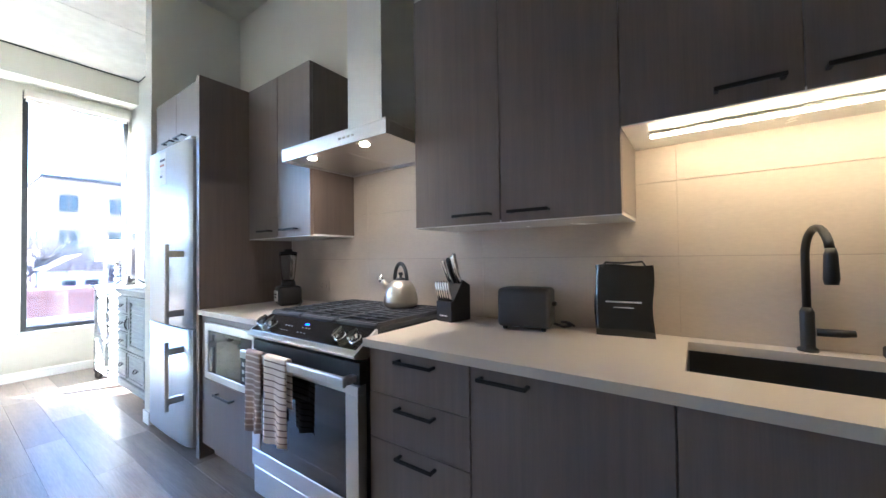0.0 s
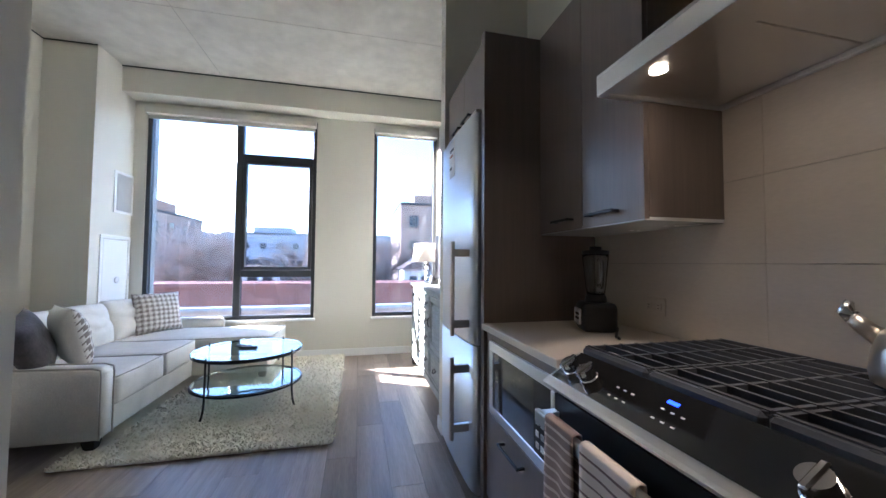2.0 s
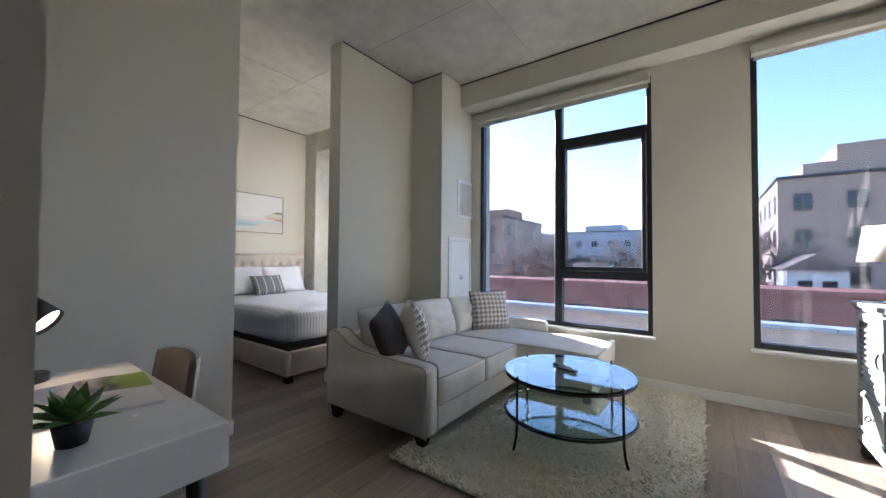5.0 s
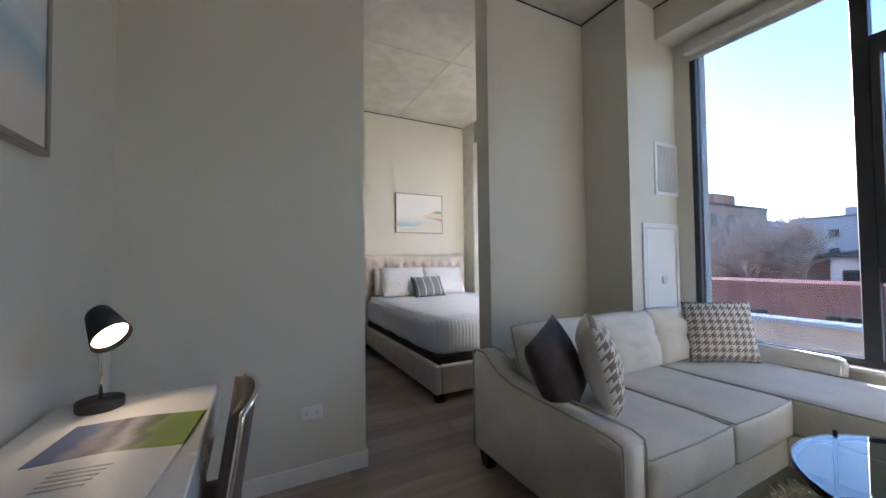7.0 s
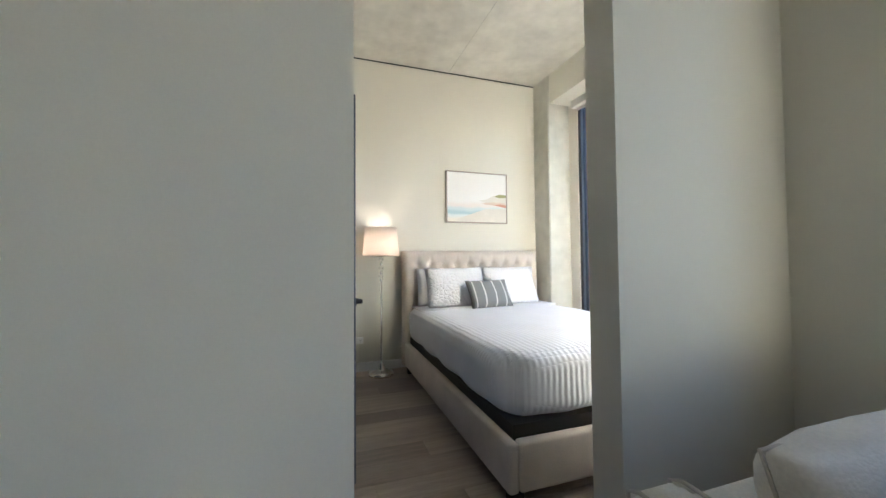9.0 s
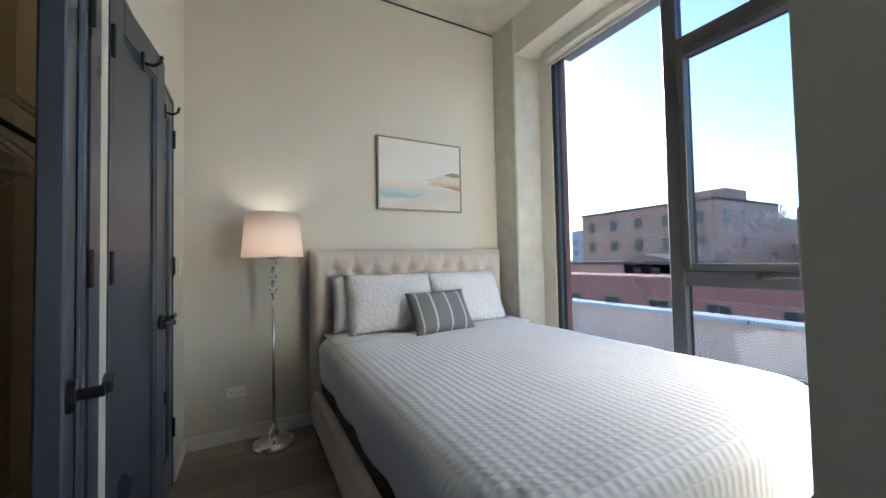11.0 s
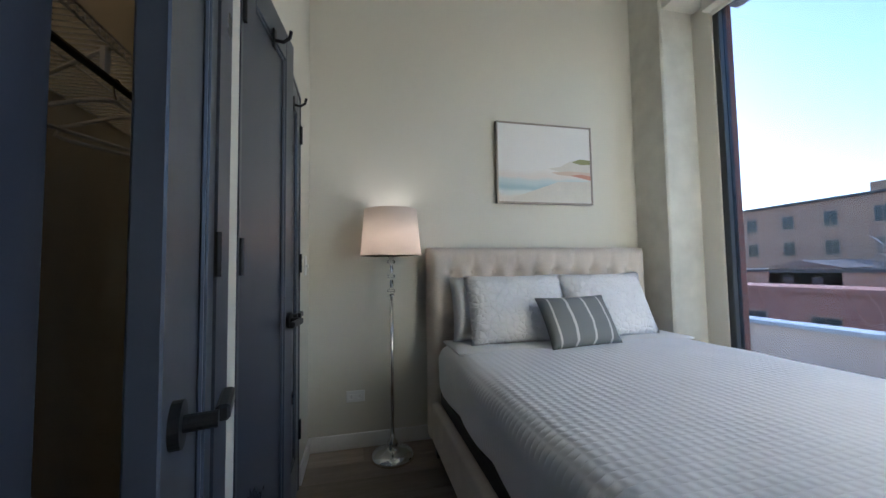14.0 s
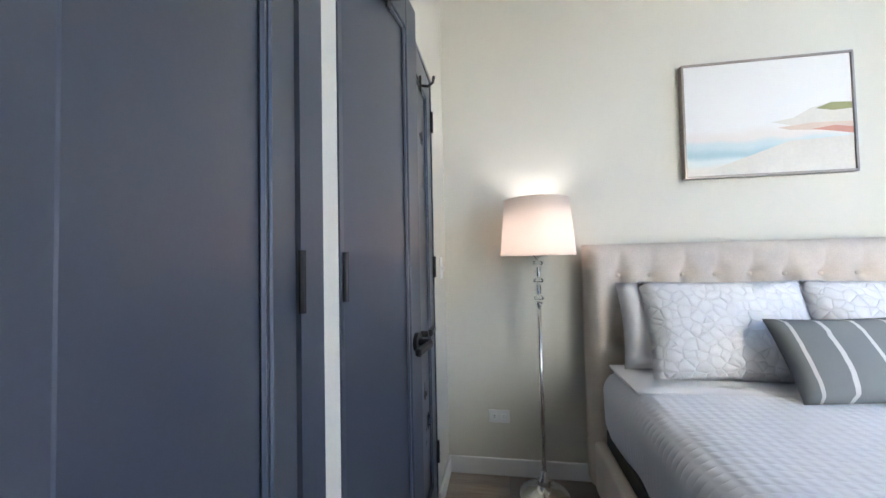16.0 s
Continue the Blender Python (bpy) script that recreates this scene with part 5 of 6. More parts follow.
for x0, x1, lean in ((-1.29, -0.70, 0.0), (-1.89, -1.30, 0.0), (-2.57, -1.90, 0.0)):
    c = sofa.matrix_world.translation
    bm = pillow_mesh((x1 - x0) * 1.03, 0.385, 0.26, n=22, pinch=0.06, seed=x0 * 3.1)
    for v in bm.verts:
        u, h = v.co.x / (x1 - x0), v.co.z / 0.385
        crease = 0.012 * math.exp(-((h - 0.35 - 0.5 * abs(u)) / 0.05) ** 2) + 0.009 * math.exp(-((h - 0.78 + 0.5 * abs(u - 0.2)) / 0.04) ** 2)
        v.co.y += crease if v.co.y < 0 else -crease
        v.co.z -= 0.018 * math.sin(2.6 * u + x0) * h
    tilt_back = Matrix.Translation(((x0 + x1) / 2 - c.x, 1.145 - c.y, 0.44)) @ Matrix.Rotation(radians(16), 4, "X")
    bmesh.ops.transform(bm, matrix=tilt_back, verts=bm.verts)
    cushion = part("back_cushion", bm, M_SOFA, sofa, smooth=True)
    welt = edge_piping((x1 - x0) * 1.03, 0.385, 0.06, 0.004, 22)
    bmesh.ops.transform(welt, matrix=tilt_back, verts=welt.verts)
    part("welt", welt, M_WELT, cushion, smooth=True)
for x, y in ((-0.61, 0.92), (-0.61, 1.77), (SX0 + 0.08, 0.92), (SX0 + 0.08, 2.44), (-1.93, 2.44)):
    o = sofa.matrix_world.translation
    z0 = 0.035 if y > 1.70 else 0.0
    bm = bmesh.new()
    bmesh.ops.create_cone(bm, cap_ends=True, segments=4, radius1=0.038, radius2=0.056, depth=0.105 - z0, matrix=Matrix.Translation((x - o.x, y - o.y, (0.105 + z0) / 2)) @ Matrix.Rotation(radians(45), 4, "Z"))
    part("leg", bm, M_LEG, sofa, "dark tapered wooden leg")

throw_pillow("throw_pillow", (-0.79, 1.40, 0.475), (18, 16, 26), 0.37, 0.41, 0.18, M_GREYFAB, "dark charcoal velvet throw pillow leaning on the sofa arm", "pillows on the sofa", seed=1.0)
throw_pillow("throw_pillow", (-0.97, 1.47, 0.475), (14, 0, 44), 0.43, 0.43, 0.19, (M_HOUND, M_SOFA), "taupe and cream houndstooth throw pillow leaning beside a dark one", "pillows on the sofa", seed=2.0)
throw_pillow("throw_pillow", (-2.28, 1.36, 0.462), (14, 0, -34), 0.46, 0.42, 0.15, M_HOUND, "taupe and cream houndstooth throw pillow on the chaise", "pillows on the sofa", seed=3.0)

# rug: a base with thousands of wool tufts
rug = thing("shag_rug", (-1.58, 2.445, 0.0), "cream shag wool rug under the coffee table", "rug")
RX, RY = 1.165, 0.765
part("backing", soft_box(bmesh.new(), -RX, RX, -RY, RY, 0.0, 0.022, 0.01, cuts=3), M_RUG, rug)
rng = np.random.RandomState(5)
tv, tf = [], []
for k in range(16000):
    x, y = rng.uniform(-RX - 0.012, RX + 0.012), rng.uniform(-RY - 0.012, RY + 0.012)
    if x < -0.32 and y < 0.05 or y < -0.62 and x < 0.95:
        continue
    a, l, w = rng.uniform(0, 6.283), rng.uniform(0.018, 0.036), rng.uniform(0.008, 0.014)
    dx, dy, bend = math.cos(a), math.sin(a), rng.uniform(0.4, 1.2)
    b = len(tv)
    z = 0.016
    tv += [(x - dy * w, y + dx * w, z), (x + dy * w, y - dx * w, z), (x + dx * w * 1.6, y + dy * w * 1.6, z),
           (x + dx * l * bend + dy * w * .35, y + dy * l * bend - dx * w * .35, z + l * .75), (x + dx * l * bend - dy * w * .35, y + dy * l * bend + dx * w * .35, z + l * .7)]
    tf += [(b, b + 1, b + 3, b + 4), (b + 1, b + 2, b + 3), (b + 2, b, b + 4, b + 3)]
me = bpy.data.meshes.new("wool_pile")
me.from_pydata(tv, [], tf)
me.materials.append(M_RUG)
tufts = new("wool_pile", me)
tufts.parent = rug
tagged(tufts, kind="stuff")

# coffee table
ct = thing("coffee_table", (-1.305, 2.475, 0.032), "round two-tier glass coffee table on a thin dark metal frame", "coffee table")
R = 0.425


def glass_disc(profile):
    bm = lathe(bmesh.new(), profile, 64)
    bmesh.ops.remove_doubles(bm, verts=bm.verts, dist=1e-6)
    bmesh.ops.recalc_face_normals(bm, faces=bm.faces)
    return bm


part("glass_top", glass_disc([(0.0, 0.424), (R - 0.004, 0.424), (R, 0.428), (R, 0.432), (R - 0.004, 0.436), (0.0, 0.436)]), M_TABLEGLASS, ct, "clear glass top")
part("glass_shelf", glass_disc([(0.0, 0.172), (R - 0.008, 0.172), (R - 0.008, 0.18), (0.0, 0.18)]), M_TABLEGLASS, ct, "clear glass lower shelf")
ring = lambda rr, z, r: tube(bmesh.new(), [(rr * math.cos(2 * math.pi * k / 64), rr * math.sin(2 * math.pi * k / 64), z) for k in range(65)], r, 8)
part("top_ring", ring(R - 0.012, 0.414, 0.009), M_BLACKMETAL, ct, smooth=True)
part("shelf_ring", ring(R - 0.006, 0.162, 0.009), M_BLACKMETAL, ct, smooth=True)
for k in range(4):
    a = radians(62 + 90 * k)
    u = Vector((math.cos(a), math.sin(a), 0))
    part("leg", tube(bmesh.new(), [u * (R + 0.0) + Vector((0, 0, 0.45)), u * (R + 0.005) + Vector((0, 0, 0.12)), u * (R + 0.014) + Vector((0, 0, 0.05)), u * (R + 0.032) + Vector((0, 0, 0.0))], 0.008, 8), M_BLACKMETAL, ct, smooth=True)


def remote(at, turn):
    r = thing("remote_control", at, "black remote control lying on the glass table", "remote", "remotes on the table", turn)
    part("case", boxes((-0.075, 0.075, -0.02, 0.02, 0, 0.016), bevel=0.006, seg=2), M_BLACK, r)
    for k in range(10):
        part("button", boxes((-0.055 + 0.022 * (k // 2), -0.043 + 0.022 * (k // 2), -0.012 + 0.014 * (k % 2), -0.002 + 0.014 * (k % 2), 0.0158, 0.018), bevel=0.001), M_GREYWALL, r)


remote((-1.35, 2.42, 0.469), 60)
remote((-1.29, 2.47, 0.469), 75)

# dresser
dr = thing("dresser", (-1.44, 4.22, 0), "grey-washed wooden dresser with drawers and louvred doors", "dresser")
DX0, DX1, DF, DB = -2.25, -0.63, 4.02, 4.44
part("carcass", lb(dr, (DX0 + 0.02, DX1 - 0.02, DF + 0.012, DB, 0.12, 0.92)), M_DRESSER, dr)
part("top", lb(dr, (DX0 - 0.02, DX1 + 0.02, DF - 0.025, DB, 0.945, 0.972), bevel=0.006, seg=2), M_DRESSER, dr)
part("cornice", lb(dr, (DX0, DX1, DF - 0.008, DB, 0.92, 0.945), bevel=0.01, seg=2), M_DRESSER, dr)
part("plinth", lb(dr, (DX0 + 0.005, DX1 - 0.005, DF - 0.008, DB, 0.10, 0.17), bevel=0.01, seg=2), M_DRESSER, dr)
for x in (DX0 + 0.04, DX1 - 0.04):
    for y in (DF + 0.03, DB - 0.04):
        p = lp(dr, (x, y, 0))[0]
        part("foot", lathe(bmesh.new(), [(0.026, 0), (0.034, 0.03), (0.03, 0.06), (0.042, 0.085), (0.04, 0.1)], 16, p), M_LEG, dr, "dark turned foot", True)


def ring_pull(parent, x, z, vert=False):
    o = dr.matrix_world.translation
    y = DF - 0.012
    pts = [(x - o.x + (0.035 * math.cos(v) if not vert else 0.0), y - o.y - 0.014 * math.sin(v) - (0.006 if vert else 0), z - (0.02 * math.sin(v) if not vert else 0) + (0.04 * math.cos(v) if vert else 0)) for v in [math.pi * k / 10 for k in range(11)]]
    bm = tube(bmesh.new(), pts, 0.0045, 6)
    box(bm, x - o.x - 0.045, x - o.x + 0.045, y - o.y + 0.004, y - o.y + 0.012, z - 0.006, z + 0.006) if not vert else box(bm, x - o.x - 0.006, x - o.x + 0.006, y - o.y + 0.004, y - o.y + 0.012, z - 0.05, z + 0.05)
    part("pull", bm, M_BLACKMETAL, parent, "dark iron pull")


def drawer(x0, x1, z0, z1, pulls):
    d = part("drawer_front", lb(dr, (x0, x1, DF - 0.004, DF + 0.02, z0, z1), bevel=0.004), M_DRESSER, dr)
    b = 0.022
    part("moulding", lb(dr, (x0 + 0.012, x1 - 0.012, DF - 0.012, DF - 0.003, z0 + 0.012, z0 + 0.012 + b), (x0 + 0.012, x1 - 0.012, DF - 0.012, DF - 0.003, z1 - 0.012 - b, z1 - 0.012), (x0 + 0.012, x0 + 0.012 + b, DF - 0.012, DF - 0.003, z0 + 0.012 + b, z1 - 0.012 - b), (x1 - 0.012 - b, x1 - 0.012, DF - 0.012, DF - 0.003, z0 + 0.012 + b, z1 - 0.012 - b), bevel=0.003), M_DRESSER, d)
    for x in pulls:
        ring_pull(d, x, (z0 + z1) / 2)


def louvre_door(x0, x1, z0, z1, px):
    d = part("door", lb(dr, (x0, x0 + 0.05, DF - 0.006, DF + 0.018, z0, z1), (x1 - 0.05, x1, DF - 0.006, DF + 0.018, z0, z1), (x0 + 0.05, x1 - 0.05, DF - 0.006, DF + 0.018, z0, z0 + 0.05), (x0 + 0.05, x1 - 0.05, DF - 0.006, DF + 0.018, z1 - 0.05, z1), bevel=0.003), M_DRESSER, dr)
    n = int((z1 - z0 - 0.1) / 0.034)
    for k in range(n):
        zz = z0 + 0.06 + k * 0.034
        bm = bmesh.new()
        p = lp(dr, ((x0 + x1) / 2, DF + 0.008, zz + 0.012))[0]
        bmesh.ops.create_cube(bm, size=1, matrix=Matrix.Translation(p) @ Matrix.Rotation(radians(-35), 4, "X") @ Matrix.Diagonal((x1 - x0 - 0.1, 0.006, 0.036, 1)))
        part("slat", bm, M_DRESSER, d)
    ring_pull(d, px, (z0 + z1) / 2, True)


c1, c2 = -1.76, -1.12
louvre_door(DX0 + 0.03, c1 - 0.01, 0.44, 0.91, c1 - 0.035)
louvre_door(c2 + 0.01, DX1 - 0.03, 0.44, 0.91, c2 + 0.035)
drawer(DX0 + 0.03, c1 - 0.01, 0.18, 0.43, ((DX0 + c1) / 2,))
drawer(c2 + 0.01, DX1 - 0.03, 0.18, 0.43, ((DX1 + c2) / 2,))
for k in range(3):
    drawer(c1, c2, 0.44 + 0.158 * k, 0.44 + 0.158 * k + 0.15, (c1 + 0.16, c2 - 0.16))
drawer(c1, c2, 0.18, 0.43, (c1 + 0.16, c2 - 0.16))

tvs = thing("television", (-1.33, 4.2, 0.972), "flat black television on two thin feet", "television")
part("panel", boxes((-0.40, 0.40, -0.012, 0.022, 0.07, 0.53), bevel=0.004), M_BLACK, tvs)
part("screen", boxes((-0.39, 0.39, -0.0145, -0.011, 0.085, 0.52)), M_SCREEN, tvs, "dark matt screen")
for s in (-1, 1):
    part("foot", tube(bmesh.new(), [(s * 0.28, -0.09, 0.006), (s * 0.26, 0, 0.075), (s * 0.28, 0.09, 0.006)], 0.006, 8), M_BLACKMETAL, tvs)
spk = thing("speaker", (-1.80, 4.2, 0.972), "small round black speaker beside the television", "speaker")
part("case", lathe(bmesh.new(), [(0.04, 0), (0.05, 0.02), (0.05, 0.08), (0.042, 0.10), (0.0, 0.102)], 24), M_BLACK, spk, smooth=True)


def table_lamp():
    t = thing("table_lamp", (-2.10, 4.17, 0.972), "table lamp with a beige drum shade and stacked crystal stem", "lamp")
    part("foot", lathe(bmesh.new(), [(0.07, 0), (0.07, 0.012), (0.03, 0.02), (0.012, 0.03)], 28), M_CHROME, t, smooth=True)
    for k in range(4):
        z = 0.03 + 0.06 * k
        part("crystal", lathe(bmesh.new(), [(0.012, z), (0.032, z + 0.02), (0.032, z + 0.036), (0.012, z + 0.055)], 10), M_CRYSTAL, t, "faceted clear crystal")
    part("stem", cyl(bmesh.new(), (0, 0, 0.02), (0, 0, 0.34), 0.006, n=10), M_CHROME, t)
    part("shade", lathe(bmesh.new(), [(0.175, 0.25), (0.15, 0.465), (0.147, 0.465), (0.172, 0.25)], 40), M_SHADE, t, "beige fabric drum shade", True)
    part("finial", lathe(bmesh.new(), [(0.012, 0.462), (0.014, 0.475), (0.0, 0.485)], 12), M_CHROME, t)
    return t


table_lamp()

# service column: grille and access panel
vg = thing("vent_grille", (-2.60, 0.80, 1.73), "white-framed wall vent grille", "vent")
part("frame", boxes((-0.165, 0.165, 0, 0.012, 0, 0.03), (-0.165, 0.165, 0, 0.012, 0.43, 0.46), (-0.165, -0.135, 0, 0.012, 0.03, 0.43), (0.135, 0.165, 0, 0.012, 0.03, 0.43), bevel=0.002), M_WHITE, vg)
part("backing", boxes((-0.135, 0.135, 0.0, 0.003, 0.03, 0.43)), M_GROUT, vg)
for k in range(14):
    x = -0.128 + 0.0195 * k
    part("slat", boxes((x, x + 0.007, 0.003, 0.010, 0.03, 0.43)), M_WHITE, vg)
ap = thing("access_panel", (-2.50, 0.80, 0.40), "white hinged access panel with a round latch", "panel")
part("frame", boxes((-0.25, 0.25, 0, 0.012, 0, 0.04), (-0.25, 0.25, 0, 0.012, 1.04, 1.08), (-0.25, -0.21, 0, 0.012, 0.04, 1.04), (0.21, 0.25, 0, 0.012, 0.04, 1.04), bevel=0.003), M_WHITE, ap)
pd = part("door", boxes((-0.203, 0.203, 0, 0.009, 0.047, 1.033), bevel=0.003), M_WHITE, ap)
part("latch", lathe(bmesh.new(), [(0.034, 0), (0.034, 0.012), (0.02, 0.018), (0, 0.019)], 20), M_STEEL, pd, "round satin steel latch").matrix_local = Matrix.Translation((-0.02, 0.009, 0.60)) @ Matrix.Rotation(radians(-90), 4, "X")

# ---- desk corner ----
dk = thing("desk", (0.935, 1.62, 0), "white lacquered writing desk with dark splayed legs", "desk")
part("top", lb(dk, (0.712, 1.148, 1.115, 2.125, 0.615, 0.75), bevel=0.004), M_LACQUER, dk)
for x in (0.77, 1.10):
    for y in (1.2, 2.04):
        p = lp(dk, (x, y, 0.62), (x + (0.02 if x > 0.9 else -0.02), y + (0.05 if y > 1.6 else -0.05), 0))
        part("leg", cyl(bmesh.new(), p[1], p[0], 0.014, 0.024, 16), M_LEG, dk, "dark tapered wooden leg", True)

dl = thing("desk_lamp", (1.02, 1.195, 0.75), "black desk lamp switched on, with a steel gooseneck", "lamp")
dl.scale = (0.82, 0.82, 0.99)
part("base", lathe(bmesh.new(), [(0.07, 0), (0.072, 0.004), (0.072, 0.026), (0.068, 0.03), (0.0, 0.03)], 36), M_BLACK, dl, smooth=True)
part("gooseneck", tube(bmesh.new(), [(0.0, 0.0, 0.028), (-0.003, 0.004, 0.10), (0.0, 0.01, 0.16), (0.012, 0.012, 0.20), (0.02, 0.01, 0.225)], 0.0065, 12), M_KNOB, dl, "brushed steel gooseneck", True)
axis = Vector((-0.5, 0.5, -0.62)).normalized()
tilt = Vector((0, 0, -1)).rotation_difference(axis).to_matrix().to_4x4()
head = Matrix.Translation((0.012, 0.008, 0.30)) @ tilt
hbm = lathe(bmesh.new(), [(0.0, 0.0), (0.034, -0.002), (0.04, -0.012), (0.064, -0.115), (0.061, -0.115), (0.037, -0.014), (0.0, -0.01)], 32)
bmesh.ops.transform(hbm, matrix=head, verts=hbm.verts)
part("shade", hbm, M_BLACK, dl, "black cone shade", True)
bbm = lathe(bmesh.new(), [(0.0, -0.098), (0.056, -0.098), (0.056, -0.1), (0.0, -0.1)], 28)
bmesh.ops.transform(bbm, matrix=head, verts=bbm.verts)
part("bulb", bbm, M_DESKBULB, dl, "glowing warm bulb")

mg = thing("open_magazine", (0.90, 1.585, 0.75), "open magazine with a photo spread on the desk", "magazine", turn=-7)


def page(x0, x1, y0, y1, m, lift):
    bm = bmesh.new()
    n = 10
    g = [[bm.verts.new((x0 + (x1 - x0) * i / n, y0 + (y1 - y0) * j, 0.006 + lift * (1 - math.cos(math.pi * 2 * (i / n))) * 0.5)) for j in (0, 1)] for i in range(n + 1)]
    b = [[bm.verts.new((v.co.x, v.co.y, 0.0)) for v in r] for r in g]
    for i in range(n):
        bm.faces.new((g[i][0], g[i + 1][0], g[i + 1][1], g[i][1]))
        bm.faces.new((b[i][0], g[i][0], g[i + 1][0], b[i + 1][0])[::-1])
        bm.faces.new((b[i][1], g[i][1], g[i + 1][1], b[i + 1][1]))
    bm.faces.new((b[0][0], b[0][1], g[0][1], g[0][0]))
    bm.faces.new((b[n][0], b[n][1], g[n][1], g[n][0])[::-1])
    return bm


part("photo_page", page(-0.15, 0.15, -0.215, -0.002, M_PHOTO, 0.006), M_PHOTO, mg, "glossy photo page")
part("text_page", page(-0.15, 0.15, 0.002, 0.215, M_PAPER, 0.008), M_PAPER, mg, "white text page")
for k in range(5):
    part("print", boxes((-0.04 + 0.004 * k, 0.06, 0.06 + 0.018 * k, 0.066 + 0.018 * k, 0.0135, 0.0142)), M_GREYWALL, mg)
pl = thing("potted_plant", (1.01, 1.95, 0.75), "small leafy green plant in a dark pot on the desk", "plant")
part("pot", lathe(bmesh.new(), [(0.03, 0), (0.042, 0.06), (0.038, 0.06), (0.034, 0.05), (0, 0.05)], 20), M_BLACK, pl, smooth=True)
for k in range(22):
    a, e = k * 2.4, 0.25 + 0.045 * k
    d = Vector((math.cos(a) * math.cos(e), math.sin(a) * math.cos(e), math.sin(e)))
    s = d.cross(Vector((0, 0, 1))).normalized() * 0.021
    bm = bmesh.new()
    o = Vector((0, 0, 0.05))
    v = [bm.verts.new(p) for p in (o, o + d * 0.06 + s, o + d * 0.115 - Vector((0, 0, 0.012)), o + d * 0.06 - s, o + d * 0.06 + Vector((0, 0, 0.009)))]
    for q in ((0, 1, 4), (1, 2, 4), (2, 3, 4), (3, 0, 4), (0, 3, 2, 1)):
        bm.faces.new([v[i] for i in q])
    part("leaf", bm, M_LEAF, pl)

ch = thing("desk_chair", (0.84, 1.47, 0), "taupe upholstered desk chair with a chrome edge", "chair", turn=-90)
seat = soft_box(bmesh.new(), -0.21, 0.21, -0.20, 0.2, 0.43, 0.49, 0.03, puff=0.012, cuts=6)
part("seat", seat, M_CHAIR, ch, smooth=True)
bb = bmesh.new()
n = 10
gf, gb2 = [], []
for j in range(n + 1):
    v = j / n
    rf, rb = [], []
    for i in range(n + 1):
        u = 2 * i / n - 1
        w = 0.205 - 0.025 * v
        yy = -0.19 - 0.05 * v - 0.035 * (u * u) * -1
        z = 0.47 + 0.36 * v - 0.015 * u * u * v
        rf.append(bb.verts.new((u * w, yy + 0.018, z)))
        rb.append(bb.verts.new((u * w, yy - 0.012, z)))
    gf.append(rf)
    gb2.append(rb)
for j in range(n):
    for i in range(n):
        bb.faces.new((gf[j][i], gf[j + 1][i], gf[j + 1][i + 1], gf[j][i + 1]))
        bb.faces.new((gb2[j][i], gb2[j][i + 1], gb2[j + 1][i + 1], gb2[j + 1][i]))
for j in range(n):
    bb.faces.new((gf[j][0], gb2[j][0], gb2[j + 1][0], gf[j + 1][0]))
    bb.faces.new((gf[j][n], gf[j + 1][n], gb2[j + 1][n], gb2[j][n]))
for i in range(n):
    bb.faces.new((gf[n][i], gb2[n][i], gb2[n][i + 1], gf[n][i + 1]))
    bb.faces.new((gf[0][i], gf[0][i + 1], gb2[0][i + 1], gb2[0][i]))
rim = [v.co.copy() for v in [gb2[j][0] for j in range(n + 1)] + [gb2[n][i] for i in range(1, n + 1)] + [gb2[j][n] for j in range(n - 1, -1, -1)]]
part("backrest", bb, M_CHAIR, ch, smooth=True)
part("chrome_edge", tube(bmesh.new(), rim, 0.008, 8), M_CHROME, ch, "polished chrome edge", True)
for x in (-0.18, 0.18):
    for y in (-0.18, 0.17):
        part("leg", cyl(bmesh.new(), (x * 1.12, y * 1.12, 0), (x, y, 0.44), 0.011, 0.013, 12), M_CHROME, ch, smooth=True)

pc = thing("framed_picture", (X_DESK - 0.001, 1.69, 1.51), "large framed beach painting above the desk", "picture", turn=-90)
part("frame", boxes((-0.46, 0.46, -0.03, 0, 0, 0.02), (-0.46, 0.46, -0.03, 0, 0.62, 0.64), (-0.46, -0.44, -0.03, 0, 0.02, 0.62), (0.44, 0.46, -0.03, 0, 0.02, 0.62), bevel=0.002), M_PICFRAME, pc)
part("canvas", boxes((-0.44, 0.44, -0.024, -0.004, 0.02, 0.62)), M_CANVAS2, pc, "abstract dune and sea painting")
wall_plate("wall_outlet", (0.32, Y_NICHE, 0.37), 180, "white wall outlet beside the desk")
wall_plate("light_switch", (1.28, Y_SWITCH, 1.18), 180, "cream light switch plate by the kitchen", "switch")

# ---- bedroom ----
bed = thing("bed", (-1.562, -1.2, 0), "upholstered beige queen bed with a button-tufted headboard", "bed")
BX0, BX1 = -2.39, -0.734
bo = bed.matrix_world.translation


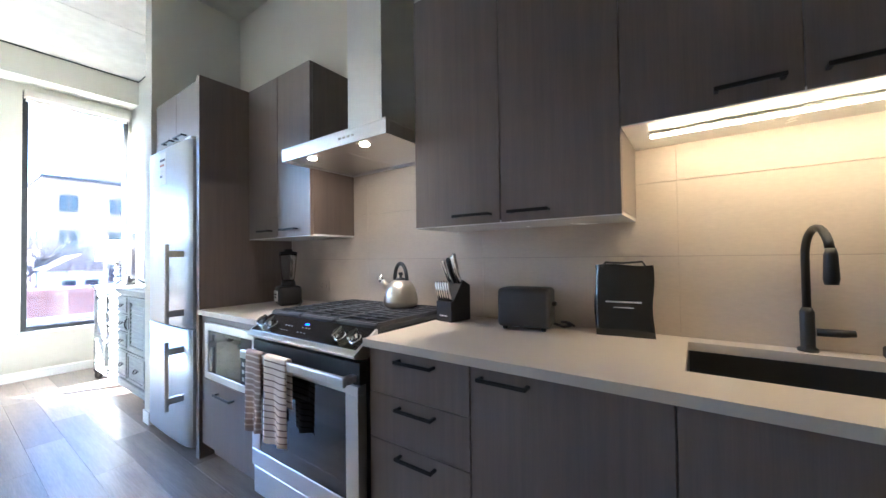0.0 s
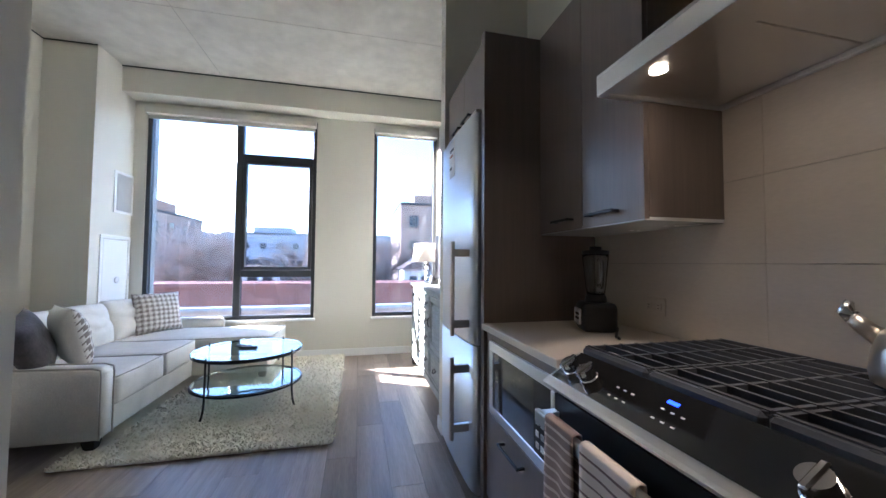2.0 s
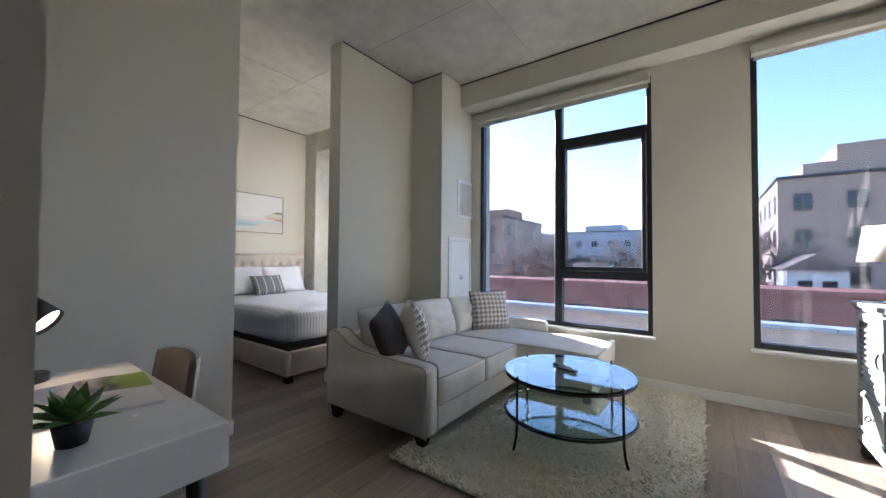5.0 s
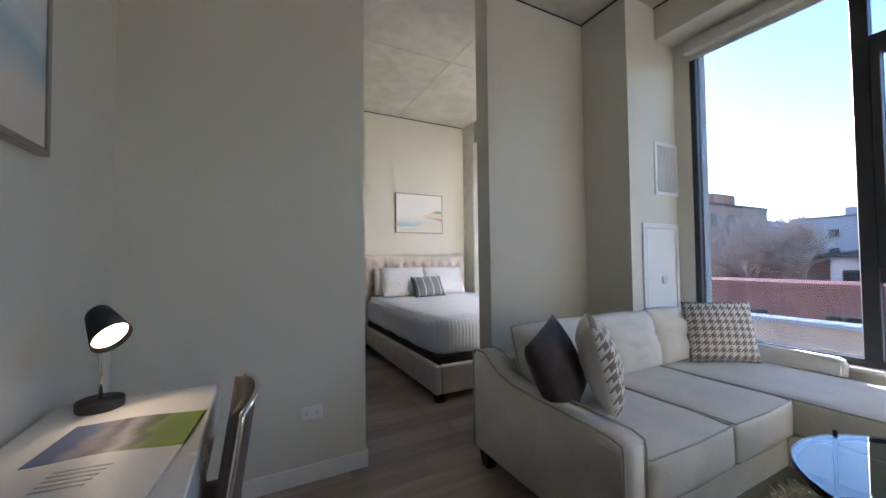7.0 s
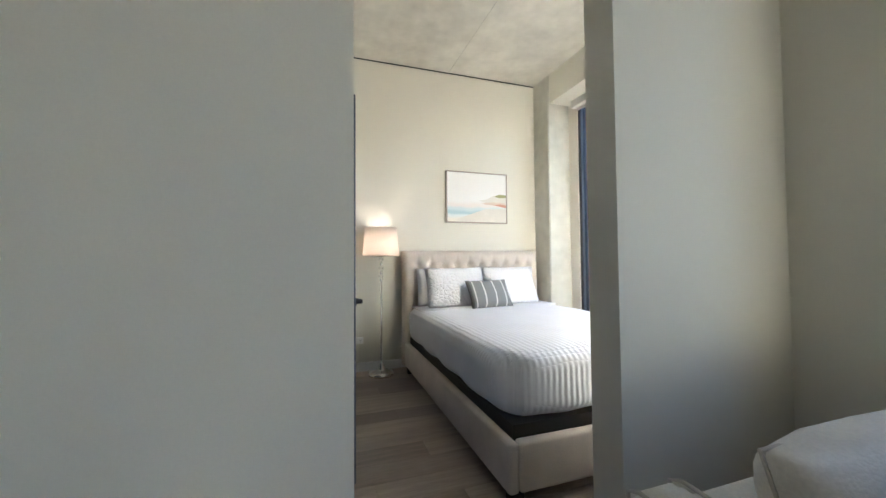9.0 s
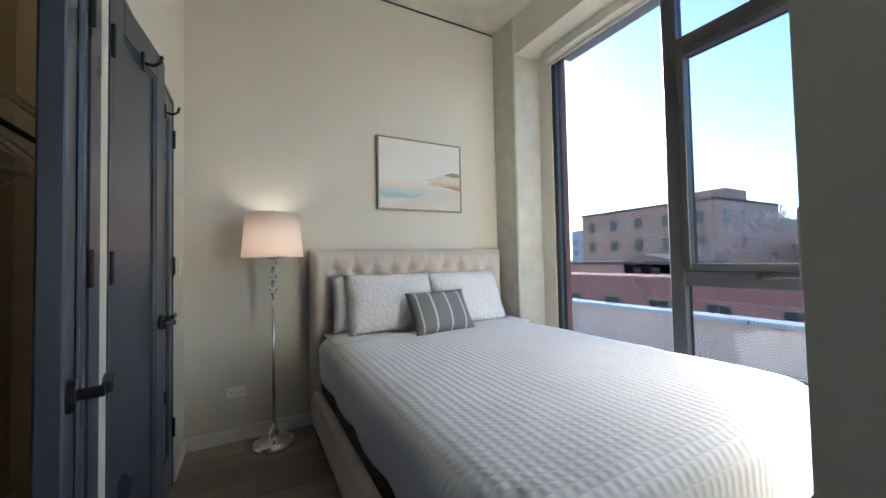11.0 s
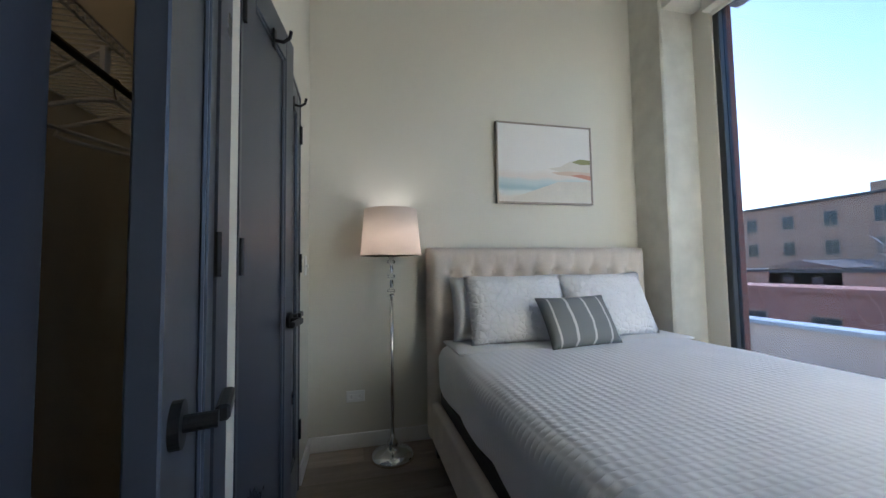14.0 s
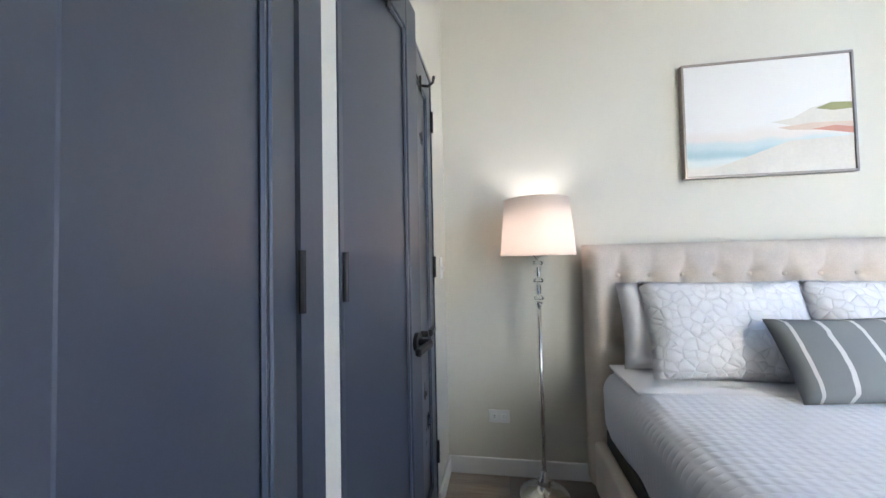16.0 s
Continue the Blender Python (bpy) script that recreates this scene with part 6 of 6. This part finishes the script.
def headboard():
    bm = bmesh.new()
    nx, nz = 132, 60
    z0, z1 = 0.06, 1.275
    btn = []
    for r, (zz, off) in enumerate(((1.115, 0.0), (0.955, 0.5), (0.795, 0.0), (0.635, 0.5))):
        for k in range(11):
            x = BX0 + 0.155 + (k + off) * 0.1495
            if x < BX1 - 0.09:
                btn.append((x, zz))
    grid = []
    for j in range(nz + 1):
        row = []
        for i in range(nx + 1):
            x, z = BX0 + (BX1 - BX0) * i / nx, z0 + (z1 - z0) * j / nz
            e = min(x - BX0, BX1 - x, z1 - z)
            y = -2.262 - 0.055 * max(0, 1 - e / 0.06) ** 2.2
            dent = 0.0
            for bx_, bz in btn:
                dx, dz = x - bx_, z - bz
                if abs(dx) > 0.12:
                    continue
                dent = max(dent, 0.054 * math.exp(-(dx * dx + dz * dz) / 0.0014))
                if bz > 1.1 and 0 < dz < 0.16:
                    dent = max(dent, 0.024 * math.exp(-dx * dx / 0.00018) * (1 - dz / 0.17))
            row.append(bm.verts.new((x - bo.x, y - dent - bo.y, z)))
        grid.append(row)
    for j in range(nz):
        for i in range(nx):
            bm.faces.new((grid[j][i], grid[j + 1][i], grid[j + 1][i + 1], grid[j][i + 1])[::-1])
    rim = [grid[j][0] for j in range(nz + 1)] + [grid[nz][i] for i in range(1, nx + 1)] + [grid[j][nx] for j in range(nz - 1, -1, -1)]
    back = [bm.verts.new((v.co.x, -2.40 - bo.y, v.co.z)) for v in rim]
    for k in range(len(rim) - 1):
        bm.faces.new((rim[k], rim[k + 1], back[k + 1], back[k]))
    bm.faces.new(back[::-1])
    return bm, btn


hbm, btn = headboard()
part("headboard", hbm, M_BEDFAB, bed, smooth=True)
for bx_, bz in btn:
    if bz > 1.0:
        b = lathe(bmesh.new(), [(0.011, 0), (0.010, 0.004), (0.005, 0.0065), (0, 0.007)], 12)
        bmesh.ops.transform(b, matrix=Matrix.Translation((bx_ - bo.x, -2.311 - bo.y, bz)) @ Matrix.Rotation(radians(-90), 4, "X"), verts=b.verts)
        part("button", b, M_BEDFAB, bed, "fabric-covered button")
for r in ((BX1 - 0.06, BX1, -2.26, -0.02), (BX0, BX0 + 0.06, -2.26, -0.02), (BX0 + 0.06, BX1 - 0.06, -0.085, -0.02)):
    part("side_rail", lb(bed, (*r, 0.065, 0.305), bevel=0.02, seg=3), M_BEDFAB, bed, smooth=True)
for x in (BX0 + 0.05, BX1 - 0.05):
    for y in (-0.06, -2.2):
        part("leg", lb(bed, (x - 0.035, x + 0.035, y - 0.03, y + 0.03, 0, 0.066), bevel=0.004), M_LEG, bed, "low dark leg")
part("box_base", lb(bed, (BX0 + 0.06, BX1 - 0.06, -2.25, -0.09, 0.2, 0.36)), M_BLACK, bed, "black under-mattress base")

mt = thing("quilt", (-1.562, -1.14, 0.36), "white channel-stitched quilt spread over the mattress", "quilt")
qb = soft_box(bmesh.new(), -0.80, 0.80, -1.10, 1.075, -0.02, 0.325, 0.10, puff=0.0, cuts=26, jitter=0.006)
for v in qb.verts:
    if v.co.z < 0.2:
        f = (0.2 - v.co.z) / 0.22
        w = 0.012 * math.sin(v.co.x * 17 + v.co.y * 13) * f
        v.co.x *= 1 - 0.012 * f
        v.co.x += w if abs(v.co.x) > 0.7 else 0
        v.co.y += w if v.co.y > 0.95 else 0
    else:
        v.co.z += 0.012 * (1 - (v.co.x / 0.8) ** 2) * (1 - (v.co.y / 1.1) ** 4)
    # the mattress corners at the foot are rounded in plan
    v.co.y = v.co.y if v.co.y < 0 else v.co.y * 0.965
    cx, cy, cr = 0.57, 0.80, 0.22
    if v.co.y > cy and abs(v.co.x) > cx:
        d = Vector((abs(v.co.x) - cx, v.co.y - cy))
        k = max(d.x, d.y)
        if d.length > 1e-5:
            d *= k / d.length
        v.co.x, v.co.y = math.copysign(cx + d.x, v.co.x), cy + d.y
part("cover", qb, M_QUILT2, mt, smooth=True)
part("turned_sheet", soft_box(bmesh.new(), -0.76, 0.76, -1.07, -0.70, 0.318, 0.334, 0.006, cuts=5), M_QUILT, mt, smooth=True)


def bed_pillow(x, y, z, lean, w, h, t, m, label, turn=180, seed=0.0):
    return throw_pillow("bed_pillow", (x, y, z), (lean, 0, turn), w, h, t, m, label, "pillows on the bed", seed=seed)


bed_pillow(-1.19, -2.13, 0.695, -14, 0.68, 0.40, 0.16, M_QUILT, "plain white bed pillow behind a quilted sham", seed=4)
bed_pillow(-1.93, -2.13, 0.695, -14, 0.68, 0.40, 0.16, M_QUILT, "plain white bed pillow against the headboard", seed=5)
bed_pillow(-1.255, -1.99, 0.69, -24, 0.66, 0.44, 0.17, M_MATELASSE, "white quilted pillow sham", seed=6, turn=178)
bed_pillow(-1.90, -1.99, 0.69, -24, 0.66, 0.44, 0.17, M_MATELASSE, "white quilted pillow sham", seed=7, turn=183)
gp2 = throw_pillow("accent_pillow", (-1.545, -1.79, 0.692), (-30, 0, 187), 0.49, 0.31, 0.15, M_STRIPE, "grey accent pillow with pale woven stripes", "pillows on the bed", seed=8)

fl = thing("floor_lamp", (-0.49, -2.26, 0), "lit floor lamp with a chrome stem and pale drum shade", "lamp")
part("base", lathe(bmesh.new(), [(0.128, 0), (0.13, 0.012), (0.12, 0.03), (0.08, 0.045), (0.045, 0.055), (0.03, 0.075), (0.035, 0.09), (0.018, 0.11), (0.014, 0.14)], 40), M_CHROME, fl, smooth=True)
part("stem", cyl(bmesh.new(), (0, 0, 0.13), (0, 0, 0.98), 0.0115, n=16), M_CHROME, fl, smooth=True)
part("collar", lathe(bmesh.new(), [(0.012, 0.97), (0.02, 0.975), (0.02, 0.985), (0.012, 0.99)], 20), M_CHROME, fl, smooth=True)
for k in range(5):
    z = 0.99 + 0.045 * k
    prof = [(0.01, z), (0.026, z + 0.012), (0.026, z + 0.022), (0.01, z + 0.034)] if k % 2 == 0 else [(0.012, z - 0.008), (0.015, z + 0.015), (0.012, z + 0.04)]
    part("crystal" if k % 2 == 0 else "bead", lathe(bmesh.new(), prof, 10 if k % 2 == 0 else 20), M_CRYSTAL if k % 2 == 0 else M_CHROME, fl, "clear faceted crystal" if k % 2 == 0 else "chrome bead")
part("shade", lathe(bmesh.new(), [(0.188, 1.225), (0.163, 1.512), (0.160, 1.512), (0.185, 1.225)], 48), M_SHADE, fl, "pale fabric drum shade, glowing", True)
part("harp", tube(bmesh.new(), [(0, 0, 1.2), (0.05, 0, 1.26), (0.055, 0, 1.42), (0, 0, 1.515), (-0.055, 0, 1.42), (-0.05, 0, 1.26), (0, 0, 1.2)], 0.003, 6), M_CHROME, fl)
part("finial", lathe(bmesh.new(), [(0.008, 1.51), (0.014, 1.525), (0.0, 1.54)], 12), M_CRYSTAL, fl)

pc = thing("framed_picture", (-1.658, Y_HEAD, 1.607), "framed pastel beach painting above the bed", "picture", turn=180)
part("frame", boxes((-0.392, 0.392, -0.04, 0, 0, 0.012), (-0.392, 0.392, -0.04, 0, 0.592, 0.604), (-0.392, -0.38, -0.04, 0, 0.012, 0.592), (0.38, 0.392, -0.04, 0, 0.012, 0.592), bevel=0.002), M_PICFRAME, pc, "thin champagne frame")
canvas = part("canvas", boxes((-0.38, 0.38, -0.032, -0.004, 0.012, 0.592)), M_CANVAS, pc, "pale abstract seascape")


def brush_shape(outline, y, m, label):
    """A flat painted shape on the canvas."""
    bm = bmesh.new()
    bm.faces.new([bm.verts.new((px, y, pz)) for px, pz in outline])
    bmesh.ops.triangulate(bm, faces=bm.faces)
    part("painted_shape", bm, m, canvas, label)


M_P1 = mat("paint_cream", (0.7, 0.66, 0.58), 0.8, scale=8)
M_P2 = mat("paint_olive", (0.33, 0.33, 0.15), 0.8, scale=8)
M_P3 = mat("paint_coral", (0.6, 0.3, 0.22), 0.8, scale=8)
M_P4 = mat("paint_sand", (0.68, 0.55, 0.44), 0.8, scale=8)
brush_shape([(0.02, 0.27), (0.12, 0.285), (0.2, 0.33), (0.29, 0.35), (0.378, 0.345), (0.378, 0.24), (0.2, 0.23), (0.1, 0.25)], -0.0332, M_P1, "pale dune")
brush_shape([(0.22, 0.325), (0.29, 0.352), (0.378, 0.346), (0.378, 0.315), (0.3, 0.31)], -0.0336, M_P2, "olive headland")
brush_shape([(0.05, 0.24), (0.2, 0.255), (0.378, 0.25), (0.378, 0.20), (0.25, 0.215), (0.1, 0.225)], -0.0336, M_P4, "sand bank")
brush_shape([(0.2, 0.222), (0.3, 0.235), (0.378, 0.222), (0.378, 0.19), (0.3, 0.205)], -0.034, M_P3, "coral stroke")
brush_shape([(-0.3, 0.03), (-0.1, 0.10), (0.1, 0.17), (0.378, 0.18), (0.378, 0.013), (-0.2, 0.013)], -0.0332, M_P1, "pale beach")

wall_plate("wall_outlet", (-0.27, Y_HEAD, 0.325), 180, "white wall outlet beside the floor lamp")
wall_plate("light_switch", (X_CLOSET, -2.27, 1.17), -90, "white light switch by the closet", "switch")
sw = wall_plate("light_switch", (-1.085, 0.18, 1.19), 0, "steel switch plate on the partition", "switch")
wall_plate("wall_outlet", (-2.76, -0.20, 0.38), 90, "white wall outlet under the bedroom window")

cgr = thing("phone_charger", (-2.745, -0.17, 0.38), "black plug charger with a thin cable", "charger")
part("plug", boxes((0, 0.045, -0.022, 0.022, -0.02, 0.02), bevel=0.005), M_BLACK, cgr)
part("cable", tube(bmesh.new(), [(0.045, 0, 0), (0.07, 0.03, -0.02), (0.08, 0.07, -0.12), (0.07, 0.09, -0.22), (0.06, 0.14, -0.25), (0.06, 0.13, -0.37)], 0.003, 6), M_BLACK, cgr)
ph = thing("desk_phone", (-2.735, -0.10, 0.50), "black desk telephone standing on the window sill", "telephone", turn=60)
part("body", boxes((-0.05, 0.05, -0.03, 0.03, 0, 0.05), bevel=0.01, seg=2), M_BLACK, ph)
part("handset", tube(bmesh.new(), [(-0.06, 0, 0.05), (-0.045, 0, 0.072), (0.0, 0, 0.076), (0.045, 0, 0.072), (0.06, 0, 0.05)], [0.015, 0.014, 0.01, 0.014, 0.015], 10), M_BLACK, ph, smooth=True)
part("keypad", boxes((-0.03, 0.03, -0.033, -0.03, 0.01, 0.04)), M_GREYWALL, ph)
part("cord", tube(bmesh.new(), [(0.04, 0.01, 0.01), (0.06, -0.03, 0.0), (0.06, -0.045, -0.1), (0.055, -0.06, -0.3), (0.07, -0.05, -0.49)], 0.003, 6), M_BLACK, ph)

# ---- outside ----
structure("ground", boxes((-900, -3.02, -900, 900, -7.6, -7.0)), M_ASPHALT, "dark street level far below the windows", "ground")
ter = structure("terrace", boxes((-7.6, -3.02, -60, 60, -1.0, -0.75)), M_GRAVEL, "gravel-covered flat roof below the windows", "roof")
par = thing("parapet", (-7.7, 0, -0.75), "low rendered parapet with a pale stone coping", "parapet")
part("wall", lb(par, (-7.82, -7.58, -60, 60, -1.0, 0.02)), M_PARAPET, par)
for k in range(24):
    part("coping_stone", lb(par, (-7.9, -7.5, -30 + 2.5 * k + 0.01, -30 + 2.5 * k + 2.49, 0.022, 0.10), bevel=0.008), M_CAP, par, "pale coping stone")


def building(x0, x1, y0, y1, top, m, label, wy=None, wz=(), wsize=(1.1, 1.5), base=-7.0, name="building", roof=M_ROOF, steps=(), trim=None):
    trim = trim or M_CAP
    b = thing(name, ((x0 + x1) / 2, (y0 + y1) / 2, base), label, "building", "city buildings")
    part("wall", lb(b, (x0, x1, y0, y1, base, top)), m, b)
    part("roof", lb(b, (x0 - 0.1, x1 + 0.15, y0 - 0.1, y1 + 0.1, top + 0.004, top + 0.25)), roof, b)
    for s in steps:
        part("penthouse", lb(b, s), m, b)
    if wy:
        n = max(1, int((y1 - y0) / wy))
        for z in wz:
            for k in range(n):
                yc = y0 + (k + 0.5) * (y1 - y0) / n
                w = part("window", lb(b, (x1 + 0.005, x1 + 0.07, yc - wsize[0] / 2 - 0.08, yc + wsize[0] / 2 + 0.08, z - 0.08, z + wsize[1] + 0.08)), trim, b)
                part("pane", lb(b, (x1 + 0.07, x1 + 0.09, yc - wsize[0] / 2, yc - 0.04, z, z + wsize[1])), M_FARPANE, w)
                part("pane", lb(b, (x1 + 0.07, x1 + 0.09, yc + 0.04, yc + wsize[0] / 2, z, z + wsize[1])), M_FARPANE, w)
        ns = max(1, int((x1 - x0) / wy))
        for z in wz:
            for k in range(ns):
                xc = x0 + (k + 0.5) * (x1 - x0) / ns
                for yf, s in ((y0, -1), (y1, 1)):
                    w = part("window", lb(b, (xc - wsize[0] / 2 - 0.08, xc + wsize[0] / 2 + 0.08, min(yf + s * 0.005, yf + s * 0.07), max(yf + s * 0.005, yf + s * 0.07), z - 0.08, z + wsize[1] + 0.08)), trim, b)
                    part("pane", lb(b, (xc - wsize[0] / 2, xc + wsize[0] / 2, min(yf + s * 0.07, yf + s * 0.09), max(yf + s * 0.07, yf + s * 0.09), z, z + wsize[1])), M_FARPANE, w)
    return b


building(-25, -22, -46, 30, -0.35, M_REDBRICK, "long low red brick building with square windows", 3.1, (-2.3,), (1.1, 0.8), roof=M_REDBRICK, trim=M_BROWNBRICK)
building(-40, -33, -11, -2.6, 1.1, M_BROWNBRICK, "brown brick block behind the red one")
building(-40, -33, -30, -13, 0.4, M_BROWNBRICK, "low brown brick block with a railing")
building(-60, -45, -38, -20, 7.2, M_BROWNBRICK, "four-storey brown brick building", 3.4, (1.9, 4.7), (1.0, 1.4), trim=M_TANBRICK, steps=((-52, -47, -23.5, -20.1, 7.4, 8.6),))
building(-56, -42, 8.4, 34, 8.4, M_TANBRICK, "tall tan brick apartment building", 2.9, (-0.6, 2.5, 5.6), (1.15, 1.45), trim=M_BROWNBRICK, steps=((-54, -43, 10.2, 34, 8.65, 9.8), (-53, -44, 12.5, 34, 9.8, 11.4)))
building(-100, -85, -52, -30, 7.6, M_GREYWALL, "pale grey modern apartment building", 3.2, (1.2, 4.4), (1.2, 1.3))
building(-100, -86, -26, -2, 7.5, M_GREYWALL, "grey flat-roofed apartment building", 3.2, (1.0, 4.2), (1.2, 1.3), steps=((-96, -88, -20, -12, 7.8, 9.2),))
building(-104, -90, 0, 22, 7.8, M_GREYWALL, "distant grey apartment building", 3.2, (1.0, 4.4), (1.2, 1.3))
building(-120, -100, -90, -55, 10.0, M_GREYWALL, "distant grey office building", 3.6, (2.0, 5.6), (1.3, 1.4))


def gabled_house(x, y, w, d, eave, ridge, label, roof=M_ROOF):
    h = thing("house", (x, y, -7), label, "house", "city buildings")
    part("wall", lb(h, (x - d / 2, x + d / 2, y - w / 2, y + w / 2, -7, eave)), M_STUCCO, h)
    bm = bmesh.new()
    v = [bm.verts.new(p) for p in ((-d / 2 - 0.3, -w / 2 - 0.3, eave + 7), (d / 2 + 0.3, -w / 2 - 0.3, eave + 7), (d / 2 + 0.3, w / 2 + 0.3, eave + 7), (-d / 2 - 0.3, w / 2 + 0.3, eave + 7), (-d / 2 - 0.3, 0, ridge + 7), (d / 2 + 0.3, 0, ridge + 7))]
    for q in ((0, 1, 5, 4), (2, 3, 4, 5), (1, 2, 5), (3, 0, 4), (3, 2, 1, 0)):
        bm.faces.new([v[i] for i in q])
    part("roof", bm, roof, h, "shingled roof")
    for k in (-1, 1):
        part("window", lb(h, (x + d / 2 + 0.01, x + d / 2 + 0.05, y + k * w * 0.2 - 0.35, y + k * w * 0.2 + 0.35, eave - 1.9, eave - 0.7)), M_FARPANE, h)


gabled_house(-36, -20.5, 4.6, 6, 0.75, 1.35, "pale stucco house with a low brown roof", M_SHINGLE)
gabled_house(-31.5, -4.4, 2.9, 3, 1.0, 1.55, "white stucco house with a dark shingled roof")
gabled_house(-36, 9.3, 3.0, 5, 0.6, 1.75, "white gabled house before the tall building", M_SHINGLE)


def bare_tree(x, y, top, seed):
    """A leafless street tree: tapered trunk and limbs, crown of fine twigs."""
    rr = random.Random(seed)
    t = thing("tree", (x, y, -7), "leafless grey-brown street tree", "tree", "bare trees")
    H = top + 7
    trunk, twigs = bmesh.new(), bmesh.new()
    tube(trunk, [(0, 0, 0), (rr.uniform(-.2, .2), rr.uniform(-.2, .2), H * 0.3), (rr.uniform(-.4, .4), rr.uniform(-.4, .4), H * 0.75)], [0.22, 0.17, 0.06], 7)
    for k in range(15):
        a, z0 = rr.uniform(0, 6.28), H * rr.uniform(0.28, 0.7)
        l = H * rr.uniform(0.22, 0.36)
        p = Vector((0, 0, z0))
        d = Vector((math.cos(a), math.sin(a), rr.uniform(0.5, 1.3))).normalized()
        q = p + d * l
        tube(trunk, [p, p + d * l * 0.5 + Vector((0, 0, 0.1)), q], [0.07, 0.045, 0.02], 5)
        for j in range(20):
            s = p + (q - p) * rr.uniform(0.25, 1.0)
            e = (d + Vector((rr.uniform(-1, 1), rr.uniform(-1, 1), rr.uniform(-0.3, 0.9)))).normalized()
            m = s + e * rr.uniform(0.6, 1.5)
            tube(twigs, [s, m], [0.042, 0.026], 3)
            for i in range(8):
                g = (e + Vector((rr.uniform(-1, 1), rr.uniform(-1, 1), rr.uniform(-0.5, 0.8)))).normalized()
                b = s + (m - s) * rr.uniform(0.3, 1)
                tube(twigs, [b, b + g * rr.uniform(0.3, 0.9)], [0.03, 0.016], 3)
    part("trunk", trunk, M_BARK, t)
    part("crown", twigs, M_BARK, t)


for k, (x, y, z) in enumerate(((-34.5, -13.5, 4.4), (-31, -10.4, 4.2), (-31, -7.6, 4.4), (-43, -2.6, 5.0), (-32, -1.6, 4.2), (-36, 2.6, 4.2), (-43, -13, 5.4), (-44, 0.5, 5.0), (-43, 4.6, 4.8), (-41, 7.2, 4.0))):
    bare_tree(x, y, z, 20 + k)

# ---- floor planks ----
PW, PL = 0.182, 1.22
plank_meshes = {}


def plank(x0, x1, y0):
    key = round(x1 - x0, 3)
    if key not in plank_meshes:
        me = bpy.data.meshes.new("plank")
        bm = boxes((0, key - 0.0012, 0.0006, PW - 0.0006, -0.004, 0.0), bevel=0.0008)
        bm.to_mesh(me)
        bm.free()
        me.materials.append(M_FLOOR)
        plank_meshes[key] = me
    ob = new("plank", plank_meshes[key])
    ob.location = (x0, y0, 0)
    ob.parent = floor


row = 0
yy = -2.44
while yy < 4.62:
    x = -2.76 - (row * 0.43 % PL)
    xmax = 0.9 if yy < 0.40 else (1.2 if yy < 2.4 else 4.6)
    while x < xmax:
        a, b = max(x, -2.76), min(x + PL, xmax)
        if b - a > 0.02:
            plank(a, b, yy)
        x += PL
    yy += PW
    row += 1
